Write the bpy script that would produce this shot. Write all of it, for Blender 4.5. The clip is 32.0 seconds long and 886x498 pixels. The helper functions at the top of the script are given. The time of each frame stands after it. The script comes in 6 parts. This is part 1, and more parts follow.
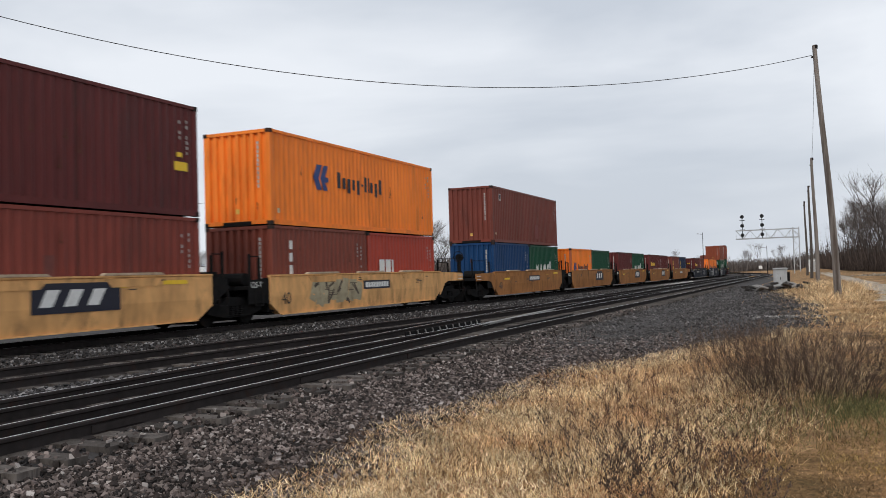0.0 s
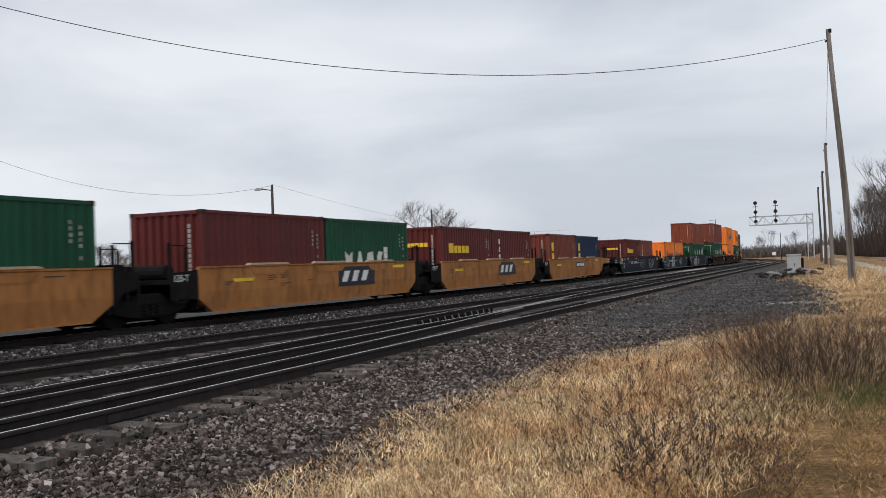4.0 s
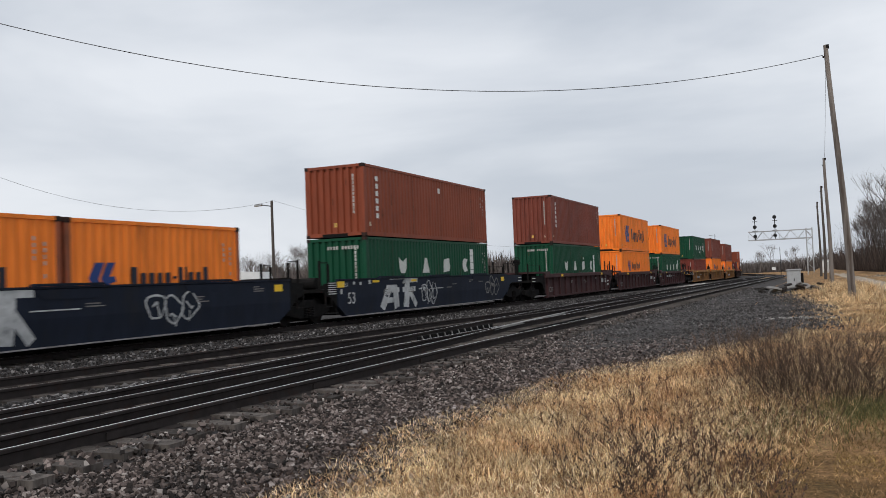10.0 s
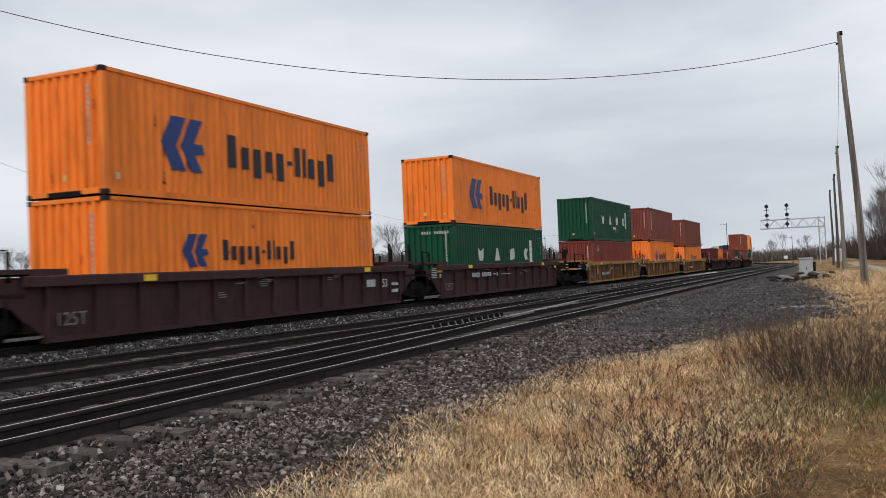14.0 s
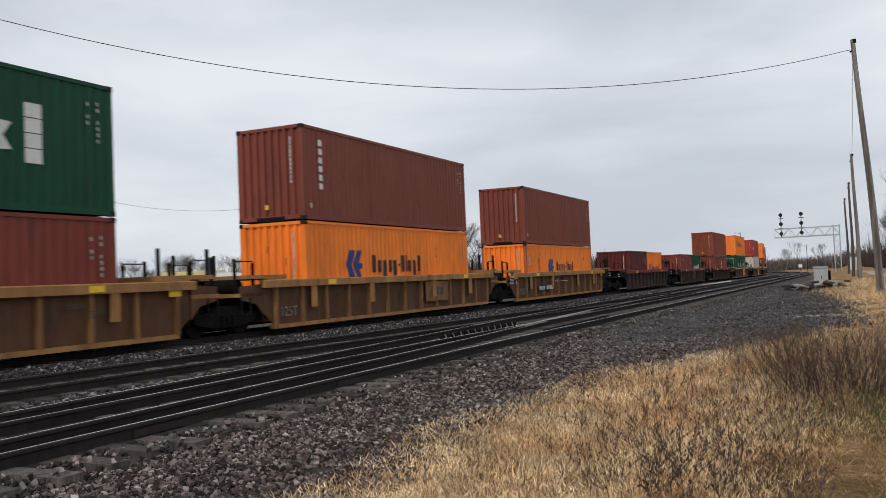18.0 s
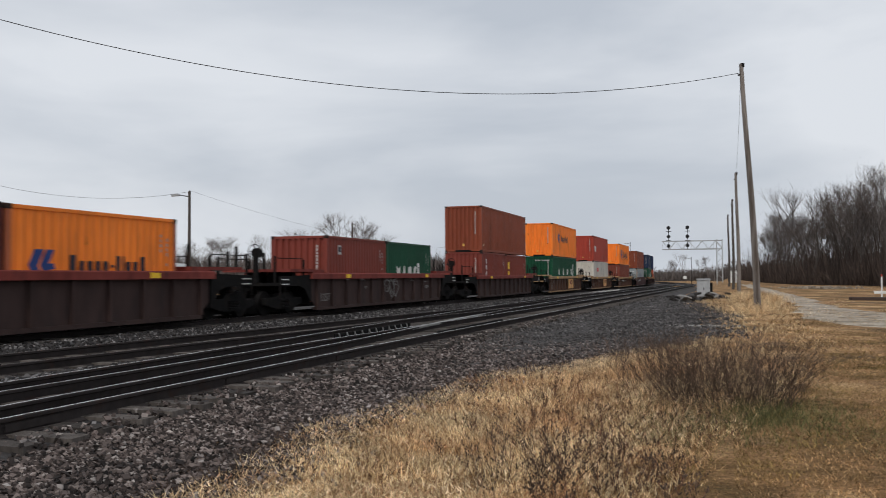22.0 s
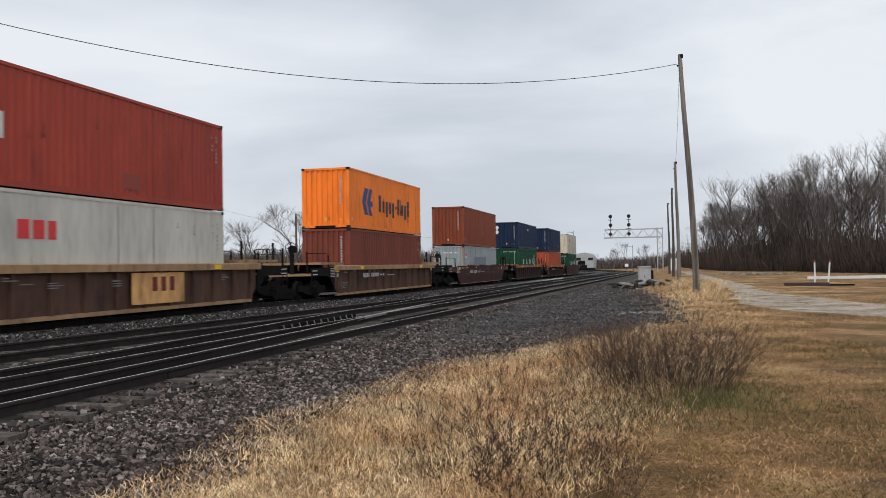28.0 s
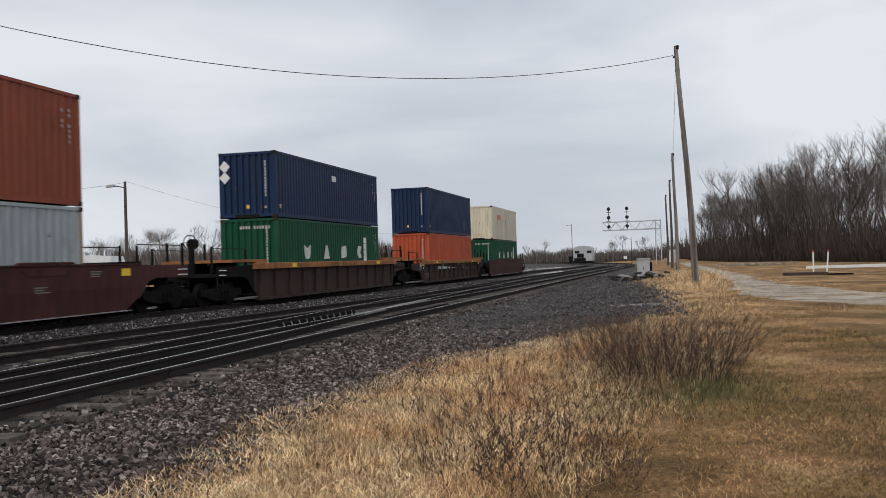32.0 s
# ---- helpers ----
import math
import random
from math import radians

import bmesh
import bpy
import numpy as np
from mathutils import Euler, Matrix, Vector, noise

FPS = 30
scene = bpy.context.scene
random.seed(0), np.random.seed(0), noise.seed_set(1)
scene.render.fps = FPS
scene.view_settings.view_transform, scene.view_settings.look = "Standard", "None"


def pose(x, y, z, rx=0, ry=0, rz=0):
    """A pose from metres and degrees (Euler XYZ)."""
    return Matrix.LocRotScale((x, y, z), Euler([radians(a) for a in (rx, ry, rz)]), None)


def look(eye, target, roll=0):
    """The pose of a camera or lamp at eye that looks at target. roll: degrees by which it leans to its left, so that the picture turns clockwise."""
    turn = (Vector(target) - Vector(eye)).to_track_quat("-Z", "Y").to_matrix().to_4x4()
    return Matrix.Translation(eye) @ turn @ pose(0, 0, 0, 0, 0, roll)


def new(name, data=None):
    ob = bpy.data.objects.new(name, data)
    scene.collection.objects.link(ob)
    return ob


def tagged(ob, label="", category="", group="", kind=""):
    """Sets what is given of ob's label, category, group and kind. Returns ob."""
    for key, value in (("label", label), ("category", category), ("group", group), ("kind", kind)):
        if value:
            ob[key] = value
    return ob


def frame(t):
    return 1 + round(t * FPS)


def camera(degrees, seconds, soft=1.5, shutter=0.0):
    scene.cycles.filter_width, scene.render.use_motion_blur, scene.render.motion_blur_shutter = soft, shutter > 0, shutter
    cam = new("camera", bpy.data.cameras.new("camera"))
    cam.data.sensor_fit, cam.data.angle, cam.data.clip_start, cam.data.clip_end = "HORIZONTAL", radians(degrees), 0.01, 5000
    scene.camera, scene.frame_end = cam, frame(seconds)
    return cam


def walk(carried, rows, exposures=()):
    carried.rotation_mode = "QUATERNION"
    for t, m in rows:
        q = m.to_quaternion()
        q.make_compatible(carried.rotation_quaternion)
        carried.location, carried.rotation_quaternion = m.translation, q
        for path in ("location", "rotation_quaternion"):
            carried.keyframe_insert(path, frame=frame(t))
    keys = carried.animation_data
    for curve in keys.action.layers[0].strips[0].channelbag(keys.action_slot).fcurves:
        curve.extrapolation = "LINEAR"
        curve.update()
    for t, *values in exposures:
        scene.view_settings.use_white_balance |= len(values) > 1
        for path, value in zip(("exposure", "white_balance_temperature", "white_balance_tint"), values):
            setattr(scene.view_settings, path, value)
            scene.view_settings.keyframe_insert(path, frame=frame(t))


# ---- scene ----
EYE = (0.0, 0.0, 1.25)  # z = 0 is the top of the rails
cam = camera(54.0, 32.0, soft=0.8, shutter=0.25)
PATH = [  # seconds, tilt, lean, turn of the hand-held camera
    (0.0, 91.65, 1.73, 22.83), (0.5, 91.52, 1.61, 23.02), (1.0, 91.48, 1.83, 22.99), (1.5, 91.36, 2.03, 22.90),
    (2.0, 91.29, 1.86, 23.05), (2.5, 91.25, 1.78, 23.44), (3.0, 91.21, 2.09, 23.76), (3.5, 90.88, 2.20, 23.64),
    (5.5, 91.44, 1.89, 23.58), (6.0, 91.58, 1.86, 23.41), (6.5, 91.81, 1.87, 23.29), (7.0, 91.92, 1.74, 23.52),
    (7.5, 91.63, 1.73, 23.45), (8.0, 91.30, 1.36, 23.08), (8.5, 91.07, 1.37, 22.91), (9.0, 91.19, 1.66, 23.13),
    (9.5, 91.75, 1.84, 23.45), (10.0, 91.96, 2.25, 23.60), (10.5, 91.58, 2.32, 23.82), (11.0, 91.42, 2.32, 23.76),
    (11.5, 91.53, 2.49, 23.70), (12.0, 91.56, 2.38, 23.73), (12.5, 91.69, 2.07, 24.03), (13.0, 91.49, 2.21, 24.24),
    (13.5, 91.30, 2.43, 24.19), (14.0, 91.26, 2.30, 24.29), (14.5, 91.14, 2.29, 24.52), (16.5, 91.77, 1.85, 25.08),
    (17.0, 91.85, 2.14, 24.79), (17.5, 91.83, 2.45, 25.00), (18.0, 91.92, 2.41, 25.12), (18.5, 91.74, 2.08, 24.67),
    (19.0, 91.44, 1.77, 24.21), (19.5, 90.77, 1.61, 23.25), (20.0, 90.29, 1.80, 22.55), (20.5, 90.68, 1.90, 22.38),
    (21.0, 91.36, 1.85, 23.06), (21.5, 92.19, 1.25, 21.83), (22.0, 91.79, 0.33, 18.31), (22.5, 91.04, -0.67, 15.82),
    (23.0, 90.96, -0.76, 15.47), (23.5, 90.75, -0.35, 15.70), (24.0, 90.78, 0.13, 15.96), (24.5, 90.73, 0.08, 15.97),
    (25.0, 90.47, -0.17, 15.86), (25.5, 90.46, -0.16, 15.79), (27.5, 90.95, 0.73, 15.62), (28.0, 91.09, 0.91, 14.69),
    (28.5, 91.49, 1.06, 13.90), (29.0, 91.78, 1.52, 13.56), (29.5, 91.73, 1.70, 13.12), (30.0, 91.87, 1.73, 13.54),
    (30.5, 91.68, 1.47, 13.73), (31.0, 91.53, 1.37, 14.06), (31.5, 91.15, 1.51, 14.37), (32.0, 90.76, 1.76, 14.61),
]
walk(cam, [(t, pose(*EYE, rx, ry, rz)) for t, rx, ry, rz in PATH],
     ((0.0, 0.03), (3.5, 0.0), (6.0, -0.06), (8.0, -0.06), (10.0, -0.05), (13.0, -0.02), (17.0, -0.05), (20.5, -0.03), (22.0, -0.18), (23.0, -0.08), (24.0, 0.06), (25.0, -0.03), (28.0, -0.01), (30.0, -0.07), (31.0, -0.11), (32.0, -0.11)))

# ---------------------------------------------------------------- light
world = bpy.data.worlds.new("overcast_sky")
scene.world = world
world.use_nodes = True
wn, wl = world.node_tree.nodes, world.node_tree.links
wn.clear()
sky = wn.new("ShaderNodeTexSky")
sky.sky_type, sky.sun_disc = "NISHITA", False
sky.sun_elevation, sky.sun_rotation = radians(42), radians(170)
sky.air_density, sky.dust_density = 1.0, 4.0
coord = wn.new("ShaderNodeTexCoord")
squash = wn.new("ShaderNodeMapping")
squash.inputs["Scale"].default_value = (1.0, 1.0, 3.2)
squash.inputs["Rotation"].default_value = (0, 0, radians(150))
wl.new(coord.outputs["Generated"], squash.inputs["Vector"])
cloud = wn.new("ShaderNodeTexNoise")
cloud.inputs["Scale"].default_value, cloud.inputs["Detail"].default_value = 2.1, 5.0
cloud.inputs["Roughness"].default_value, cloud.inputs["Distortion"].default_value = 0.5, 0.25
wl.new(squash.outputs["Vector"], cloud.inputs["Vector"])
ramp = wn.new("ShaderNodeValToRGB")
ramp.color_ramp.elements[0].position, ramp.color_ramp.elements[0].color = 0.36, (0.61, 0.66, 0.735, 1)
ramp.color_ramp.elements[1].position, ramp.color_ramp.elements[1].color = 0.64, (0.87, 0.905, 0.96, 1)
wl.new(cloud.outputs["Fac"], ramp.inputs["Fac"])
dim = wn.new("ShaderNodeMix")
dim.data_type, dim.blend_type = "RGBA", "MIX"
dim.inputs["Factor"].default_value = 0.92
skydim = wn.new("ShaderNodeVectorMath")
skydim.operation = "SCALE"
skydim.inputs["Scale"].default_value = 0.09
wl.new(sky.outputs["Color"], skydim.inputs[0])
wl.new(skydim.outputs["Vector"], dim.inputs["A"])
wl.new(ramp.outputs["Color"], dim.inputs["B"])
back = wn.new("ShaderNodeBackground")
back.inputs["Strength"].default_value = 1.0
wl.new(dim.outputs["Result"], back.inputs["Color"])
wout = wn.new("ShaderNodeOutputWorld")
wl.new(back.outputs["Background"], wout.inputs["Surface"])

sun_data = bpy.data.lights.new("sun", "SUN")
sun_data.energy, sun_data.angle, sun_data.color = 1.35, radians(13), (1.0, 0.95, 0.88)
sun = new("sun", sun_data)
sun.matrix_world = look((4, -40, 34), (0, 0, 0))


# ---------------------------------------------------------------- materials
def surface(name, color, rough=0.7, metal=0.0, vary=0.25, grain=8.0, stain=(0.1, 0.08, 0.06), amount=0.0,
            streak=1.0, bump=0.15, coarse=1.3, rand=0.0, fine=60.0, spec=0.35):
    """A weathered surface: colour that wanders at two scales, stains that may run down, fine relief."""
    m = bpy.data.materials.new(name)
    m.use_nodes = True
    n, l = m.node_tree.nodes, m.node_tree.links
    b = n["Principled BSDF"]
    b.inputs["Roughness"].default_value, b.inputs["Metallic"].default_value = rough, metal
    b.inputs["Specular IOR Level"].default_value = spec
    tc = n.new("ShaderNodeTexCoord")
    mp = n.new("ShaderNodeMapping")
    mp.inputs["Scale"].default_value = (1, 1, streak)
    l.new(tc.outputs["Object"], mp.inputs["Vector"])
    info = n.new("ShaderNodeObjectInfo")
    shift = n.new("ShaderNodeVectorMath")
    shift.operation = "ADD"
    l.new(mp.outputs["Vector"], shift.inputs[0])
    big = n.new("ShaderNodeMath")
    big.operation = "MULTIPLY"
    big.inputs[1].default_value = 37.0
    l.new(info.outputs["Random"], big.inputs[0])
    l.new(big.outputs[0], shift.inputs[1])
    n1 = n.new("ShaderNodeTexNoise")
    n1.inputs["Scale"].default_value, n1.inputs["Detail"].default_value = coarse, 6.0
    n2 = n.new("ShaderNodeTexNoise")
    n2.inputs["Scale"].default_value, n2.inputs["Detail"].default_value = grain, 4.0
    for q in (n1, n2):
        l.new(shift.outputs[0], q.inputs["Vector"])
    mul = n.new("ShaderNodeMath")
    mul.operation = "ADD"
    l.new(n1.outputs["Fac"], mul.inputs[0])
    l.new(n2.outputs["Fac"], mul.inputs[1])
    rng = n.new("ShaderNodeMapRange")
    rng.inputs["From Min"].default_value, rng.inputs["From Max"].default_value = 0.6, 1.4
    rng.inputs["To Min"].default_value, rng.inputs["To Max"].default_value = 1 - vary, 1 + vary
    l.new(mul.outputs[0], rng.inputs["Value"])
    hue = n.new("ShaderNodeVectorMath")
    hue.operation = "SCALE"
    hue.inputs[0].default_value = color
    l.new(rng.outputs["Result"], hue.inputs["Scale"])
    top = hue.outputs["Vector"]
    if rand:
        rr = n.new("ShaderNodeMapRange")
        rr.inputs["To Min"].default_value, rr.inputs["To Max"].default_value = 1 - rand, 1 + rand
        l.new(info.outputs["Random"], rr.inputs["Value"])
        s2 = n.new("ShaderNodeVectorMath")
        s2.operation = "SCALE"
        l.new(top, s2.inputs[0])
        l.new(rr.outputs["Result"], s2.inputs["Scale"])
        top = s2.outputs["Vector"]
    if amount:
        n3 = n.new("ShaderNodeTexNoise")
        n3.inputs["Scale"].default_value, n3.inputs["Detail"].default_value = coarse * 2.3, 8.0
        n3.inputs["Roughness"].default_value = 0.65
        l.new(shift.outputs[0], n3.inputs["Vector"])
        cut = n.new("ShaderNodeMapRange")
        cut.inputs["From Min"].default_value, cut.inputs["From Max"].default_value = 0.62 - 0.25 * amount, 0.78 - 0.2 * amount
        cut.inputs["To Max"].default_value = min(1.0, 0.5 + amount)
        l.new(n3.outputs["Fac"], cut.inputs["Value"])
        mx = n.new("ShaderNodeMix")
        mx.data_type = "RGBA"
        l.new(cut.outputs["Result"], mx.inputs["Factor"])
        l.new(top, mx.inputs["A"])
        mx.inputs["B"].default_value = (*stain, 1)
        top = mx.outputs["Result"]
    l.new(top, b.inputs["Base Color"])
    if bump:
        n4 = n.new("ShaderNodeTexNoise")
        n4.inputs["Scale"].default_value, n4.inputs["Detail"].default_value = fine, 3.0
        l.new(shift.outputs[0], n4.inputs["Vector"])
        bp = n.new("ShaderNodeBump")
        bp.inputs["Strength"].default_value, bp.inputs["Distance"].default_value = bump, 0.02
        l.new(n4.outputs["Fac"], bp.inputs["Height"])
        l.new(bp.outputs["Normal"], b.inputs["Normal"])
    return m


def island(name, dark, light, rough=0.9, mid=(), patch=None, swing=0.25, clump=1.1):
    """For joined stones, blades and twigs: each piece takes its own shade between two colours."""
    m = bpy.data.materials.new(name)
    m.use_nodes = True
    n, l = m.node_tree.nodes, m.node_tree.links
    b = n["Principled BSDF"]
    b.inputs["Roughness"].default_value, b.inputs["Specular IOR Level"].default_value = rough, 0.25
    g = n.new("ShaderNodeNewGeometry")
    r = n.new("ShaderNodeValToRGB")
    r.color_ramp.elements[0].color, r.color_ramp.elements[1].color = (*dark, 1), (*light, 1)
    for at, tone in zip(mid[::2], mid[1::2]):
        r.color_ramp.elements.new(at).color = (*tone, 1)
    l.new(g.outputs["Random Per Island"], r.inputs["Fac"])
    tc = n.new("ShaderNodeTexCoord")
    q = n.new("ShaderNodeTexNoise")
    q.inputs["Scale"].default_value, q.inputs["Detail"].default_value = clump, 3.0
    l.new(tc.outputs["Object"], q.inputs["Vector"])
    k = n.new("ShaderNodeMapRange")
    k.inputs["From Min"].default_value, k.inputs["From Max"].default_value = 0.3, 0.7
    k.inputs["To Min"].default_value, k.inputs["To Max"].default_value = 1 - swing, 1 + swing
    l.new(q.outputs["Fac"], k.inputs["Value"])
    s = n.new("ShaderNodeVectorMath")
    s.operation = "SCALE"
    tint = r.outputs["Color"]
    if patch:
        q2 = n.new("ShaderNodeTexNoise")
        q2.inputs["Scale"].default_value, q2.inputs["Detail"].default_value = 0.9, 4.0
        l.new(tc.outputs["Object"], q2.inputs["Vector"])
        c2 = n.new("ShaderNodeMapRange")
        c2.inputs["From Min"].default_value, c2.inputs["From Max"].default_value = 0.46, 0.6
        l.new(q2.outputs["Fac"], c2.inputs["Value"])
        mx = n.new("ShaderNodeMix")
        mx.data_type, mx.blend_type = "RGBA", "MULTIPLY"
        l.new(c2.outputs["Result"], mx.inputs["Factor"])
        l.new(tint, mx.inputs["A"])
        mx.inputs["B"].default_value = (*patch, 1)
        tint = mx.outputs["Result"]
    l.new(tint, s.inputs[0])
    l.new(k.outputs["Result"], s.inputs["Scale"])
    l.new(s.outputs["Vector"], b.inputs["Base Color"])
    return m


RUST = (0.09, 0.035, 0.02)
PAINT = {}
PAINT_COLOUR = dict(orange=(0.93, 0.235, 0.03), brown=(0.20, 0.052, 0.034), maroon=(0.105, 0.019, 0.018), rust_red=(0.20, 0.043, 0.030),
                     red=(0.38, 0.055, 0.034), green=(0.0045, 0.062, 0.030), blue=(0.006, 0.043, 0.13), navy=(0.009, 0.024, 0.068),
                     grey=(0.33, 0.37, 0.385), white_grey=(0.60, 0.575, 0.51), beige=(0.62, 0.56, 0.44), russet=(0.24, 0.058, 0.028),
                     oxblood=(0.17, 0.044, 0.031), vermilion=(0.40, 0.08, 0.036))
for key, col in PAINT_COLOUR.items():
    PAINT[key] = surface(key + "_container_paint", col, 0.5, 0.0, 0.22, 5.0, tuple(0.5 * c + 0.012 for c in col), 0.25, 0.22, 0.05, 0.6, spec=0.24)
CAR = {}
for key, col in dict(yellow=(0.72, 0.39, 0.155), amber=(0.37, 0.158, 0.05), ochre=(0.36, 0.182, 0.068), blue=(0.010, 0.0145, 0.027), maroon=(0.060, 0.027, 0.028),
                     brown=(0.050, 0.030, 0.027), red_brown=(0.066, 0.023, 0.021), tan=(0.36, 0.225, 0.12), red_chord=(0.19, 0.04, 0.032), tan_brown=(0.105, 0.056, 0.040),
                     rust_orange=(0.30, 0.13, 0.05), dusty=(0.11, 0.054, 0.028), ochre_rib=(0.24, 0.12, 0.05)).items():
    CAR[key] = surface(key + "_car_paint", col, 0.75, 0.0, 0.34, 4.0, tuple(0.3 * c + 0.012 for c in col), 0.36, 0.4, 0.12, 0.8, spec=0.2)
# Grime of the running gear; also the painted-in shade of some aprons and blocks.
BLACK = surface("black_grime_and_shade", (0.011, 0.0105, 0.0105), 0.9, 0.0, 0.4, 6.0, (0.02, 0.015, 0.012), 0.35, spec=0.1)
STEEL = surface("dark_steel", (0.012, 0.011, 0.011), 0.8, 0.1, 0.3, 9.0, (0.03, 0.017, 0.012), 0.35, spec=0.12)
RAILSIDE = surface("rusty_rail_side", (0.034, 0.029, 0.028), 0.95, 0.0, 0.3, 9.0, (0.05, 0.026, 0.018), 0.2, spec=0.08)
RAILTOP = surface("polished_rail_head", (0.92, 0.92, 0.93), 0.46, 1.0, 0.1, 5.0, bump=0.02)
RAILDULL = surface("dull_rail_head", (0.20, 0.19, 0.185), 0.5, 0.7, 0.2, 5.0, bump=0.02)
WHITE = surface("white_marking_paint", (0.72, 0.72, 0.70), 0.6, 0.0, 0.12, 12.0, (0.4, 0.38, 0.35), 0.25, bump=0.03)
SHAPEW = surface("chalky_white_paint", (0.60, 0.61, 0.58), 0.6, 0.0, 0.15, 12.0, (0.4, 0.42, 0.38), 0.3, bump=0.03)
YELLOW = surface("yellow_marking_paint", (0.85, 0.55, 0.03), 0.5, 0.0, 0.12, 12.0, bump=0.03)
LABEL = surface("faded_yellow_label", (0.72, 0.46, 0.10), 0.6, 0.0, 0.2, 30.0, (0.3, 0.2, 0.08), 0.4, bump=0.02)
LABELW = surface("faded_pale_label", (0.62, 0.52, 0.36), 0.6, 0.0, 0.2, 30.0, (0.35, 0.2, 0.1), 0.4, bump=0.02)
INK = surface("dark_blue_black_marking_paint", (0.016, 0.017, 0.03), 0.55, 0.0, 0.2, 10.0, bump=0.03)
LOGO = surface("blue_emblem_paint", (0.014, 0.045, 0.19), 0.5, 0.0, 0.15, 10.0, bump=0.03)
LOGO_RED = surface("red_marking_paint", (0.72, 0.05, 0.05), 0.5, 0.0, 0.15, 10.0, bump=0.03)
SPRAY = surface("grey_white_spray_paint", (0.46, 0.47, 0.47), 0.6, 0.0, 0.35, 5.0, (0.06, 0.06, 0.07), 0.3, bump=0.03)
SPRAYW = surface("faded_white_code_paint", (0.42, 0.41, 0.39), 0.6, 0.0, 0.3, 12.0, (0.2, 0.15, 0.12), 0.4, bump=0.03)
SCAR = surface("rust_scar", (0.10, 0.042, 0.024), 0.9, 0.0, 0.4, 20.0, bump=0.1)
PATCH = surface("faded_repair_patch", (0.17, 0.035, 0.028), 0.6, 0.0, 0.2, 8.0, bump=0.03)
SLATE = surface("grey_patch_paint", (0.20, 0.24, 0.27), 0.6, 0.0, 0.2, 8.0, bump=0.03)
PATCHES = {k: surface("touched_up_" + k + "_paint", tuple(0.78 * c + 0.015 for c in PAINT_COLOUR[k]), 0.6, 0.0, 0.25, 6.0, bump=0.04) for k in PAINT_COLOUR}
CASTING = surface("worn_corner_casting", (0.03, 0.022, 0.02), 0.8, 0.2, 0.4, 9.0, (0.10, 0.04, 0.025), 0.4, spec=0.2)
RUSTPOST = surface("rust_streaked_grey_paint", (0.30, 0.27, 0.22), 0.7, 0.0, 0.3, 7.0, (0.26, 0.13, 0.04), 0.75, 0.08, 0.1, 1.6)
SEAM = surface("grimy_seam", (0.05, 0.026, 0.018), 0.9, 0.0, 0.4, 14.0, bump=0.05)
RUSTRAIL = surface("rust_bled_paint", (0.36, 0.10, 0.045), 0.7, 0.0, 0.35, 6.0, (0.12, 0.05, 0.03), 0.4, 0.3, 0.1, 0.9)
KHAKI = surface("khaki_spray_paint", (0.40, 0.34, 0.22), 0.7, 0.0, 0.3, 5.0, (0.2, 0.12, 0.06), 0.3, bump=0.03)
DARKSPRAY = surface("dark_spray_paint", (0.075, 0.055, 0.04), 0.7, 0.0, 0.3, 5.0, (0.18, 0.11, 0.06), 0.3, bump=0.03)
CREAM = surface("dusty_cream_pad", (0.47, 0.36, 0.25), 0.8, 0.0, 0.3, 7.0, (0.3, 0.16, 0.07), 0.4, bump=0.05)
# Pale grey paints in the light caught by the bottom flange edge.
LIP = surface("pale_lit_lip", (0.30, 0.29, 0.29), 0.6, 0.2, 0.3, 6.0, (0.12, 0.1, 0.09), 0.4, spec=0.3)
STENCIL = surface("faded_stencil_paint", (0.20, 0.19, 0.18), 0.7, 0.0, 0.3, 14.0, (0.1, 0.08, 0.07), 0.4, bump=0.03)


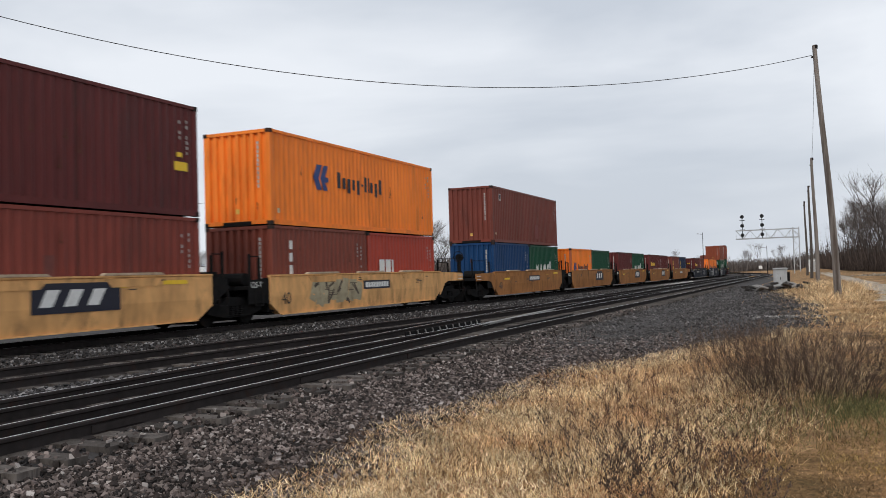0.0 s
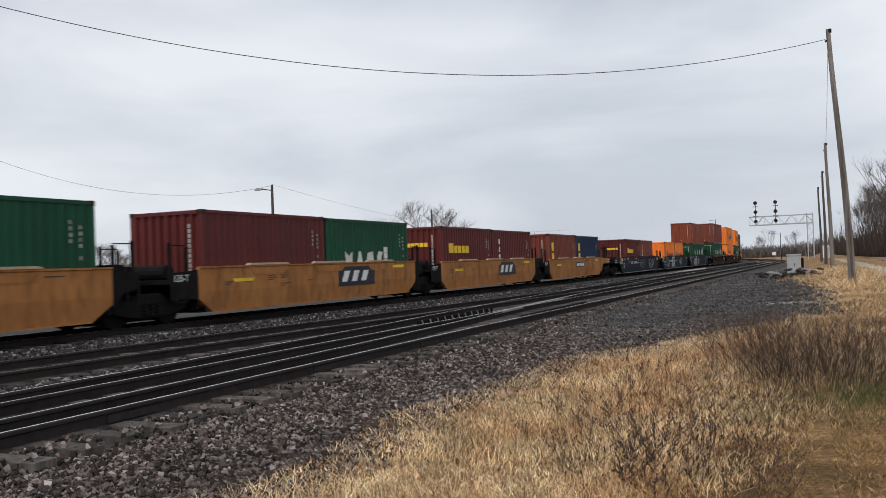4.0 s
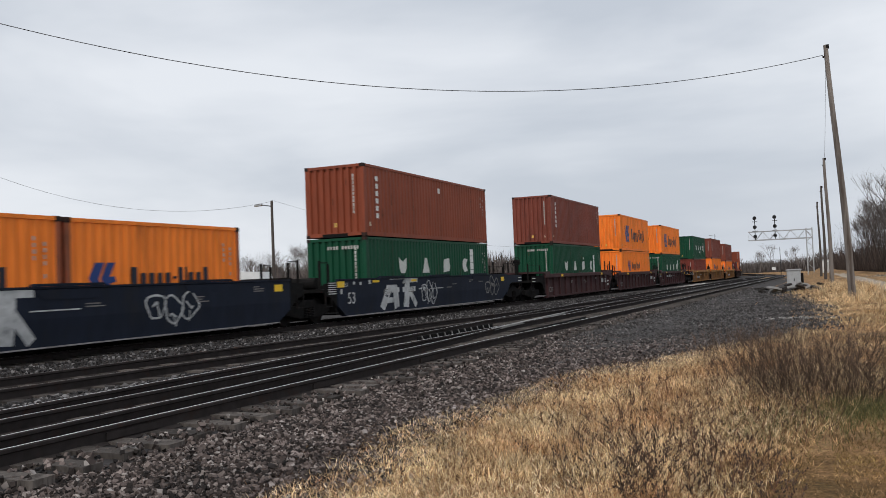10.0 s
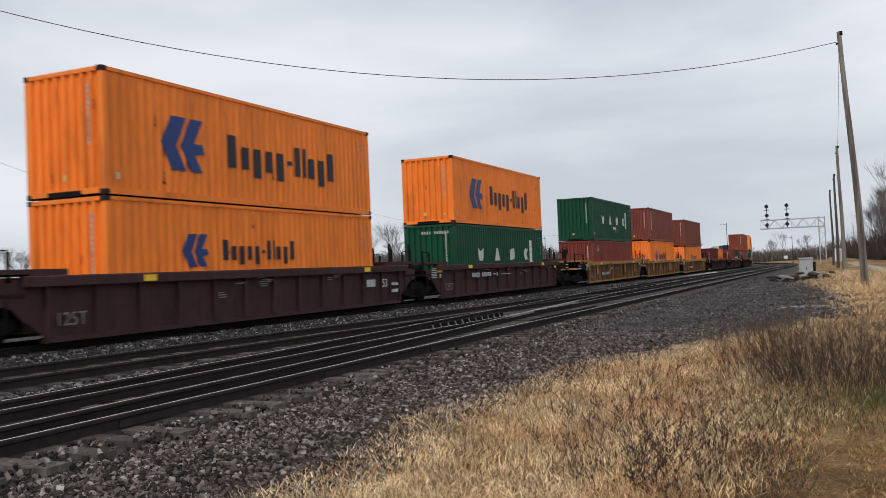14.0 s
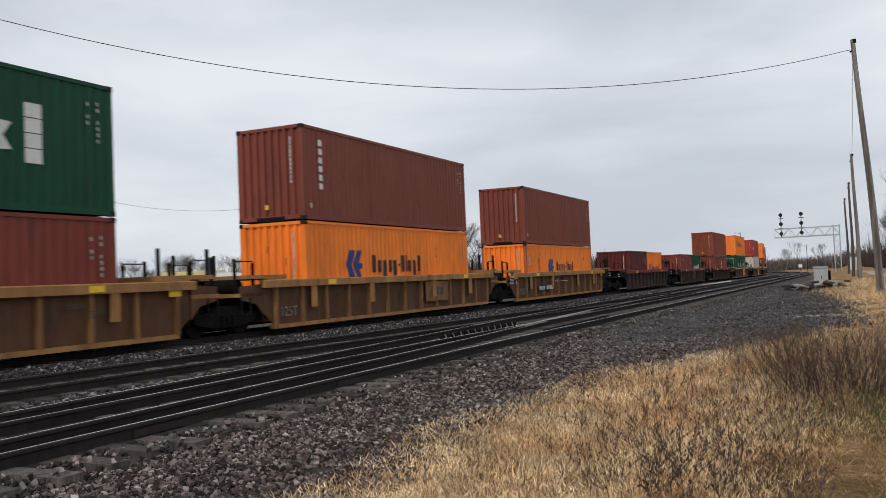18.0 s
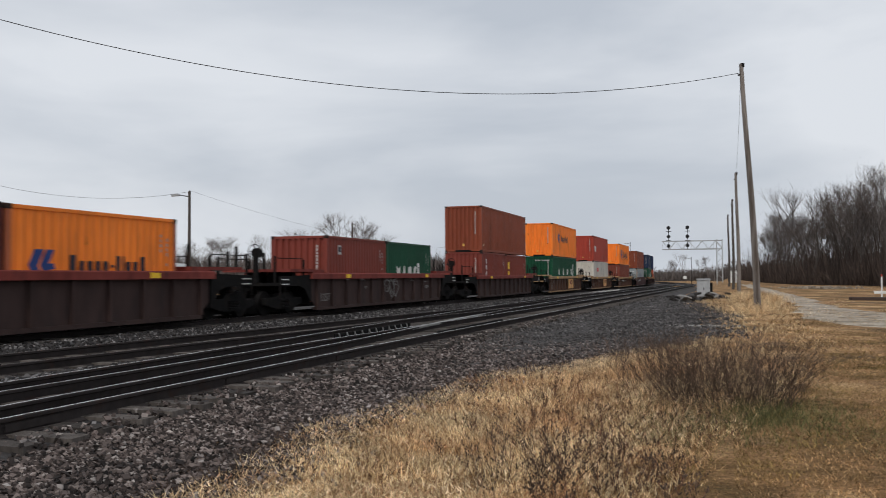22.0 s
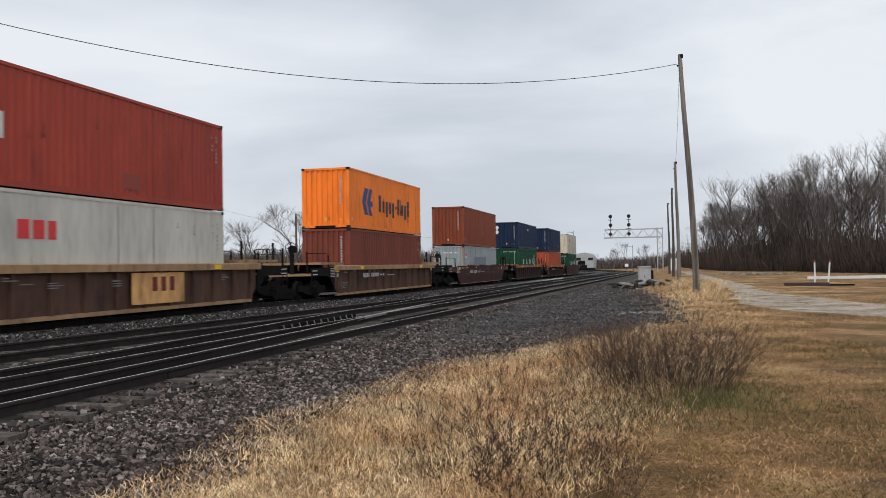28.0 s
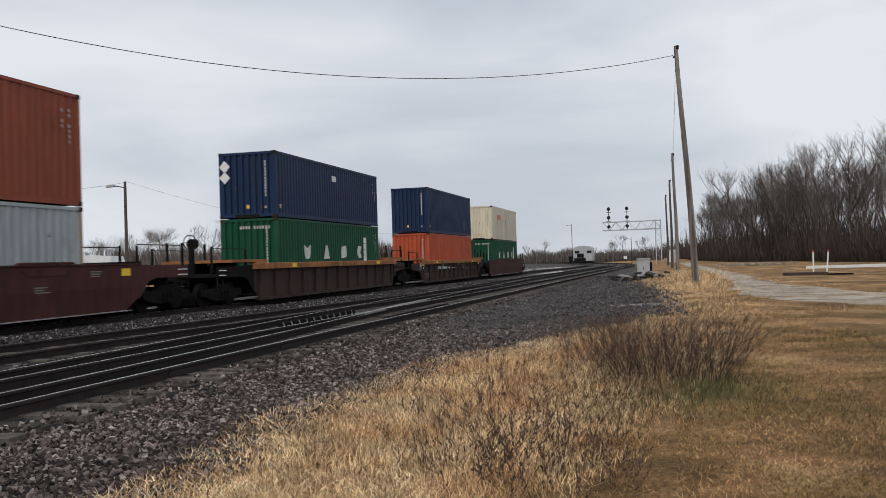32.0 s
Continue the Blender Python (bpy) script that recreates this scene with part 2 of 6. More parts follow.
# ---------------------------------------------------------------- shapes
class Shape:
    """Collects plain vertices and faces for one mesh."""

    def __init__(self):
        self.v, self.f = [], []

    def add(self, verts, faces):
        k = len(self.v)
        self.v += [tuple(q) for q in verts]
        self.f += [tuple(i + k for i in face) for face in faces]
        return self

    def box(self, x0, x1, y0, y1, z0, z1, c=0.0):
        """A box; c cuts its upright edges by that much."""
        if not c:
            return self.add([(x0, y0, z0), (x1, y0, z0), (x1, y1, z0), (x0, y1, z0), (x0, y0, z1), (x1, y0, z1), (x1, y1, z1), (x0, y1, z1)],
                            [(3, 2, 1, 0), (4, 5, 6, 7), (0, 1, 5, 4), (1, 2, 6, 5), (2, 3, 7, 6), (3, 0, 4, 7)])
        ring = [(x0 + c, y0), (x1 - c, y0), (x1, y0 + c), (x1, y1 - c), (x1 - c, y1), (x0 + c, y1), (x0, y1 - c), (x0, y0 + c)]
        return self.prism(ring, z0, z1, "z")

    def prism(self, ring, a, b, axis):
        """A closed outline pushed from a to b along an axis. The outline is given in the other two axes, in x, y, z order."""
        def put(u, w, t):
            return {"z": (u, w, t), "y": (u, t, w), "x": (t, u, w)}[axis]
        n = len(ring)
        return self.add([put(u, w, a) for u, w in ring] + [put(u, w, b) for u, w in ring],
                        [(i, (i + 1) % n, n + (i + 1) % n, n + i) for i in range(n)] + [tuple(range(n - 1, -1, -1)), tuple(range(n, 2 * n))])

    def tube(self, a, b, r0, r1=None, sides=8, caps=True):
        a, b = Vector(a), Vector(b)
        r1 = r0 if r1 is None else r1
        d = (b - a).normalized()
        u = d.orthogonal().normalized()
        w = d.cross(u)
        ring = [u * math.cos(2 * math.pi * i / sides) + w * math.sin(2 * math.pi * i / sides) for i in range(sides)]
        faces = [(i, (i + 1) % sides, sides + (i + 1) % sides, sides + i) for i in range(sides)]
        if caps:
            faces += [tuple(range(sides - 1, -1, -1)), tuple(range(sides, 2 * sides))]
        return self.add([a + q * r0 for q in ring] + [b + q * r1 for q in ring], faces)

    def mesh(self, name):
        me = bpy.data.meshes.new(name)
        me.from_pydata(self.v, [], self.f)
        me.update()
        return me


def link(name, shape, material, parent=None, label="", at=None, smooth=False):
    """One mesh object, as a part under parent or on its own; shape may be a mesh that several parts share."""
    me = shape.mesh(name) if isinstance(shape, Shape) else shape
    if material and not me.materials:
        me.materials.append(material)
    if smooth and isinstance(shape, Shape):
        me.shade_smooth()
    ob = new(name, me)
    if parent:
        ob.parent = parent
    if at is not None:
        ob.matrix_local = at
    if label:
        ob["label"] = label
    return ob


def part(name, shape, material, parent, label="", at=None):
    return link(name, shape, material, parent, label, at)


def base(name, label, category, group="", m=None, kind=""):
    """The empty of a thing, to which its parts are tied."""
    ob = new(name)
    ob.empty_display_size = 0.3
    if m is not None:
        ob.matrix_basis = m
    return tagged(ob, label, category, group, kind)


# ---------------------------------------------------------------- lines of the tracks
TRAIN_X, BEND, RADIUS = -15.94, 150.0, 700.0


def bent(x, s):
    """A point x metres right of the way's zero line, s metres along it: straight, then a wide bend to the left."""
    if s <= BEND:
        return Vector((x, s, 0)), 0.0
    a = (s - BEND) / RADIUS
    r = RADIUS + x - TRAIN_X
    return Vector((TRAIN_X - RADIUS + r * math.cos(a), BEND + r * math.sin(a), 0)), a


def grade(y):
    """The line falls gently away from the viewer."""
    return -0.0043 * min(245.0, max(0.0, y - 15.0))


def ease(a, b, t):
    t = min(1.0, max(0.0, t))
    return a + (b - a) * t * t * (3 - 2 * t)


def near_line(s):
    return -6.97


def turnout_line(s):
    """Leaves the near line towards the middle one."""
    return float(np.interp(s, (-10, 5, 9, 12, 16, 20, 25, 30, 40, 60, 100), (-7.2, -7.55, -7.63, -7.71, -7.90, -8.25, -8.66, -9.0, -9.6, -10.2, -10.5)))


def middle_line(s):
    """Comes in beside the turnout and joins it."""
    return -11.45 + 0.062 * min(s, 18) + ease(0, 1.45, (s - 14) / 42)


def train_line(s):
    return TRAIN_X


def along(line, off, s, z=0.0):
    q, a = bent(line(s) + off, s)
    return Vector((q.x, q.y, z + grade(s)))


RAIL_RING = [(-0.07, -0.18), (0.07, -0.18), (0.07, -0.165), (0.012, -0.14), (0.012, -0.05), (0.036, -0.035), (0.036, -0.010), (0.026, -0.002), (0.011, 0.0),
             (-0.011, 0.0), (-0.026, -0.002), (-0.036, -0.010), (-0.036, -0.035), (-0.012, -0.05), (-0.012, -0.14), (-0.07, -0.165)]


def rail_shape(line, off, s0, s1):
    sh, stops, s = Shape(), [], s0
    while s < s1:
        stops.append(s)
        s += 1.5 if s < 60 else 6.0
    stops.append(s1)
    n = len(RAIL_RING)
    for s in stops:
        for u, z in RAIL_RING:
            sh.v.append(tuple(along(line, off + u, s, z)))
    for i in range(len(stops) - 1):
        for k in range(n):
            a, b = i * n + k, i * n + (k + 1) % n
            sh.f.append((a, b, b + n, a + n))
    return sh, n, len(stops)


def build_rail(line, off, s0, s1, parent, head):
    sh, n, count = rail_shape(line, off, s0, s1)
    me = sh.mesh("rail")
    me.materials.append(RAILSIDE)
    me.materials.append(head)
    for i, poly in enumerate(me.polygons):
        if i % n == 8:
            poly.material_index = 1
    return link("rail", me, None, parent)


# ---------------------------------------------------------------- ground
def level(x, y):
    """Height of the bare ground."""
    z = -0.36
    bank = ease(0, 1, (-4.1 - x) / 1.9) * ease(1, 0, (-19.5 - x) / 4.5)
    z += 0.17 * bank
    if -200 < x < -1:
        z += grade(y) * ease(0, 1, (-1 - x) / 3) * ease(1, 0, (-60 - x) / 140)
    if x > 0:
        z += 0.05 * math.sin(x * 0.35 + 1) * min(1, x / 4) + 0.03 * math.sin(y * 0.21)
    return z


def gridlines(lo, hi, fine_lo, fine_hi, step):
    out, s, d = [], fine_lo, step
    while s < fine_hi:
        out.append(s)
        s += step
    d = step
    while s < hi:
        out.append(s)
        d *= 1.25
        s += d
    out.append(hi)
    s, d = fine_lo - step, step
    while s > lo:
        out.insert(0, s)
        d *= 1.25
        s -= d
    out.insert(0, lo)
    return out


def sheet(name, xs, ys, height, material, label, category, kind="structure"):
    sh = Shape()
    for y in ys:
        for x in xs:
            sh.v.append((x, y, height(x, y)))
    w = len(xs)
    for j in range(len(ys) - 1):
        for i in range(w - 1):
            sh.f.append((j * w + i, j * w + i + 1, (j + 1) * w + i + 1, (j + 1) * w + i))
    me = sh.mesh(name)
    me.shade_smooth()
    return tagged(link(name, me, material), label, category, kind=kind)




def lawn_material():
    """Dead lawn: broad patches of straw, brown and dull green, broken up by fine blades."""
    m = bpy.data.materials.new("patchy_dead_lawn")
    m.use_nodes = True
    n, l = m.node_tree.nodes, m.node_tree.links
    b = n["Principled BSDF"]
    b.inputs["Roughness"].default_value, b.inputs["Specular IOR Level"].default_value = 0.95, 0.1
    tc = n.new("ShaderNodeTexCoord")

    def cloud(scale, detail, rough, stretch=(1, 1, 1)):
        mp = n.new("ShaderNodeMapping")
        mp.inputs["Scale"].default_value = stretch
        l.new(tc.outputs["Object"], mp.inputs["Vector"])
        q = n.new("ShaderNodeTexNoise")
        q.inputs["Scale"].default_value, q.inputs["Detail"].default_value, q.inputs["Roughness"].default_value = scale, detail, rough
        l.new(mp.outputs["Vector"], q.inputs["Vector"])
        return q.outputs["Fac"]

    ramp = n.new("ShaderNodeValToRGB")
    ramp.color_ramp.elements[0].position, ramp.color_ramp.elements[0].color = 0.33, (0.088, 0.070, 0.029, 1)
    ramp.color_ramp.elements[1].position, ramp.color_ramp.elements[1].color = 0.66, (0.47, 0.315, 0.165, 1)
    ramp.color_ramp.elements.new(0.45).color = (0.178, 0.107, 0.049, 1)
    ramp.color_ramp.elements.new(0.53).color = (0.285, 0.165, 0.080, 1)
    l.new(cloud(0.42, 8.0, 0.70), ramp.inputs["Fac"])
    fine = n.new("ShaderNodeMapRange")
    fine.inputs["From Min"].default_value, fine.inputs["From Max"].default_value = 0.32, 0.68
    fine.inputs["To Min"].default_value, fine.inputs["To Max"].default_value = 0.3, 1.9
    l.new(cloud(17.0, 8.0, 0.8), fine.inputs["Value"])
    s = n.new("ShaderNodeVectorMath")
    s.operation = "SCALE"
    l.new(ramp.outputs["Color"], s.inputs[0])
    l.new(fine.outputs["Result"], s.inputs["Scale"])
    worn = n.new("ShaderNodeMapRange")   # bare, trodden earth in patches
    worn.inputs["From Min"].default_value, worn.inputs["From Max"].default_value = 0.55, 0.64
    worn.inputs["To Max"].default_value = 0.75
    l.new(cloud(0.33, 9.0, 0.62, (0.7, 1.3, 1)), worn.inputs["Value"])
    earth = n.new("ShaderNodeMix")
    earth.data_type = "RGBA"
    l.new(worn.outputs["Result"], earth.inputs["Factor"])
    l.new(s.outputs["Vector"], earth.inputs["A"])
    earth.inputs["B"].default_value = (0.085, 0.062, 0.043, 1)
    l.new(earth.outputs["Result"], b.inputs["Base Color"])
    bp = n.new("ShaderNodeBump")
    bp.inputs["Strength"].default_value, bp.inputs["Distance"].default_value = 0.9, 0.03
    l.new(cloud(48.0, 5.0, 0.7), bp.inputs["Height"])
    l.new(bp.outputs["Normal"], b.inputs["Normal"])
    return m


SOIL = lawn_material()

BALLAST = surface("dark_ballast", (0.038, 0.034, 0.033), 0.95, 0.0, 0.45, 14.0, (0.03, 0.028, 0.028), 0.35, 1.0, 0.9, 0.6, fine=22)
sheet("ground", gridlines(-2500, 2500, -30, 26, 0.8), gridlines(-300, 4000, -4, 70, 0.8), level, SOIL,
      "flat dry late-autumn grassland beside the railway", "ground")


def ballast_edge(y):
    """Right-hand limit of the stone bed; a service apron widens it ahead."""
    return -4.1 + 0.12 * math.sin(y * 1.3) + 0.1 * math.sin(y * 0.55) + ease(0, 3.8, (y - 11) / 14) - ease(0, 2.0, (y - 31) / 30)


def ballast_sheet():
    sh, ys = Shape(), [q for q in gridlines(-60, 149, 0, 60, 0.7)]
    cols = 40
    for y in ys:
        r = ballast_edge(y)
        for i in range(cols + 1):
            x = -38 + (r + 38) * i / cols
            z = level(x, y) + 0.012 + 0.012 * noise.noise(Vector((x * 2, y * 2, 0)))
            if i in (0, cols):
                z = level(x, y) - 0.03
            sh.v.append((x, y, z))
    w = cols + 1
    for j in range(len(ys) - 1):
        for i in range(cols):
            sh.f.append((j * w + i, j * w + i + 1, (j + 1) * w + i + 1, (j + 1) * w + i))
    far = [149 + 12 * k for k in range(50)]
    k0 = len(sh.v)
    for s in far:
        for off, up in ((-38, -0.03), (-36, 0.03), (-12, 0.03), (-4.6, 0.03), (-3.2, -0.03)):
            q, a = bent(off, s)
            sh.v.append((q.x, q.y, level(q.x, q.y) + up))
    for j in range(len(far) - 1):
        for i in range(4):
            a = k0 + j * 5 + i
            sh.f.append((a, a + 1, a + 6, a + 5))
    me = sh.mesh("ballast_bed")
    me.shade_smooth()
    return tagged(link("ballast_bed", me, BALLAST), "bed of dark grey crushed stone under the tracks", "ballast", kind="structure")


ballast_sheet()

ROADMAT = surface("pale_gravel_road", (0.40, 0.345, 0.28), 0.95, 0.0, 0.5, 9.0, (0.14, 0.108, 0.07), 0.55, 1.0, 0.5, 0.45, fine=30, spec=0.1)


def road_sheet():
    """A gravel lane: along the poles, then a bend off to the right."""
    way = ((2.2, 150), (2.6, 120), (3.0, 100), (3.6, 80), (3.9, 64), (4.0, 48), (4.1, 39), (4.8, 32.5), (6.8, 28.6), (10.0, 27), (16.0, 26), (26.0, 25), (40.0, 24))
    sh, pts = Shape(), []
    for (xa, ya), (xb, yb) in zip(way, way[1:]):
        n = 2 + int(math.hypot(xb - xa, yb - ya) / 1.2)
        pts += [Vector((xa + (xb - xa) * i / n, ya + (yb - ya) * i / n, 0)) for i in range(n)]
    for _ in range(6):
        pts = [pts[0]] + [(pts[i - 1] + pts[i] * 2 + pts[i + 1]) / 4 for i in range(1, len(pts) - 1)] + [pts[-1]]
    for i, p in enumerate(pts):
        d = (pts[min(i + 1, len(pts) - 1)] - pts[max(i - 1, 0)]).normalized()
        side = Vector((-d.y, d.x, 0))
        w = 1.0 + ease(0, 2.4, (46 - p.y) / 16) + 0.5 * noise.noise(p * 0.35)
        for u in (-1, -0.6, 0, 0.6, 1):
            q = p + side * (u * w + (0.2 + 0.5 * abs(u)) * noise.noise(p * 0.9 + Vector((0, 0, u * 3))))
            sh.v.append((q.x, q.y, level(q.x, q.y) + (0.022 if abs(u) < 1 else -0.03) - (0.012 if u == 0 else 0)))
    for j in range(len(pts) - 1):
        for i in range(4):
            a = j * 5 + i
            sh.f.append((a, a + 1, a + 6, a + 5))
    me = sh.mesh("gravel_road")
    me.shade_smooth()
    return tagged(link("gravel_road", me, ROADMAT), "pale gravel lane bending away past the poles", "road", kind="structure")


road_sheet()

# ---------------------------------------------------------------- tracks
TIEMAT = surface("creosoted_tie_wood", (0.085, 0.074, 0.067), 0.95, 0.0, 0.5, 16.0, (0.025, 0.02, 0.018), 0.4, 0.2, 0.6, 3.0, rand=0.45, spec=0.15)
tie_mesh = Shape().box(-1.45, 1.45, -0.115, 0.115, -0.17, 0.0, 0.012).mesh("tie")
tie_mesh.materials.append(TIEMAT)


GRIMEBED = surface("oily_track_bed", (0.038, 0.035, 0.035), 0.85, 0.0, 0.5, 16.0, (0.05, 0.045, 0.042), 0.3, 1.0, 0.8, 0.8, fine=24, spec=0.08)


def build_track(name, line, s0, s1, ties_to, label, head=None):
    top = base(name, label, "track", "tracks", kind="structure")
    for off in (-0.7525, 0.7525):
        build_rail(line, off, s0, s1, top, head or RAILTOP)
    bed, stops = Shape(), [s0 + (s1 - s0) * i / 160 for i in range(161)] if s1 > 200 else [s0 + 1.0 * i for i in range(int(s1 - s0))]
    for s in stops:
        for off, dz in ((-1.14, -0.07), (-1.0, 0.012), (-0.45, 0.032), (0.45, 0.032), (1.0, 0.012), (1.14, -0.07)):
            bed.v.append(tuple(along(line, off + 0.04 * math.sin(s * 3 + off), s, -0.192 + dz - (0.002 * (len(name) % 5)))))
    for j in range(len(stops) - 1):
        for i in range(5):
            a = j * 6 + i
            bed.f.append((a, a + 1, a + 7, a + 6))
    part("track_bed", bed, GRIMEBED, top, "oil-blackened stone between the ties")
    rng = random.Random(len(name) * 7 + int(s0 * 3))
    s, far = s0 + 0.3, Shape()
    while s < s1:
        q = along(line, 0, s)
        if 2 < s < ties_to:
            part("tie", tie_mesh, None, top, at=pose(q.x + rng.uniform(-0.06, 0.06), q.y, q.z - 0.14 + rng.uniform(-0.012, 0.006), 0, 0, rng.uniform(-1.5, 1.5)))
            s += 0.5 + rng.uniform(-0.03, 0.03)
        elif s >= ties_to and s < 150:
            far.box(q.x - 1.36, q.x + 1.36, q.y - 0.115, q.y + 0.115, q.z - 0.3, q.z - 0.187)
            s += 0.52
        else:
            s += 1.0
    if far.v:
        tagged(part("far_ties", far, TIEMAT, top), kind="stuff")
    return top


build_track("near_track", near_line, -40, 420, 75, "near railway track with worn shiny rails on dark ties")
build_track("turnout_track", turnout_line, -3, 330, 40, "diverging turnout track with worn rails")
build_track("middle_track", middle_line, -40, 52, 40, "middle railway track with dull dark rails", RAILDULL)
build_track("train_track", train_line, -40, 900, 30, "far railway track that carries the freight train")


# ---------------------------------------------------------------- containers
MESHES = {}


def kept(key, make, material):
    """One mesh for all alike parts."""
    key = (*key, material.name)
    if key not in MESHES:
        me = make().mesh(key[0])
        me.materials.append(material)
        MESHES[key] = me
    return MESHES[key]


def corrugated(length, z0, z1, period, depth):
    """A pressed sheet along y, outer face at x = 0."""
    sh = Shape()
    n = max(4, round(length / period))
    p = length / n
    ys, xs = [], []
    for i in range(n):
        y = -length / 2 + i * p
        for fy, fx in ((0.0, 0), (0.26, 0), (0.5, -1), (0.76, -1)):
            ys.append(y + fy * p)
            xs.append(fx * depth)
    ys.append(length / 2)
    xs.append(0)
    for y, x in zip(ys, xs):
        sh.v += [(x, y, z0), (x, y, z1)]
    for i in range(len(ys) - 1):
        sh.f.append((2 * i, 2 * i + 2, 2 * i + 3, 2 * i + 1))
    return sh


def end_sheet(wide, z0, z1, count, depth):
    """The pressed end wall: broad ribs with steep flanks, outer face at x = 0."""
    sh, p = Shape(), wide / count
    cut = [(-wide / 2, 0.0)]
    for i in range(count):
        y = -wide / 2 + i * p
        cut += [(y + 0.30 * p, 0.0), (y + 0.42 * p, -depth), (y + 0.84 * p, -depth), (y + 0.96 * p, 0.0)]
    cut.append((wide / 2, 0.0))
    for y, x in cut:
        sh.v += [(x, y, z0), (x, y, z1)]
    sh.f = [(2 * i, 2 * i + 2, 2 * i + 3, 2 * i + 1) for i in range(len(cut) - 1)]
    return sh


def bars(rows, x=0.0):
    """Thin flat marks (y0, y1, z0, z1) on a plane that faces +x."""
    sh = Shape()
    for y0, y1, z0, z1 in rows:
        sh.box(x, x + 0.004, y0, y1, z0, z1)
    return sh


def container(kind, paint, length, high, logo="", label=""):
    """A steel shipping container, origin at the middle of its underside, near long side towards +x, near end towards -y."""
    m = PAINT[paint]
    L, W2, H = length, 1.219, high
    top = base("shipping_container", label, "container", "containers on the train")
    k = (length, high)
    flat = paint in ("white_grey", "beige")   # smooth-walled refrigerated boxes
    side = kept(("side_panel", *k, flat), lambda: corrugated(L - 0.28, 0.15, H - 0.09, 0.55 if flat else 0.277, 0.004 if flat else 0.034), m)
    part("side_panel", side, None, top, at=pose(W2 - 0.012, 0, 0))
    part("side_panel", side, None, top, at=pose(-W2 + 0.012, 0, 0, 0, 0, 180))
    end = kept(("end_panel", *k), lambda: end_sheet(2 * W2 - 0.28, 0.15, H - 0.1, 8, 0.075), m)
    part("end_panel", end, None, top, at=pose(0, -L / 2 + 0.012, 0, 0, 0, -90))
    part("end_panel", end, None, top, at=pose(0, L / 2 - 0.012, 0, 0, 0, 90))
    part("roof", kept(("roof", *k), lambda: Shape().box(-W2 + 0.05, W2 - 0.05, -L / 2 + 0.1, L / 2 - 0.1, H - 0.05, H - 0.02), m), None, top)
    part("floor", kept(("floor", *k), lambda: Shape().box(-W2 + 0.05, W2 - 0.05, -L / 2 + 0.1, L / 2 - 0.1, 0.04, 0.14), BLACK), None, top)
    post = kept(("corner_post", *k), lambda: Shape().box(-0.075, 0.075, -0.07, 0.07, 0.118, H - 0.118, 0.015), RUSTRAIL if paint == "orange" and high < 2.7 else RUSTPOST if paint == "grey" else m)
    cast = kept(("corner_casting",), lambda: Shape().box(-0.081, 0.081, -0.089, 0.089, 0, 0.118, 0.02), CASTING)
    low = kept(("bottom_side_rail", *k), lambda: Shape().box(-0.03, 0.03, -L / 2 + 0.17, L / 2 - 0.17, 0.012, 0.16), RUSTRAIL if paint == "orange" and high < 2.7 else m)
    high_rail = kept(("top_side_rail", *k), lambda: Shape().box(-0.03, 0.03, -L / 2 + 0.17, L / 2 - 0.17, H - 0.095, H - 0.01), m)
    lowe = kept(("bottom_end_rail", *k), lambda: Shape().box(-W2 + 0.16, W2 - 0.16, -0.03, 0.03, 0.03, 0.16), m)
    highe = kept(("top_end_rail", *k), lambda: Shape().box(-W2 + 0.16, W2 - 0.16, -0.03, 0.03, H - 0.11, H - 0.012), m)
    for sx in (-1, 1):
        part("bottom_side_rail", low, None, top, at=pose(sx * (W2 - 0.03), 0, 0))
        part("top_side_rail", high_rail, None, top, at=pose(sx * (W2 - 0.03), 0, 0))
        for sy in (-1, 1):
            x, y = sx * (W2 - 0.081), sy * (L / 2 - 0.089)
            part("corner_post", post, None, top, at=pose(x, y, 0))
            part("corner_casting", cast, None, top, at=pose(x, y, 0))
            part("corner_casting", cast, None, top, at=pose(x, y, H - 0.118))
    for sy in (-1, 1):
        part("bottom_end_rail", lowe, None, top, at=pose(0, sy * (L / 2 - 0.03), 0))
        part("top_end_rail", highe, None, top, at=pose(0, sy * (L / 2 - 0.03), 0))
    if length > 7:
        part("gooseneck_tunnel", kept(("gooseneck_tunnel",), lambda: Shape().box(-0.52, 0.52, -0.006, 0.05, 0.0, 0.125), BLACK), None, top, at=pose(0, -L / 2, 0))
        part("gooseneck_tunnel", kept(("gooseneck_tunnel",), lambda: Shape().box(-0.52, 0.52, -0.006, 0.05, 0.0, 0.125), BLACK), None, top, at=pose(0, L / 2, 0, 0, 0, 180))
    marks(top, logo, L, H)
    wear(top, paint, L, H, "high" not in logo)
    return top


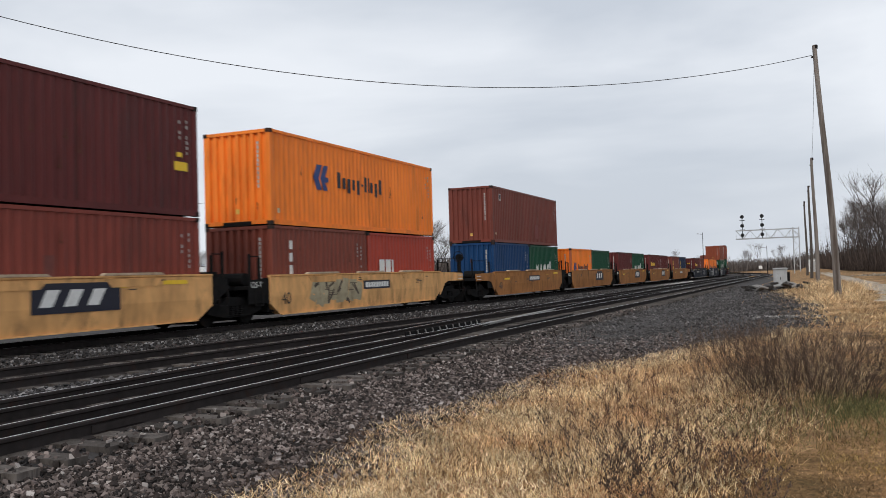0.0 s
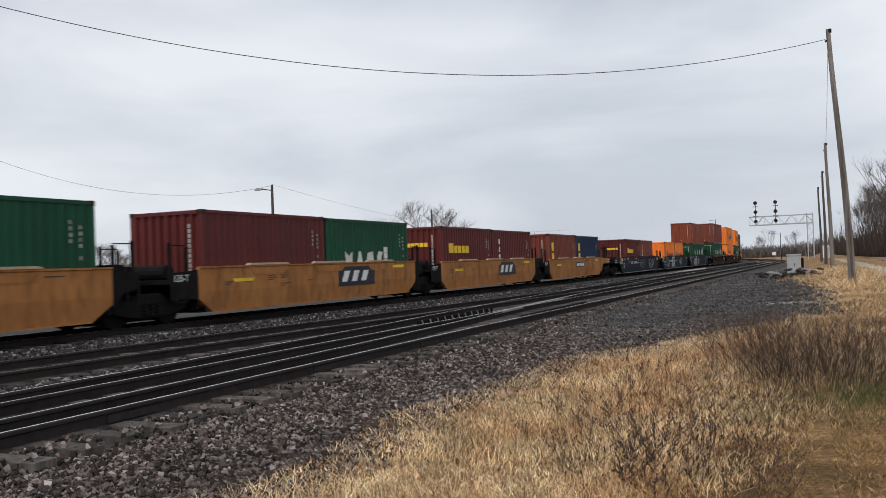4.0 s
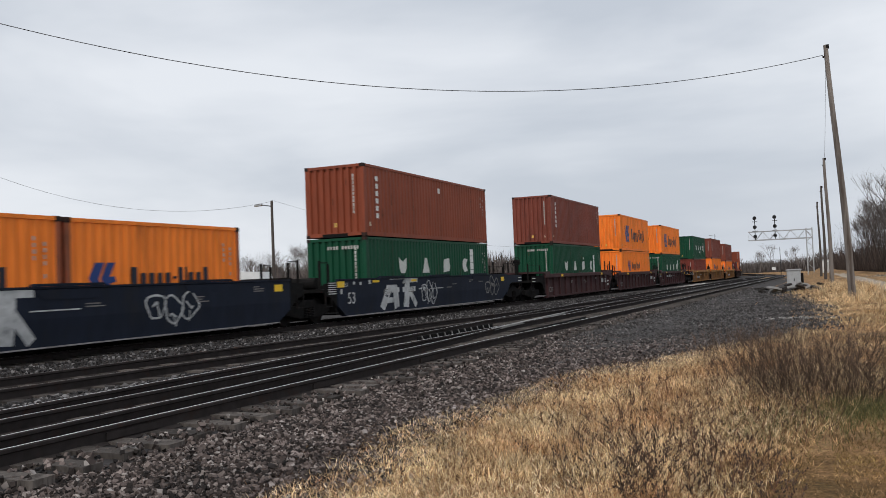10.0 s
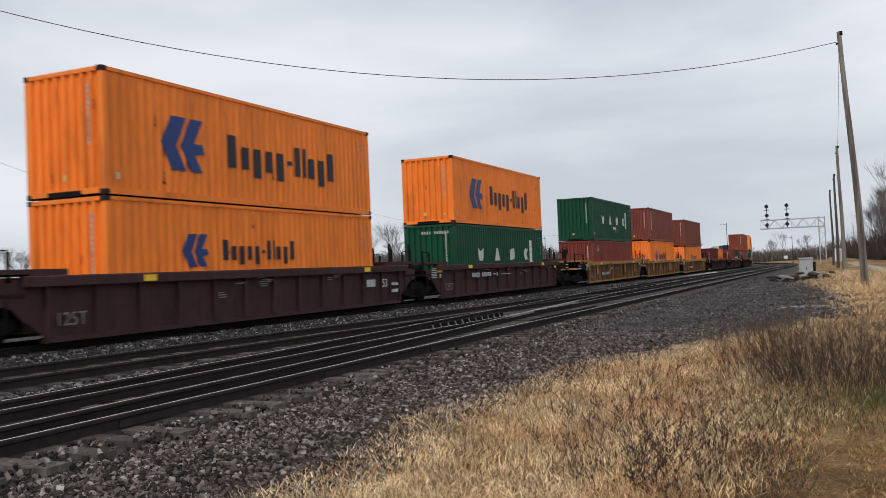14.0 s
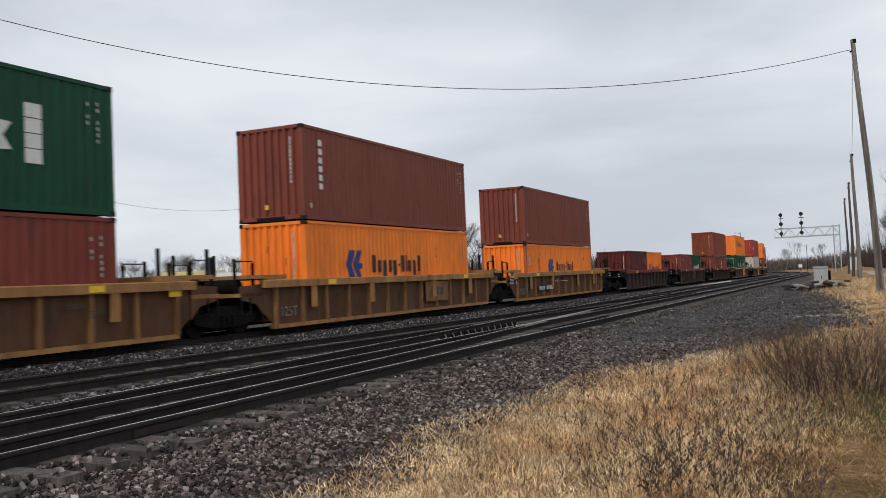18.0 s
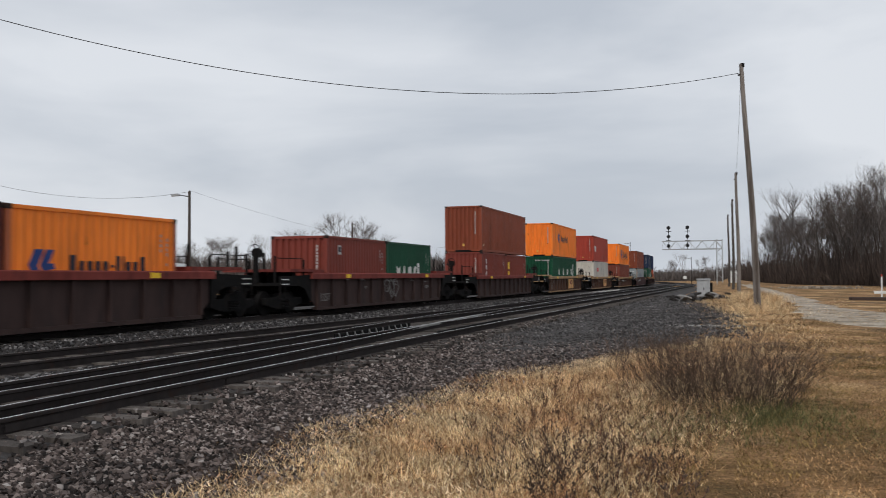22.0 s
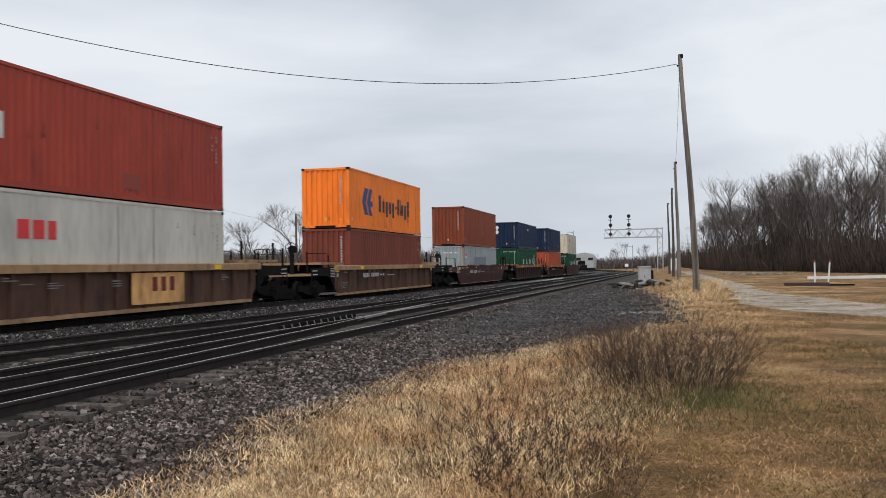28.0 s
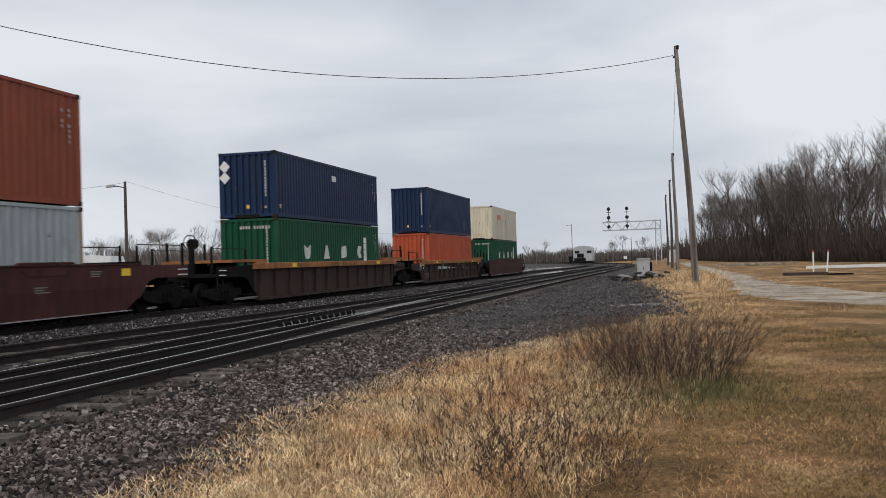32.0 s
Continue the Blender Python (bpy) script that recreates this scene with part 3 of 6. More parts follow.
def wear(top, paint, L, H, coded):
    """Rust scars, seams, touched-up patches and small labels, each by itself."""
    rng = random.Random(len(TRAIN) * 13 + 7)
    e = L / 2
    for _ in range(2 if L < 7 else 5):
        y, z, w, hh = rng.uniform(-e + 0.4, e - 0.5), rng.uniform(0.2, H - 0.6), rng.choice((0.012, 0.018, 0.028)), round(rng.uniform(0.12, 0.45), 1)
        part("rust_scar", kept(("rust_scar", w, hh), lambda: Shape().prism([(-w * 0.5, 0.1 * hh), (-3 * w, 0.3 * hh), (-2.2 * w, 0), (0, 0.06 * hh), (w * 1.6, -0.02), (2.2 * w, 0.12 * hh), (w * 0.6, 0.16 * hh),
                                                                        (w * 0.5, hh), (-0.4 * w, hh * 0.9)], 0, 0.003, "x"), SCAR), None, top, at=pose(1.2085, y, z))
    if L > 7 and not (paint == "orange" and H > 2.7):
        for f in rng.sample((-0.33, -0.17, 0.02, 0.16, 0.34), 2):
            part("seam", kept(("seam", H), lambda: Shape().box(0, 0.003, -0.009, 0.009, 0.2, H - 0.15), SEAM), None, top, at=pose(1.2085, f * L, 0))
        if rng.random() < 0.65:
            w, hh = rng.choice(((0.55, 0.7), (0.3, 1.2), (0.85, 0.45)))
            part("repair_patch", kept(("repair_patch", w, hh), lambda: Shape().box(0, 0.003, -w / 2, w / 2, 0, hh), PATCHES[paint]), None, top, at=pose(1.209, rng.uniform(-0.1, 0.38) * L, rng.uniform(0.25, 0.8)))
    part("caution_label", kept(("end_label",), lambda: Shape().box(-0.065, 0.065, 0, 0.004, 0, 0.15), LABEL), None, top, "yellow caution label",
         at=pose(rng.choice((-0.14, 0.02)), -e + 0.006, 0.36))
    part("caution_label", kept(("side_label",), lambda: Shape().box(0, 0.004, -0.06, 0.06, 0, 0.15), LABELW), None, top, "pale caution label", at=pose(1.209, -e + 0.42, 0.36))
    if L > 7 and rng.random() < 0.5:
        part("caution_label", kept(("corner_label",), lambda: Shape().prism([(-0.06, 0), (0.06, 0), (0, 0.12)], 0, 0.004, "y"), LABELW), None, top, "pale triangular label", at=pose(0.78, -e + 0.006, 0.36))
    for _ in range(2):
        part("rust_scar", kept(("end_scar",), lambda: Shape().prism([(-0.012, 0), (0.012, 0.02), (0.014, 0.2), (-0.01, 0.24)], 0, 0.003, "y"), SCAR), None, top, at=pose(rng.uniform(-1.0, 1.0), -e + 0.009, rng.uniform(0.2, H - 0.7)))
    if paint == "orange" and H < 2.7:
        part("label_plate", kept(("tall_plate",), lambda: Shape().box(0, 0.004, -0.13, 0.13, 0, 0.42), SPRAYW), None, top, at=pose(1.209, -e + 0.5, H * 0.58 if L > 7 else 0.2))
    if paint == "green" and coded:
        sh = Shape()
        for i in range(11):
            if i != 4:
                sh.box(-0.35 + i * 0.12, -0.27 + i * 0.12, -e - 0.002, -e + 0.006, H - 0.42, H - 0.3)
        tagged(part("code_mark", sh, SPRAYW, top, "row of white code marks"), kind="stuff")


def code_rows(y, z_top, n, size=0.085, step=0.135):
    return [(y, y + size * (0.55 + 0.1 * (i % 3)), z_top - i * step - size, z_top - i * step) for i in range(n) if (i * 7 + int(y * 10)) % 5]


def blocks(y, z, widths, heights, gap, drop=()):
    """A word as plain blocks of the letters' sizes."""
    out = []
    for i, (w, hh) in enumerate(zip(widths, heights)):
        d = drop[i] if i < len(drop) else 0
        out.append((y, y + w, z - d, z + hh))
        y += w + gap
    return out


def lettering(top, rows, x, material, label, name="letter_bar"):
    """Each letter's place is held by one plain bar."""
    for y0, y1, z0, z1 in rows:
        part(name, kept((name, round(y1 - y0, 3), round(z1 - z0, 3)), lambda: Shape().box(0, 0.004, 0, y1 - y0, 0, z1 - z0), material), None, top, label, pose(x, y0, z0))


def marks(top, logo, L, H):
    X = 1.219 - 0.009
    e = L / 2
    if "code" in logo or logo:
        tagged(part("code_mark", bars(code_rows(e - 0.75, H - 0.45, 4) + code_rows(e - 0.48, H - 0.42, 7), X), SPRAYW, top, "white code marks in columns"), kind="stuff")
        sh = Shape()
        for i in range(11):
            if (i * 3 + int(H * 100)) % 6:
                sh.box(0.76, 0.83, -e - 0.002, -e + 0.006, H - 0.47 - i * 0.13, H - 0.37 - i * 0.13)
        tagged(part("code_mark", sh, SPRAYW, top, "white code marks in a column"), kind="stuff")
    if "line" in logo:   # orange liner boxes: blue emblem and dark word
        y, z = -e + 0.215 * L if L > 7 else -e + 0.75, H * 0.5
        k = 0.8 if L > 7 else 0.66
        z = z - 0.2 if L > 7 else H * 0.36
        if "big" in logo:
            y, z, k = -e + 0.17 * L, H * 0.25, 1.3
        if "mid" in logo:
            y, z, k = -e + 0.3 * L, H * 0.4, 0.75
        if "low" in logo:
            y, z, k = -e + 0.2 * L, H * 0.38, 0.88
        q = 0.9 * k
        sh = Shape()
        sh.prism([(y + u * q, z + t * q) for u, t in ((0.10, 0.0), (0.55, 0.0), (0.26, 0.52), (0.58, 1.15), (0.12, 1.15), (-0.2, 0.56))], X, X + 0.004, "x")
        sh.prism([(y + u * q, z + t * q) for u, t in ((0.70, 0.0), (1.08, 0.0), (0.84, 0.36), (1.16, 0.42), (1.10, 0.62), (0.82, 0.62), (1.12, 1.15), (0.72, 1.15), (0.40, 0.54))], X, X + 0.004, "x")
        part("emblem", sh, LOGO, top, "blue emblem of two slanted wedges")
        y2 = y + 1.72 * k
        rows, hs, ds = [], (0.72, 0.5, 0.5, 0.5, 0.5, 0.12, 0.72, 0.72, 0.5, 0.5, 0.72), (0, 0, 0.2, 0, 0.2, -0.22, 0, 0, 0, 0.2, 0)
        for w, hh, d in zip((0.42, 0.34, 0.36, 0.34, 0.36, 0.2, 0.32, 0.1, 0.36, 0.36, 0.36), hs, ds):
            a, b = y2, y2 + w * k
            if d < 0:
                rows.append((a, b, z + 0.44 * k, z + 0.53 * k))
            elif w < 0.2:
                rows.append((a, b, z + 0.2 * k, z + 0.88 * k))
            else:
                rows.append((a + 0.1 * w * k, b - 0.22 * w * k, z + (0.2 - d * 0.8) * k, z + (0.2 + hh * 0.94) * k))
            y2 = b + 0.075 * k
        lettering(top, rows, X, INK, "dark bar in place of a letter")
    if "wide" in logo:   # green boxes: four spaced white letters' blocks and a white bar
        if L > 7:
            y0, gap, w, hh, z = -3.5, 2.12, 0.68, 0.60, 1.17 if "high" in logo else 1.26
        else:
            y0, gap, w, hh, z = -e + 0.2 * L, 0.76, 0.5, 0.56, 0.36 * H
        for i, ring in enumerate((((0, 1), (0.06, 0.3), (0.25, 0), (0.75, 0), (0.94, 0.3), (1, 1), (0.5, 0.72)),
                                  ((0, 0), (1, 0), (0.62, 1), (0.38, 1)), ((0, 0), (0.92, 0.1), (1, 0.4), (0.88, 1), (0.1, 0.9), (0, 0.6)), ((0.3, 0), (0.9, 0.05), (0.6, 0.5), (0.9, 0.95), (0.3, 1), (0.02, 0.72), (0.02, 0.28)))):
            ring = [(y0 + i * gap + u * w, z + t * hh) for u, t in ring]
            part("letter_shape", Shape().prism(ring, X, X + 0.004, "x"), SHAPEW, top, "plain pale shape in place of a letter")
        a = y0 + 3 * gap + (1.2 if L > 7 else 0.85) * w + 0.1
        k = 1.0 if L > 7 else 0.7
        rows = [(a, a + 0.4 * k, z - 0.2 * k + i * 0.31 * k, z + 0.09 * k + i * 0.31 * k) for i in range(4)]
        if "high" in logo:
            rows += [(y0 + 3.3 + i * 0.13, y0 + 3.4 + i * 0.13, z - 0.33, z - 0.17) for i in range(7)]
        lettering(top, rows, X, WHITE, "white bar in place of a letter")
        if "dot" in logo:
            part("marking", bars([(y0 + 2 * gap + 0.25, y0 + 2 * gap + 0.45, z + hh + 0.1, z + hh + 0.24)], X), SHAPEW, top)
    if "tall" in logo:   # leasing boxes: a column of white letter blocks near the end
        rows = [(-e + 0.9, -e + 1.1, H - 0.58 - i * 0.27, H - 0.40 - i * 0.27) for i in range(6)]
        lettering(top, rows, X, WHITE, "white bar in place of a letter")
    if "yellowcol" in logo:
        rows = [(-e + 0.55, -e + 1.0, H - 1.02 - i * 0.62, H - 0.52 - i * 0.62) for i in range(3)]
        lettering(top, rows, X, YELLOW, "yellow bar in place of a letter")
    if "yellowword" in logo:
        lettering(top, blocks(-e + 0.8, H - 1.15, (0.5, 0.36, 0.38, 0.38, 0.38), (0.42, 0.32, 0.32, 0.32, 0.32), 0.07), X, YELLOW, "yellow bar in place of a letter")
        sh = Shape()
        x = -0.45
        for w in (0.2, 0.16, 0.17, 0.17, 0.16):
            sh.box(x, x + w, -e - 0.002, -e + 0.006, H - 0.85, H - 0.68)
            x += w + 0.04
        part("marking", sh, YELLOW, top, "small yellow blocks")
    if "whitecol" in logo:
        rows = [(-e + 0.95, -e + 1.13, H - 0.72 - i * 0.38, H - 0.45 - i * 0.38) for i in range(5)]
        lettering(top, rows, X, WHITE, "white bar in place of a letter")
    if "square" in logo:
        part("marking", bars([(-e + 1.0, -e + 1.32, H - 0.72, H - 0.36)], X), SPRAYW, top, "small pale emblem plate")
        part("marking", bars([(-e + 1.06, -e + 1.27, H - 0.62, H - 0.42)], X + 0.004), INK, top)
    if "whiteword" in logo:
        lettering(top, blocks(-e + 0.9, H * 0.38, (0.42, 0.42, 0.14), (0.62, 0.62, 0.62), 0.1), X, WHITE, "white bar in place of a letter")
    if "patch" in logo:
        part("repair_patch", bars([(-0.9 + e * 0.35, -0.2 + e * 0.35, 0.35, 1.15)], X), PATCH, top, "faded dark repair patch")
    if "yellowtag" in logo:
        part("marking", bars([(e - 0.95, e - 0.45, 1.15, 1.38), (e - 0.85, e - 0.65, 1.5, 1.62)], X), YELLOW, top, "yellow warning label")
    if "redword" in logo:
        lettering(top, blocks(-e + 2.5, H * 0.6, (0.4, 0.4, 0.3), (0.46, 0.46, 0.46), 0.12), X, LOGO_RED, "red bar in place of a letter")
    if "slab" in logo:
        part("repair_patch", bars([(-2.74, 1.75, 0.4, 1.79)], X), SLATE, top, "darker grey painted panel")
        part("marking", bars([(-5.67, -5.3, 1.82, 2.02)], X), LOGO_RED, top, "red half of a small emblem plate")
        part("marking", bars([(-5.67, -5.3, 1.68, 1.815)], X), WHITE, top, "white half of a small emblem plate")
        sh = Shape()
        for i in range(11):
            if i not in (4, 7):
                sh.box(-0.42 + i * 0.105, -0.35 + i * 0.105, -e - 0.002, -e + 0.006, H - 0.55, H - 0.44)
        tagged(part("code_mark", sh, WHITE, top, "row of white code marks"), kind="stuff")
    if "spot" in logo:
        part("marking", bars([(0.4, 0.62, H - 0.62, H - 0.4)], X), WHITE, top, "white spot")
    if "diamond" in logo:
        sh = Shape()
        for z in (H - 0.55, H - 0.98):
            sh.prism([(-0.95, z - 0.25), (-0.72, z), (-0.95, z + 0.25), (-1.18, z)], -e - 0.002, -e + 0.006, "y")
        part("marking", sh, WHITE, top, "two white diamond plates")
        part("marking", bars([(-0.2, 0.3, H - 0.75, H - 0.5)], X), WHITE, top, "small white emblem")


# ---------------------------------------------------------------- well cars
def truck(parent, y):
    """Two axles in cast side frames."""
    t = part("truck", kept(("truck",), lambda: Shape().box(-0.95, 0.95, -0.25, 0.25, 0.42, 0.72), BLACK), None, parent, at=pose(0, y, 0))
    wheel = kept(("wheel",), lambda: wheel_shape(), STEEL)
    frame_me = kept(("side_frame",), lambda: Shape().prism([(-1.25, 0.38), (-0.95, 0.3), (-0.45, 0.22), (0.45, 0.22), (0.95, 0.3), (1.25, 0.38), (1.25, 0.6), (0.6, 0.62),
                                                            (0.35, 0.78), (-0.35, 0.78), (-0.6, 0.62), (-1.25, 0.6)], -0.09, 0.09, "x"), BLACK)
    spring = kept(("spring",), lambda: spring_shape(), STEEL)
    axle = kept(("axle",), lambda: Shape().tube((-0.78, 0, 0.42), (0.78, 0, 0.42), 0.08, sides=8), STEEL)
    for sx in (-1, 1):
        part("side_frame", frame_me, None, t, at=pose(sx * 1.0, 0, 0))
        for sy in (-0.2, 0, 0.2):
            part("spring", spring, None, t, at=pose(sx * 1.1, sy, 0))
        for sy in (-0.89, 0.89):
            part("wheel", wheel, None, t, at=pose(sx * 0.75, sy, 0.42, 0, 0, 0 if sx > 0 else 180))
    # Solid black boxes added to close the bright gap and keep the underside dark.
    part("brake_beam", kept(("brake_beam",), lambda: Shape().box(-0.7, 0.7, -1.3, -0.62, 0.1, 0.5).box(-0.7, 0.7, 0.62, 1.3, 0.1, 0.5).box(-0.66, 0.66, -0.5, 0.5, 0.12, 0.5), BLACK), None, t)
    for sy in (-0.89, 0.89):
        part("axle", axle, None, t, at=pose(0, sy, 0))
    return t


def wheel_shape():
    sh = Shape()
    sh.tube((-0.06, 0, 0), (0.055, 0, 0), 0.42, 0.415, 24)
    sh.tube((-0.085, 0, 0), (-0.06, 0, 0), 0.445, 0.445, 24)
    sh.tube((0.05, 0, 0), (0.10, 0, 0), 0.13, 0.11, 12)
    return sh


def ring_shape():
    """A hand wheel: one closed rim and two crossing spokes."""
    sh = Shape()
    for k in range(16):
        a = 2 * math.pi * k / 16
        for j in range(5):
            b = 2 * math.pi * j / 5
            r = 0.24 + 0.017 * math.cos(b)
            sh.v.append((r * math.cos(a), 0.017 * math.sin(b), r * math.sin(a)))
    for k in range(16):
        for j in range(5):
            sh.f.append((k * 5 + j, k * 5 + (j + 1) % 5, (k + 1) % 16 * 5 + (j + 1) % 5, (k + 1) % 16 * 5 + j))
    sh.tube((-0.24, 0, 0), (0.24, 0, 0), 0.012, sides=4, caps=False)
    sh.tube((0, 0.01, -0.24), (0, 0.01, 0.24), 0.012, sides=4, caps=False)
    return sh


def spring_shape():
    """One coil spring as a ridged column."""
    sh = Shape()
    for k in range(11):
        for i in range(8):
            r = 0.078 if k % 2 == 0 else 0.055
            sh.v.append((r * math.cos(i * math.pi / 4), r * math.sin(i * math.pi / 4), 0.28 + k * 0.026))
    for k in range(10):
        for i in range(8):
            sh.f.append((k * 8 + i, k * 8 + (i + 1) % 8, k * 8 + 8 + (i + 1) % 8, k * 8 + 8 + i))
    return sh


def smooth_side(h, zb):
    """A folded side sheet: upright above a crease, leaning in below it, cut back at both ends."""
    sh = Shape()
    ring = [(1.24, 1.44), (1.36, 1.44), (1.36, 1.40), (1.335, 1.38), (1.335, 0.78), (1.307, 0.45), (1.29, zb), (1.10, zb), (1.20, 0.75), (1.24, 0.8)]
    cuts = [(-h, 0.35), (-h + 0.55, 0.0), (h - 0.55, 0.0), (h, 0.35)]
    n = len(ring)
    for y, up in cuts:
        for x, z in ring:
            f = max(0.0, (0.8 - z) / (0.8 - zb)) if z < 0.8 else 0
            sh.v.append((x + up * f * 0.1, y, z + up * f))
    for i in range(3):
        for k in range(n):
            a, b = i * n + k, i * n + (k + 1) % n
            sh.f.append((a, a + n, b + n, b))
    sh.f += [tuple(range(n)), tuple(range(4 * n - 1, 3 * n - 1, -1))]
    return sh


STYLE = {  # look: side paint, chord paint, ribbed, underside height
    "yellow": ("yellow", "yellow", False, 0.25, "yellow smooth-sided well car, dusty and streaked"),
    "amber": ("amber", "amber", False, 0.25, "orange-brown smooth-sided well car, dusty and streaked"),
    "blue": ("blue", "blue", False, 0.2, "dark blue smooth-sided well car with spray-painted tags"),
    "maroon": ("maroon", "maroon", True, 0.10, "dark maroon well car with upright side ribs"),
    "ochre": ("dusty", "ochre", True, 0.10, "ochre well car with upright ribs, rust and dust"),
    "red_brown": ("brown", "red_chord", True, 0.10, "dark brown ribbed well car with a red top chord"),
    "tan": ("tan_brown", "tan", True, 0.10, "brown ribbed well car with a tan top chord"),
    "low_maroon": ("red_brown", "red_brown", False, 0.14, "dark red-brown smooth-sided well car"),
    "rusty": ("brown", "rust_orange", True, 0.10, "rusty brown ribbed well car with pale dusty top chord"),
}


STYLE_NOW = [""]


def well_car(style, hw, front, rear, marksets=(), no=0):
    """One unit: a well of half length hw, and at each end ('joint' or 'coupler', reach, truck's place or None)."""
    side_key, chord_key, ribbed, zb, text = STYLE[style]
    sm, cm = CAR[side_key], CAR[chord_key]
    top = base("well_car", text, "rail car", "well cars of the train")
    for sx in (1, -1):
        turn = pose(0, 0, 0) if sx > 0 else pose(0, 0, 0, 0, 0, 180)
        if not ribbed:
            part("side_wall", kept(("side_wall", hw, zb), lambda: smooth_side(hw, zb), sm), None, top, at=turn)
            # On the dark cars this flange is pale, its lit edge put into the colour.
            part("bottom_lip", kept(("bottom_lip", hw, zb), lambda: Shape().box(1.28, 1.34, -hw + 0.6, hw - 0.6, zb - 0.022, zb + 0.006), sm if style in ("yellow", "amber") else LIP), None, top, at=turn)
            for y in (-hw * 0.52, 0.05, hw * 0.55):
                part("top_pad", kept(("top_pad",), lambda: Shape().prism([(-1.0, 1.443), (1.0, 1.443), (0.9, 1.50), (-0.9, 1.50)], 1.23, 1.375, "x"), CREAM if style in ("yellow", "amber") else cm), None, top, at=turn @ pose(0, y, 0))
                part("pocket", kept(("pocket",), lambda: Shape().prism([(-0.95, 1.36), (0.95, 1.36), (0.72, 1.17), (-0.72, 1.17)], 1.337, 1.349, "x"), sm), None, top, at=turn @ pose(0, y, 0))
        else:
            part("side_wall", kept(("side_wall", hw, "r"), lambda: Shape().prism(
                [(-hw, 1.28), (-hw, 0.55), (-hw + 0.45, 0.2), (hw - 0.45, 0.2), (hw, 0.55), (hw, 1.28)], 1.24, 1.262, "x"), sm), None, top, at=turn)
            part("top_chord", kept(("top_chord", hw), lambda: Shape().prism([(1.232, 1.245), (1.43, 1.245), (1.43, 1.44), (1.41, 1.465), (1.232, 1.465)], -hw - 0.1, hw + 0.1, "y"), cm), None, top, at=turn)
            part("bottom_chord", kept(("bottom_chord", hw), lambda: Shape().box(1.12, 1.34, -hw + 0.45, hw - 0.45, 0.09, 0.2), cm if style in ("ochre", "tan") else sm), None, top, at=turn)
            n = round((2 * hw - 1.0) / 1.25)
            rm = CAR["ochre_rib"] if style == "ochre" else sm
            rib = kept(("rib",), lambda: Shape().prism([(1.262, -0.06), (1.372, -0.05), (1.372, 0.05), (1.262, 0.06)], 0.2, 1.262, "z"), rm)
            for i in range(n + 1):
                part("rib", rib, None, top, at=turn @ pose(0, -hw + 0.5 + i * (2 * hw - 1.0) / n, 0))
            if style == "ochre":
                for y in (-hw * 0.72, -hw * 0.3, hw * 0.28, hw * 0.7):
                    part("hanger", kept(("hanger",), lambda: Shape().box(1.375, 1.42, -0.14, 0.14, 0.62, 1.25, 0.01), cm), None, top, at=turn @ pose(0, y, 0))
            for y in (-hw * 0.62, hw * 0.62):
                part("bracket", kept(("bracket",), lambda: Shape().box(1.43, 1.445, -0.05, 0.35, 1.275, 1.42), YELLOW), None, top, at=turn @ pose(0, y, 0))
    part("floor", kept(("well_floor", hw), lambda: Shape().box(-1.12, 1.12, -hw + 0.2, hw - 0.2, 0.25, 0.3), BLACK), None, top)
    for sy, (kind, reach, ty) in ((-1, front), (1, rear)):
        turn = pose(0, 0, 0) if sy > 0 else pose(0, 0, 0, 0, 0, 180)
        dm = cm if ribbed and style in ("ochre", "tan") else BLACK
        part("bulkhead", kept(("bulkhead", hw), lambda: Shape().box(-1.24, 1.24, hw - 0.06, hw + 0.02, 0.35, 1.25), BLACK), None, top, at=turn)
        part("end_deck", kept(("end_deck", hw, reach), lambda: Shape().prism(
            [(-1.3, hw + 0.02), (1.3, hw + 0.02), (1.3, reach - 0.5), (0.9, reach - 0.12), (-0.9, reach - 0.12), (-1.3, reach - 0.5)], 1.02, 1.12, "z"), dm), None, top, at=turn)
        part("end_sill", kept(("end_sill", hw, reach), lambda: Shape().prism(
            [(hw + 0.02, 0.62), (hw + 0.7, 0.86), (reach - 0.2, 0.86), (reach - 0.2, 1.02), (hw + 0.02, 1.02)], -0.35, 0.35, "x"), BLACK), None, top, at=turn)
        for sx in (-1, 1):
            if kind == "coupler":
                # On ribbed cars the apron is black to paint in the shadow beneath the deck.
                part("end_apron", kept(("end_apron", hw, reach, 1), lambda: Shape().prism(
                    [(hw + 0.0, 0.42), (hw + 0.25, 0.62), (hw + 0.5, 0.9), (hw + 0.9, 1.0), (reach - 0.55, 1.0), (reach - 0.55, 1.34), (hw + 0.02, 1.40)], -0.02, 0.02, "x"), sm if not ribbed else BLACK), None, top, at=turn @ pose(sx * 1.30, 0, 0))
                part("corner_step", kept(("corner_step",), lambda: Shape().box(-0.03, 0.03, -0.22, 0.22, 0.0, 0.03).box(-0.03, 0.03, -0.22, 0.22, 0.16, 0.19), WHITE), None, top, at=turn @ pose(sx * 1.33, reach - 0.9, 1.06))
            else:
                part("end_apron", kept(("end_apron", hw, reach), lambda: Shape().prism(
                    [(hw + 0.02, 0.5), (hw + 0.35, 0.82), (reach - 0.55, 0.95), (reach - 0.55, 1.30), (hw + 0.02, 1.36)], -0.02, 0.02, "x"), sm if ribbed else BLACK),
                    None, top, at=turn @ pose(sx * 1.28, 0, 0))
            for k, yy in enumerate((hw + 0.25, reach - 0.55)):
                part("hand_rail", kept(("hand_rail", k), lambda: Shape().tube((0, 0, 1.1), (0, 0, 2.05 if k else 1.95), 0.045, sides=6), BLACK), None, top, at=turn @ pose(sx * 1.12, yy, 0))
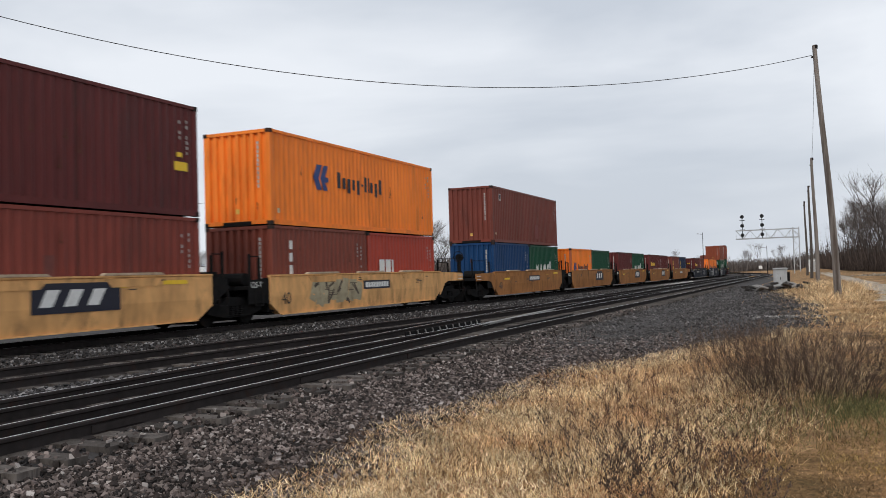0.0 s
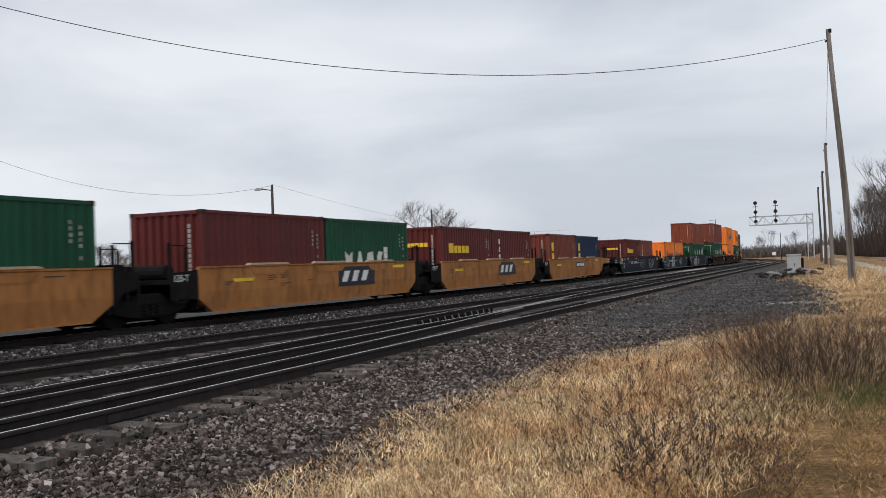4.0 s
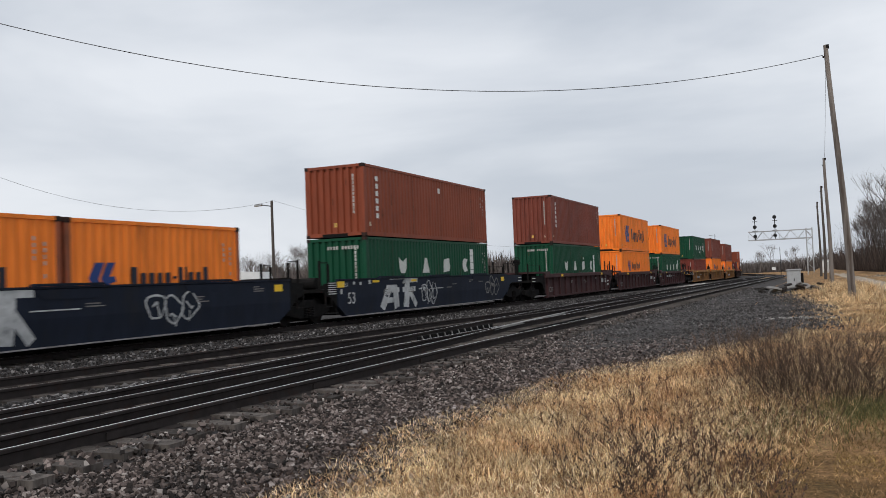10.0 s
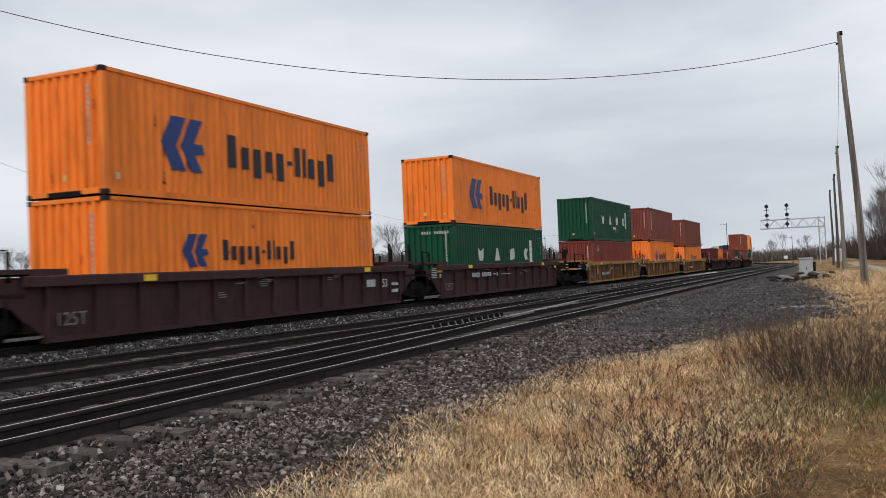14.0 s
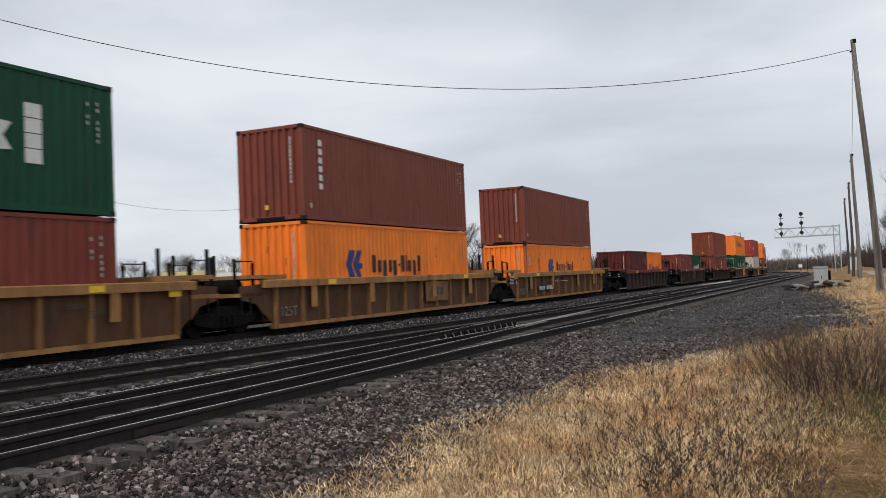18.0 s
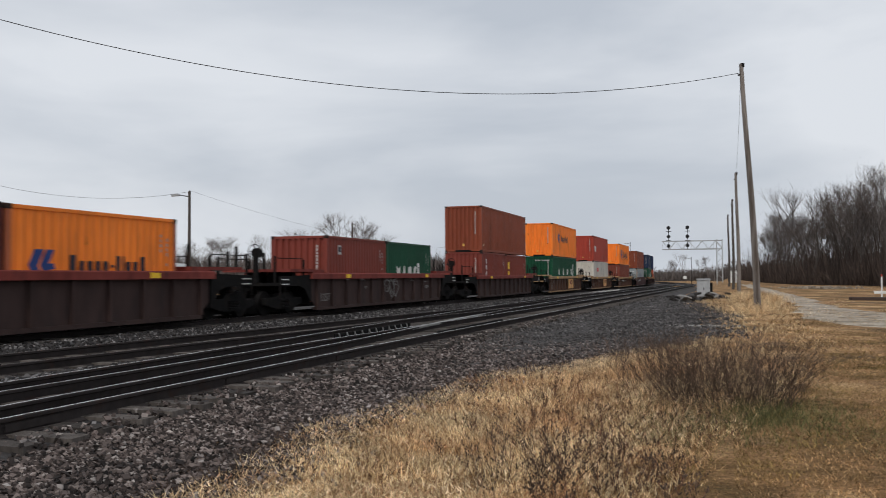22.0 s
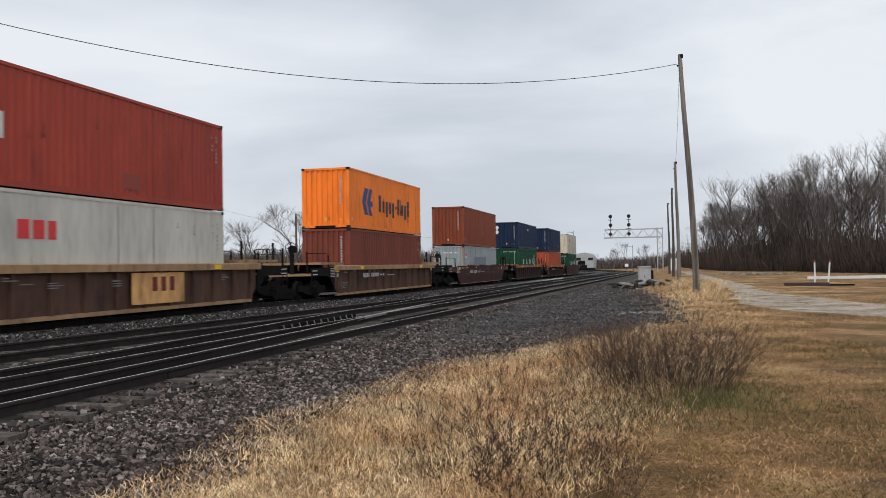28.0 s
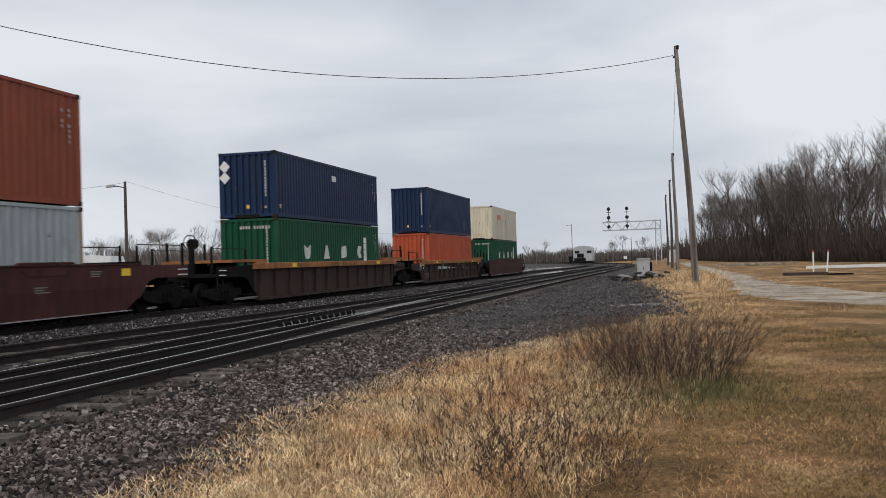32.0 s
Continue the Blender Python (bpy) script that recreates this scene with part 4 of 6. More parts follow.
            part("rail_bar", kept(("rail_bar", hw, reach), lambda: Shape().tube((0, hw + 0.25, 1.98), (0, reach - 0.55, 1.98), 0.016, sides=6), STEEL), None, top, at=turn @ pose(sx * 1.12, 0, 0))
            part("ladder_step", kept(("ladder_step",), lambda: Shape().box(-0.03, 0.03, -0.2, 0.2, 0, 0.03).box(-0.02, 0.02, -0.2, -0.17, 0, 0.45).box(-0.02, 0.02, 0.17, 0.2, 0, 0.45), STEEL),
                 None, top, at=turn @ pose(sx * 1.31, reach - 0.75, 0.55))
        if ribbed:
            part("walkway", kept(("walkway", hw, reach), lambda: Shape().box(-1.36, 1.36, hw - 1.0, hw - 0.05, 1.47, 1.6).box(-1.36, 1.36, hw - 0.05, min(reach - 0.75, hw + 1.7), 1.50, 1.6), cm), None, top, at=turn)
            for yy in (hw - 0.95, min(reach - 0.8, hw + 1.6)):
                part("tall_post", kept(("tall_post",), lambda: Shape().box(-0.035, 0.035, -0.035, 0.035, 1.55, 2.25), STEEL), None, top, at=turn @ pose(1.2, yy, 0))
        part("gear_box", kept(("gear_box",), lambda: Shape().box(-0.3, 0.3, 0, 0.45, 1.12, 1.5, 0.04), BLACK), None, top, at=turn @ pose(0.55, hw + 0.45, 0))
        part("air_tank", kept(("air_tank",), lambda: Shape().tube((-0.7, 0, 1.32), (0.3, 0, 1.32), 0.19, sides=12), BLACK), None, top, at=turn @ pose(-0.3, hw + 0.75, 0))
        if kind == "coupler":
            part("coupler", kept(("coupler",), lambda: Shape().box(-0.12, 0.12, -0.75, 0, 0.76, 0.96).box(-0.19, 0.19, -0.02, 0.26, 0.72, 1.0, 0.05), STEEL), None, top, at=turn @ pose(0, reach - 0.1, 0))
            if sy < 0:
                part("brake_wheel", kept(("brake_wheel",), lambda: ring_shape(), STEEL), None, top, at=turn @ pose(-0.6, reach - 0.1, 2.2))
                part("brake_post", kept(("brake_post",), lambda: Shape().box(-0.07, 0.07, -0.09, 0.05, 1.1, 2.0).tube((0, -0.22, 2.15), (0, 0.02, 2.15), 0.17, sides=10), BLACK), None, top, at=turn @ pose(-0.6, reach - 0.17, 0))
        if ty is not None:
            truck(top, sy * ty)
    STYLE_NOW[0] = style
    for mk in marksets:
        car_marks(top, mk, hw, ribbed)
    return top


def words(name, text, size, material, parent, m, label):
    c = bpy.data.curves.new(name, "FONT")
    c.body, c.size, c.extrude = text, size, 0.002
    c.materials.append(material)
    ob = new(name, c)
    ob.parent, ob.matrix_local = parent, m
    ob["label"] = label
    return ob


def car_marks(top, mk, hw, ribbed):
    X = 1.374 if ribbed else 1.338
    if mk == "panel":      # black plate with white blocks
        part("name_plate", bars([(0.55, 3.05, 0.66, 1.3)], X), INK, top, "black plate")
        for a in (0.85, 1.5, 2.15):
            part("letter_shape", kept(("letter_shape", 1), lambda: Shape().prism([(0.0, 0.0), (0.34, 0.0), (0.56, 0.36), (0.2, 0.36)], 0, 0.004, "x"), WHITE), None, top, "white slanted shape in place of a letter", pose(X + 0.005, a - 0.1, 0.8))
    elif mk == "number":
        part("number_plate", bars([(-0.6, 1.5, 0.86, 1.16)], X), INK, top, "dark number strip")
        lettering(top, blocks(-0.45, 0.92, (0.17,) * 9, (0.18,) * 9, 0.035), X + 0.005, WHITE, "white bar in place of a letter")
    elif mk == "dashes":
        lettering(top, [(-hw + 1.4, -hw + 2.3, 1.0, 1.09), (hw - 1.9, hw - 1.0, 1.2, 1.3), (hw - 3.6, hw - 3.1, 1.16, 1.24)], X, YELLOW, "yellow reflector strip", "reflector")
    elif mk == "forty":
        words("size_mark", "40", 0.5, DARKSPRAY, top, pose(X + 0.002, -hw + 0.6, 0.55, 90, 0, 90), "dark number 40")
    elif mk == "fifty_three":
        words("size_mark", "53", 0.55, SPRAY, top, pose(X + 0.002, -hw + 0.6, 0.6, 90, 0, 90), "pale outlined number 53")
    elif mk == "fifty_three_small":
        words("size_mark", "53", 0.4, WHITE, top, pose(X + 0.002, hw - 1.9, 0.72, 90, 0, 90), "white number 53")
        lettering(top, [(hw - 3.0, hw - 2.4, 0.75, 1.0), (hw - 1.2, hw - 0.7, 0.5, 0.62), (hw - 1.2, hw - 0.7, 0.75, 0.85)], X, SPRAY, "pale stencilled block", "marking")
    elif mk == "small":
        low = 0.33 if STYLE_NOW[0] == "ochre" else 0.0
        if low:
            for y0, y1 in ((3.45, 4.6), (4.85, 6.05)):
                part("number_plate", bars([(-hw + y0, -hw + y1, 0.5, 0.8)], X - 0.002), INK, top, "dark number strip")
        rows = [(-hw + 3.6 + 0.235 * i, -hw + 3.78 + 0.235 * i, 0.88 - low, 1.07 - low) for i in range(10) if i != 4]
        rows += [(-hw - 0.62, -hw - 0.12, 1.3 - 0.07 * i, 1.33 - 0.07 * i) for i in range(6)]
        rows += [(-hw + 0.15, -hw + 0.28, 0.94, 1.1), (-hw + 1.0, -hw + 1.14, 1.24, 1.34), (-hw + 1.45, -hw + 1.6, 1.22, 1.32), (-hw + 2.1, -hw + 2.25, 1.24, 1.4), (-hw + 6.2, -hw + 6.5, 0.94, 0.99), (-hw + 6.62, -hw + 6.75, 0.88, 1.04), (-hw + 7.3, -hw + 8.6, 0.93, 0.96)]
        tagged(part("code_mark", bars(rows, X), SPRAY, top, "small white bars in place of a number"), kind="stuff")
        lettering(top, [(-hw - 0.06, -hw + 0.42, 1.16, 1.36), (-hw + 2.4, -hw + 2.9, 1.28, 1.36), (-hw + 5.55, -hw + 6.0, 1.26, 1.34), (hw - 0.8, hw - 0.4, 1.1, 1.3)], X, YELLOW, "yellow reflector strip", "reflector")
    elif mk == "stencil":
        if ribbed:
            words("size_mark", "125T", 0.4, STENCIL, top, pose(X + 0.002, -hw + 0.62, 0.42, 90, 0, 90), "faded load mark")
        elif hw > 7:
            words("size_mark", "125T", 0.2, SPRAY, top, pose(X + 0.002, -hw + 0.25, 1.17, 90, 0, 90), "white load mark")
        else:
            part("end_plate", bars([(-hw - 1.05, -hw - 0.02, 0.62, 1.3)], 1.302), BLACK, top, "black painted end panel")
            words("size_mark", "125-T", 0.24, WHITE, top, pose(1.309, -hw - 0.95, 1.08, 90, 0, 90), "white load mark")
        rng = random.Random(int(hw * 100) + len(TRAIN))
        rows = []
        for _ in range(9):
            y, z, n = rng.uniform(-hw + 0.8, hw - 1.5), rng.uniform(0.84, 1.3), rng.randrange(1, 4)
            rows += [(y, y + rng.uniform(0.2, 0.55), z - 0.06 * i, z - 0.06 * i + 0.028) for i in range(n)]
        tagged(part("stencil_line", bars(rows, X), DARKSPRAY if hw < 7 or STYLE_NOW[0] == "ochre" else STENCIL, top, "small faded stencilled lines"), kind="stuff")
    elif mk == "dim_panel":
        part("name_plate", bars([(1.6, 3.6, 0.45, 1.2)], 1.373), CAR["ochre_rib"], top, "brownish plate between the ribs")
        lettering(top, [(a, a + 0.3, 0.66, 0.98) for a in (2.05, 2.45, 2.85)], 1.378, DARKSPRAY, "dark bar in place of a letter")
    elif mk == "yellow_panel":
        part("name_plate", bars([(0.6, 3.3, 0.3, 1.2)], 1.373), CAR["yellow"], top, "yellow panel")
        rows = []
        for a in (1.55, 2.0, 2.45):
            rows.append((a + 0.05, a + 0.3, 0.66, 1.08))
        lettering(top, rows, 1.378, CAR["red_chord"], "dark bar in place of a letter")
    elif mk.startswith("tag"):
        _, kind, at, wide = mk.split()
        spray(top, kind, -hw + float(at), float(wide), ribbed, mk)


def stroke(sh, pts, w, ribbed, lift):
    """A painted line that lies on the side sheet, also over its crease."""
    def onto(y, z):
        z = max(z, 0.24)
        if ribbed:
            return (1.374 + lift, y, z)
        x = min(1.335, 1.335 - (0.78 - z) * 0.085)
        return (x + 0.004 + lift, y, z)

    for (ya, za), (yb, zb) in zip(pts, pts[1:]):
        ln = math.hypot(yb - ya, zb - za)
        if ln < 1e-5:
            continue
        n = max(1, int(ln / 0.12))
        py, pz = -(zb - za) / ln * w, (yb - ya) / ln * w
        for i in range(n):
            f, g = i / n, (i + 1.04) / n
            q = [(ya + (yb - ya) * u, za + (zb - za) * u) for u in (f, g)]
            sh.add([onto(q[0][0] - py, q[0][1] - pz), onto(q[0][0] + py, q[0][1] + pz), onto(q[1][0] + py, q[1][1] + pz), onto(q[1][0] - py, q[1][1] - pz)], [(0, 3, 2, 1)])


def spray(top, kind, y, wide, ribbed, seed):
    """Sprayed scribbles: outlined bubbles, a leaning slab pair, or dark angular strokes."""
    rng = random.Random(seed)
    sh = Shape()
    if kind == "slab":
        for pts, w in (([(0.1, 0.3), (0.55, 1.25)], 0.2), ([(0.95, 0.3), (0.75, 1.3)], 0.2), ([(0.35, 0.6), (0.9, 0.62)], 0.1), ([(0.5, 1.3), (2.2, 1.32)], 0.09), ([(1.55, 1.25), (1.5, 0.3)], 0.22), ([(1.6, 1.0), (2.15, 0.32)], 0.12)):
            stroke(sh, [(y + a * wide / 2.2, b) for a, b in pts], w, ribbed, 0.0006 * len(sh.f) / 30)
        tagged(part("spray_tag", sh, SPRAY, top, "pale sprayed slab shape"), kind="stuff")
        return
    n = max(2, round(wide / 0.55))
    if kind == "dark":
        back = Shape()
        for i in range(2 * n):
            a = y + wide * i / (2 * n)
            stroke(back, [(a + rng.uniform(0, 0.3), rng.uniform(0.4, 0.6)), (a + rng.uniform(0.1, 0.45), rng.uniform(1.1, 1.3))], 0.2, ribbed, 0.0)
        tagged(part("spray_tag", back, KHAKI, top, "khaki fill of a sprayed scribble"), kind="stuff")
    for i in range(n):
        c, r, hgt = y + wide * (i + 0.5) / n, wide / n * 0.52, rng.uniform(0.3, 0.42)
        zc = rng.uniform(0.78, 0.92)
        if kind == "dark":
            pts = [(c + rng.uniform(-1.1, 1.1) * r, zc + rng.uniform(-1, 1) * hgt) for _ in range(rng.randrange(3, 6))]
        else:
            pts = [(c + r * math.cos(t) * (1 + 0.22 * math.sin(3 * t + i)), zc + hgt * math.sin(t) * (1 + 0.18 * math.cos(2 * t + i * 2))) for t in [2 * math.pi * k / 16 for k in range(17)]]
        stroke(sh, pts, rng.uniform(0.02, 0.06) if kind == "dark" else 0.026, ribbed, 0.001)
        if kind != "dark":
            stroke(sh, [(c - r * rng.uniform(0.2, 0.5), zc + rng.uniform(-0.2, 0.2)), (c + rng.uniform(-0.1, 0.1), zc + rng.uniform(-0.25, 0.25)), (c + r * 0.4, zc + rng.uniform(-0.3, 0.1))], 0.024, ribbed, 0.0015)
            if rng.random() < 0.5:
                stroke(sh, [(c, zc - hgt * 0.4), (c + rng.uniform(-0.15, 0.2), zc - hgt * 1.3)], 0.02, ribbed, 0.001)
    tagged(part("spray_tag", sh, {"dark": DARKSPRAY, "dim": STENCIL}.get(kind, SPRAY), top, {"dark": "dark angular sprayed scribble", "dim": "faint grey sprayed scribble"}.get(kind, "pale outlined sprayed scribble")), kind="stuff")


# ---------------------------------------------------------------- the train
TRAIN = []  # (thing, distance along the line at 0 s, height)
S20, S40, STD, TALL = 6.058, 12.192, 2.591, 2.896
TEXT = {"oxblood": "dark red-brown", "orange": "bright orange", "brown": "reddish brown", "maroon": "dark maroon", "rust_red": "rust red", "red": "red", "green": "dark green", "blue": "blue",
        "navy": "dark navy blue", "grey": "pale blue-grey", "white_grey": "off-white grey", "beige": "cream beige", "russet": "russet orange-brown", "vermilion": "orange-red"}


def load(c, rows, tops=(), z=0.33):
    """Boxes of one well: rows of (paint, marks) for the floor, then one box on top."""
    hh = tops[2] if len(tops) > 2 else STD
    if len(rows) == 2:
        for (paint, logo), off in zip(rows, (-3.067, 3.067)):
            ob = container("half", paint, S20, STD, logo, "%s twenty-foot steel container in a well car" % TEXT[paint])
            TRAIN.append((ob, c + off, z))
    else:
        paint, logo = rows[0]
        ob = container("full", paint, S40, hh, logo, "%s forty-foot steel container low in a well car" % TEXT[paint])
        TRAIN.append((ob, c, z))
    if tops:
        ob = container("full", tops[0], S40, tops[3] if len(tops) > 3 else TALL, tops[1], "%s forty-foot steel container stacked on top" % TEXT[tops[0]])
        TRAIN.append((ob, c, z + hh + 0.025))


def car(c, style, hw, front, rear, marksets=()):
    ob = well_car(style, hw, front, rear, marksets)
    TRAIN.append((ob, c, 0.0))


def J(reach, with_truck=True):
    return ("joint", reach - 0.05, reach if with_truck else None)


def C(reach, ty):
    return ("coupler", reach - 0.35, ty)


# five-pack: rear part of one, then a whole one
car(12.58, "yellow", 6.4, J(7.8), J(7.72), ("panel", "dashes", "stencil"))
load(12.58, [("rust_red", "code square")], ("maroon", "code yellowtag", STD))
car(28.07, "yellow", 6.4, J(7.72, False), C(9.95, 7.95), ("number", "forty", "tag dark 2.3 3.2", "stencil"))
load(28.07, [("brown", "code whitecol"), ("red", "code whiteword")], ("orange", "code line", STD))
car(47.92, "amber", 6.4, C(9.95, 7.95), J(7.85), ("number", "dashes", "forty", "stencil"))
load(47.92, [("blue", "code"), ("green", "code wide")], ("oxblood", "code square patch", STD))
car(63.47, "amber", 6.4, J(7.85, False), J(7.86), ("panel", "stencil"))
load(63.47, [("orange", "code line"), ("green", "code")])
car(79.24, "amber", 6.4, J(7.86, False), J(7.7), ("panel", "dashes", "stencil"))
load(79.24, [("maroon", "code"), ("green", "code wide")])
car(94.66, "amber", 6.4, J(7.7, False), J(7.82), ("panel", "dashes", "stencil"))
load(94.66, [("maroon", "code yellowword"), ("maroon", "code whitecol")])
car(110.37, "amber", 6.4, J(7.82, False), C(9.9, 7.95), ("number", "stencil", "dashes"))
load(110.37, [("oxblood", "code yellowcol"), ("navy", "code yellowcol")])
# dark blue three-pack
car(131.95, "blue", 8.3, C(11.6, 10.0), J(9.72), ("fifty_three", "small", "tag line 11.6 2.3", "tag dim 7.6 1.9", "stencil"))
load(131.95, [("maroon", "code yellowword"), ("brown", "code whitecol")])
car(151.58, "blue", 8.3, J(9.72, False), J(9.68), ("fifty_three", "small", "tag line 2.0 1.7", "tag slab 5.2 2.2", "tag line 10.6 1.8", "stencil"))
load(151.58, [("orange", "code line"), ("orange", "code line")])
car(171.00, "blue", 8.3, J(9.68, False), C(11.65, 10.0), ("fifty_three", "small", "tag slab 3.0 3.1", "tag line 6.5 1.4", "tag dim 13.6 1.8", "stencil"))
load(171.00, [("green", "code wide")], ("russet", "code tall spot", STD, STD))
# maroon three-pack
car(194.20, "maroon", 8.3, C(11.65, 10.0), J(9.78), ("fifty_three_small", "stencil"))
load(194.20, [("green", "code wide dot")], ("brown", "code tall", TALL), 0.38)
car(213.62, "maroon", 8.3, J(9.78, False), J(9.79), ("fifty_three_small", "stencil"))
load(213.62, [("orange", "code line")], ("orange", "code line big", TALL))
car(233.00, "maroon", 8.3, J(9.79, False), C(11.5, 10.0), ("small", "stencil"))
load(233.00, [("green", "code wide")], ("orange", "code line big", TALL))
# ochre three-pack
car(256.39, "ochre", 8.3, C(11.5, 10.0), J(9.92), ("small", "stencil"))
load(256.39, [("rust_red", "code square")], ("green", "code wide high", STD))
car(275.96, "ochre", 8.3, J(9.92, False), J(9.82), ("dim_panel", "stencil"))
load(275.96, [("orange", "code line low")], ("brown", "code tall", TALL))
car(295.51, "ochre", 8.3, J(9.82, False), C(11.25, 10.0), ("small", "stencil"))
load(295.51, [("orange", "code line mid")], ("brown", "code", STD))
# singles
car(317.97, "red_brown", 7.6, C(11.25, 9.3), C(10.85, 9.2))
load(317.97, [("maroon", "code"), ("orange", "code line")])
car(339.69, "red_brown", 7.6, C(10.85, 9.2), C(10.95, 9.2), ("tag dim 7.0 1.6", "stencil"))
load(339.69, [("rust_red", "code square"), ("green", "code wide")])
car(361.63, "red_brown", 7.6, C(10.95, 9.2), C(11.4, 9.5))
load(361.63, [("rust_red", "code whitecol"), ("rust_red", "code yellowcol")], ("russet", "code", STD))
car(384.32, "tan", 8.3, C(11.4, 9.8), C(11.85, 10.1), ("yellow_panel", "stencil"))
load(384.32, [("green", "code wide")], ("orange", "code line", TALL))
car(408.06, "tan", 8.3, C(11.85, 10.1), C(11.8, 10.1), ("yellow_panel", "stencil"))
load(408.06, [("white_grey", "code redword")], ("red", "code whiteword", TALL))
car(432.24, "tan", 8.3, C(11.8, 10.1), C(12.0, 10.2), ("small", "stencil"))
load(432.24, [("brown", "code patch")], ("orange", "code line big", TALL))
car(455.86, "low_maroon", 8.3, C(12.0, 10.2), C(11.85, 10.1), ("small", "stencil"))
load(455.86, [("grey", "code slab")], ("russet", "code", STD))
car(479.56, "rusty", 8.3, C(11.85, 10.1), J(10.9))
load(479.56, [("green", "code wide")], ("navy", "code diamond", TALL, STD))
car(501.62, "rusty", 8.3, J(10.9, False), J(10.3), ("small", "stencil"))
load(501.62, [("vermilion", "code")], ("navy", "code", TALL))
car(522.24, "low_maroon", 8.3, J(10.3, False), C(11.0, 9.9))
load(522.24, [("green", "code wide")], ("beige", "code redword", TALL))


# ---------------------------------------------------------------- turnout fittings
def fittings():
    top = base("turnout_fittings", "worn steel frog and plates where two tracks part", "track", kind="structure")
    frog = Shape()
    for i in range(15):
        y = 20.2 + i * 0.62
        w = 0.035 + 0.03 * math.sin(math.pi * i / 14)
        x0, x1 = turnout_line(y) + 0.7525, turnout_line(y + 0.62) + 0.7525
        frog.prism([(x0 - w, y), (x0 + w, y), (x1 + w, y + 0.62), (x1 - w, y + 0.62)], grade(y) - 0.05, grade(y) + 0.004, "z")
    part("frog", frog, surface("worn_frog_steel", (0.3, 0.29, 0.28), 0.6, 0.5, 0.25, 6.0, (0.2, 0.19, 0.18), 0.3), top, "bright worn steel frog")
    part("guard_rail", Shape().prism([(-6.36, 18.8), (-6.31, 18.6), (-6.31, 24.6), (-6.36, 24.4)], -0.12, 0.004, "z"), STEEL, top, "short guard rail")
    part("wing_plate", Shape().box(-8.05, -8.02, 16.9, 21.5, -0.17, 0.03), BLACK, top, "black steel plate along the turnout")
    brace = Shape().prism([(-0.02, -0.16), (0.03, -0.16), (-0.11, 0.03), (-0.16, 0.03)], -8.018, -8.0, "x").mesh("rail_brace")
    brace.materials.append(surface("grey_steel_brace", (0.30, 0.29, 0.28), 0.5, 0.4, 0.2, 8.0, RUST, 0.1))
    for i in range(11):
        part("rail_brace", brace, None, top, at=pose(0, 17.2 + i * 0.41, 0))
    for y in (6.2, 9.8, 13.1):
        part("joint_bar", Shape().box(-6.205, -6.185, y, y + 0.7, -0.13, -0.06), RAILSIDE, top)
    return top


fittings()

# ---------------------------------------------------------------- stones
STONE = island("crushed_stone", (0.010, 0.008, 0.007), (0.36, 0.325, 0.305), 0.8, (0.35, (0.037, 0.028, 0.025), 0.72, (0.130, 0.102, 0.093), 0.9, (0.215, 0.176, 0.16)), None, 0.4, 2.2)
STONE_FAR = island("weathered_crushed_stone", (0.03, 0.028, 0.028), (0.16, 0.15, 0.147), 0.85, (0.6, (0.075, 0.069, 0.067)), None, 0.35, 0.6)
STONE_DARK = island("sooty_crushed_stone", (0.010, 0.009, 0.009), (0.24, 0.23, 0.228), 0.8, (0.75, (0.055, 0.051, 0.051)))


def scatter_stones(name, spots, material, label):
    """Angular stones joined into one mesh; spots are (x, y, z, size)."""
    rng = np.random.default_rng(len(spots))
    cube = np.array([(-1, -1, -1), (1, -1, -1), (1, 1, -1), (-1, 1, -1), (-1, -1, 1), (1, -1, 1), (1, 1, 1), (-1, 1, 1)], float) * 0.5
    quads = np.array([(3, 2, 1, 0), (4, 5, 6, 7), (0, 1, 5, 4), (1, 2, 6, 5), (2, 3, 7, 6), (3, 0, 4, 7)])
    spots = np.array(spots)
    n = len(spots)
    v = cube[None] * rng.uniform(0.55, 1.25, (n, 1, 3)) + rng.uniform(-0.2, 0.2, (n, 8, 3))
    v[:, 4:, :2] *= rng.uniform(0.45, 0.95, (n, 1, 1))
    q = rng.normal(size=(n, 4))
    q /= np.linalg.norm(q, axis=1)[:, None]
    w, x, y, z = q.T
    rot = np.stack([np.stack([1 - 2 * (y * y + z * z), 2 * (x * y - z * w), 2 * (x * z + y * w)], -1), np.stack([2 * (x * y + z * w), 1 - 2 * (x * x + z * z), 2 * (y * z - x * w)], -1),
                    np.stack([2 * (x * z - y * w), 2 * (y * z + x * w), 1 - 2 * (x * x + y * y)], -1)], 1)
    v = np.einsum("nij,nkj->nki", rot, v) * spots[:, None, 3:4] + spots[:, None, :3]
    me = bpy.data.meshes.new(name)
    me.from_pydata(v.reshape(-1, 3).tolist(), [], (quads[None] + 8 * np.arange(n)[:, None, None]).reshape(-1, 4).tolist())
    me.update()
    return tagged(link(name, me, material), label, "stones", kind="stuff")


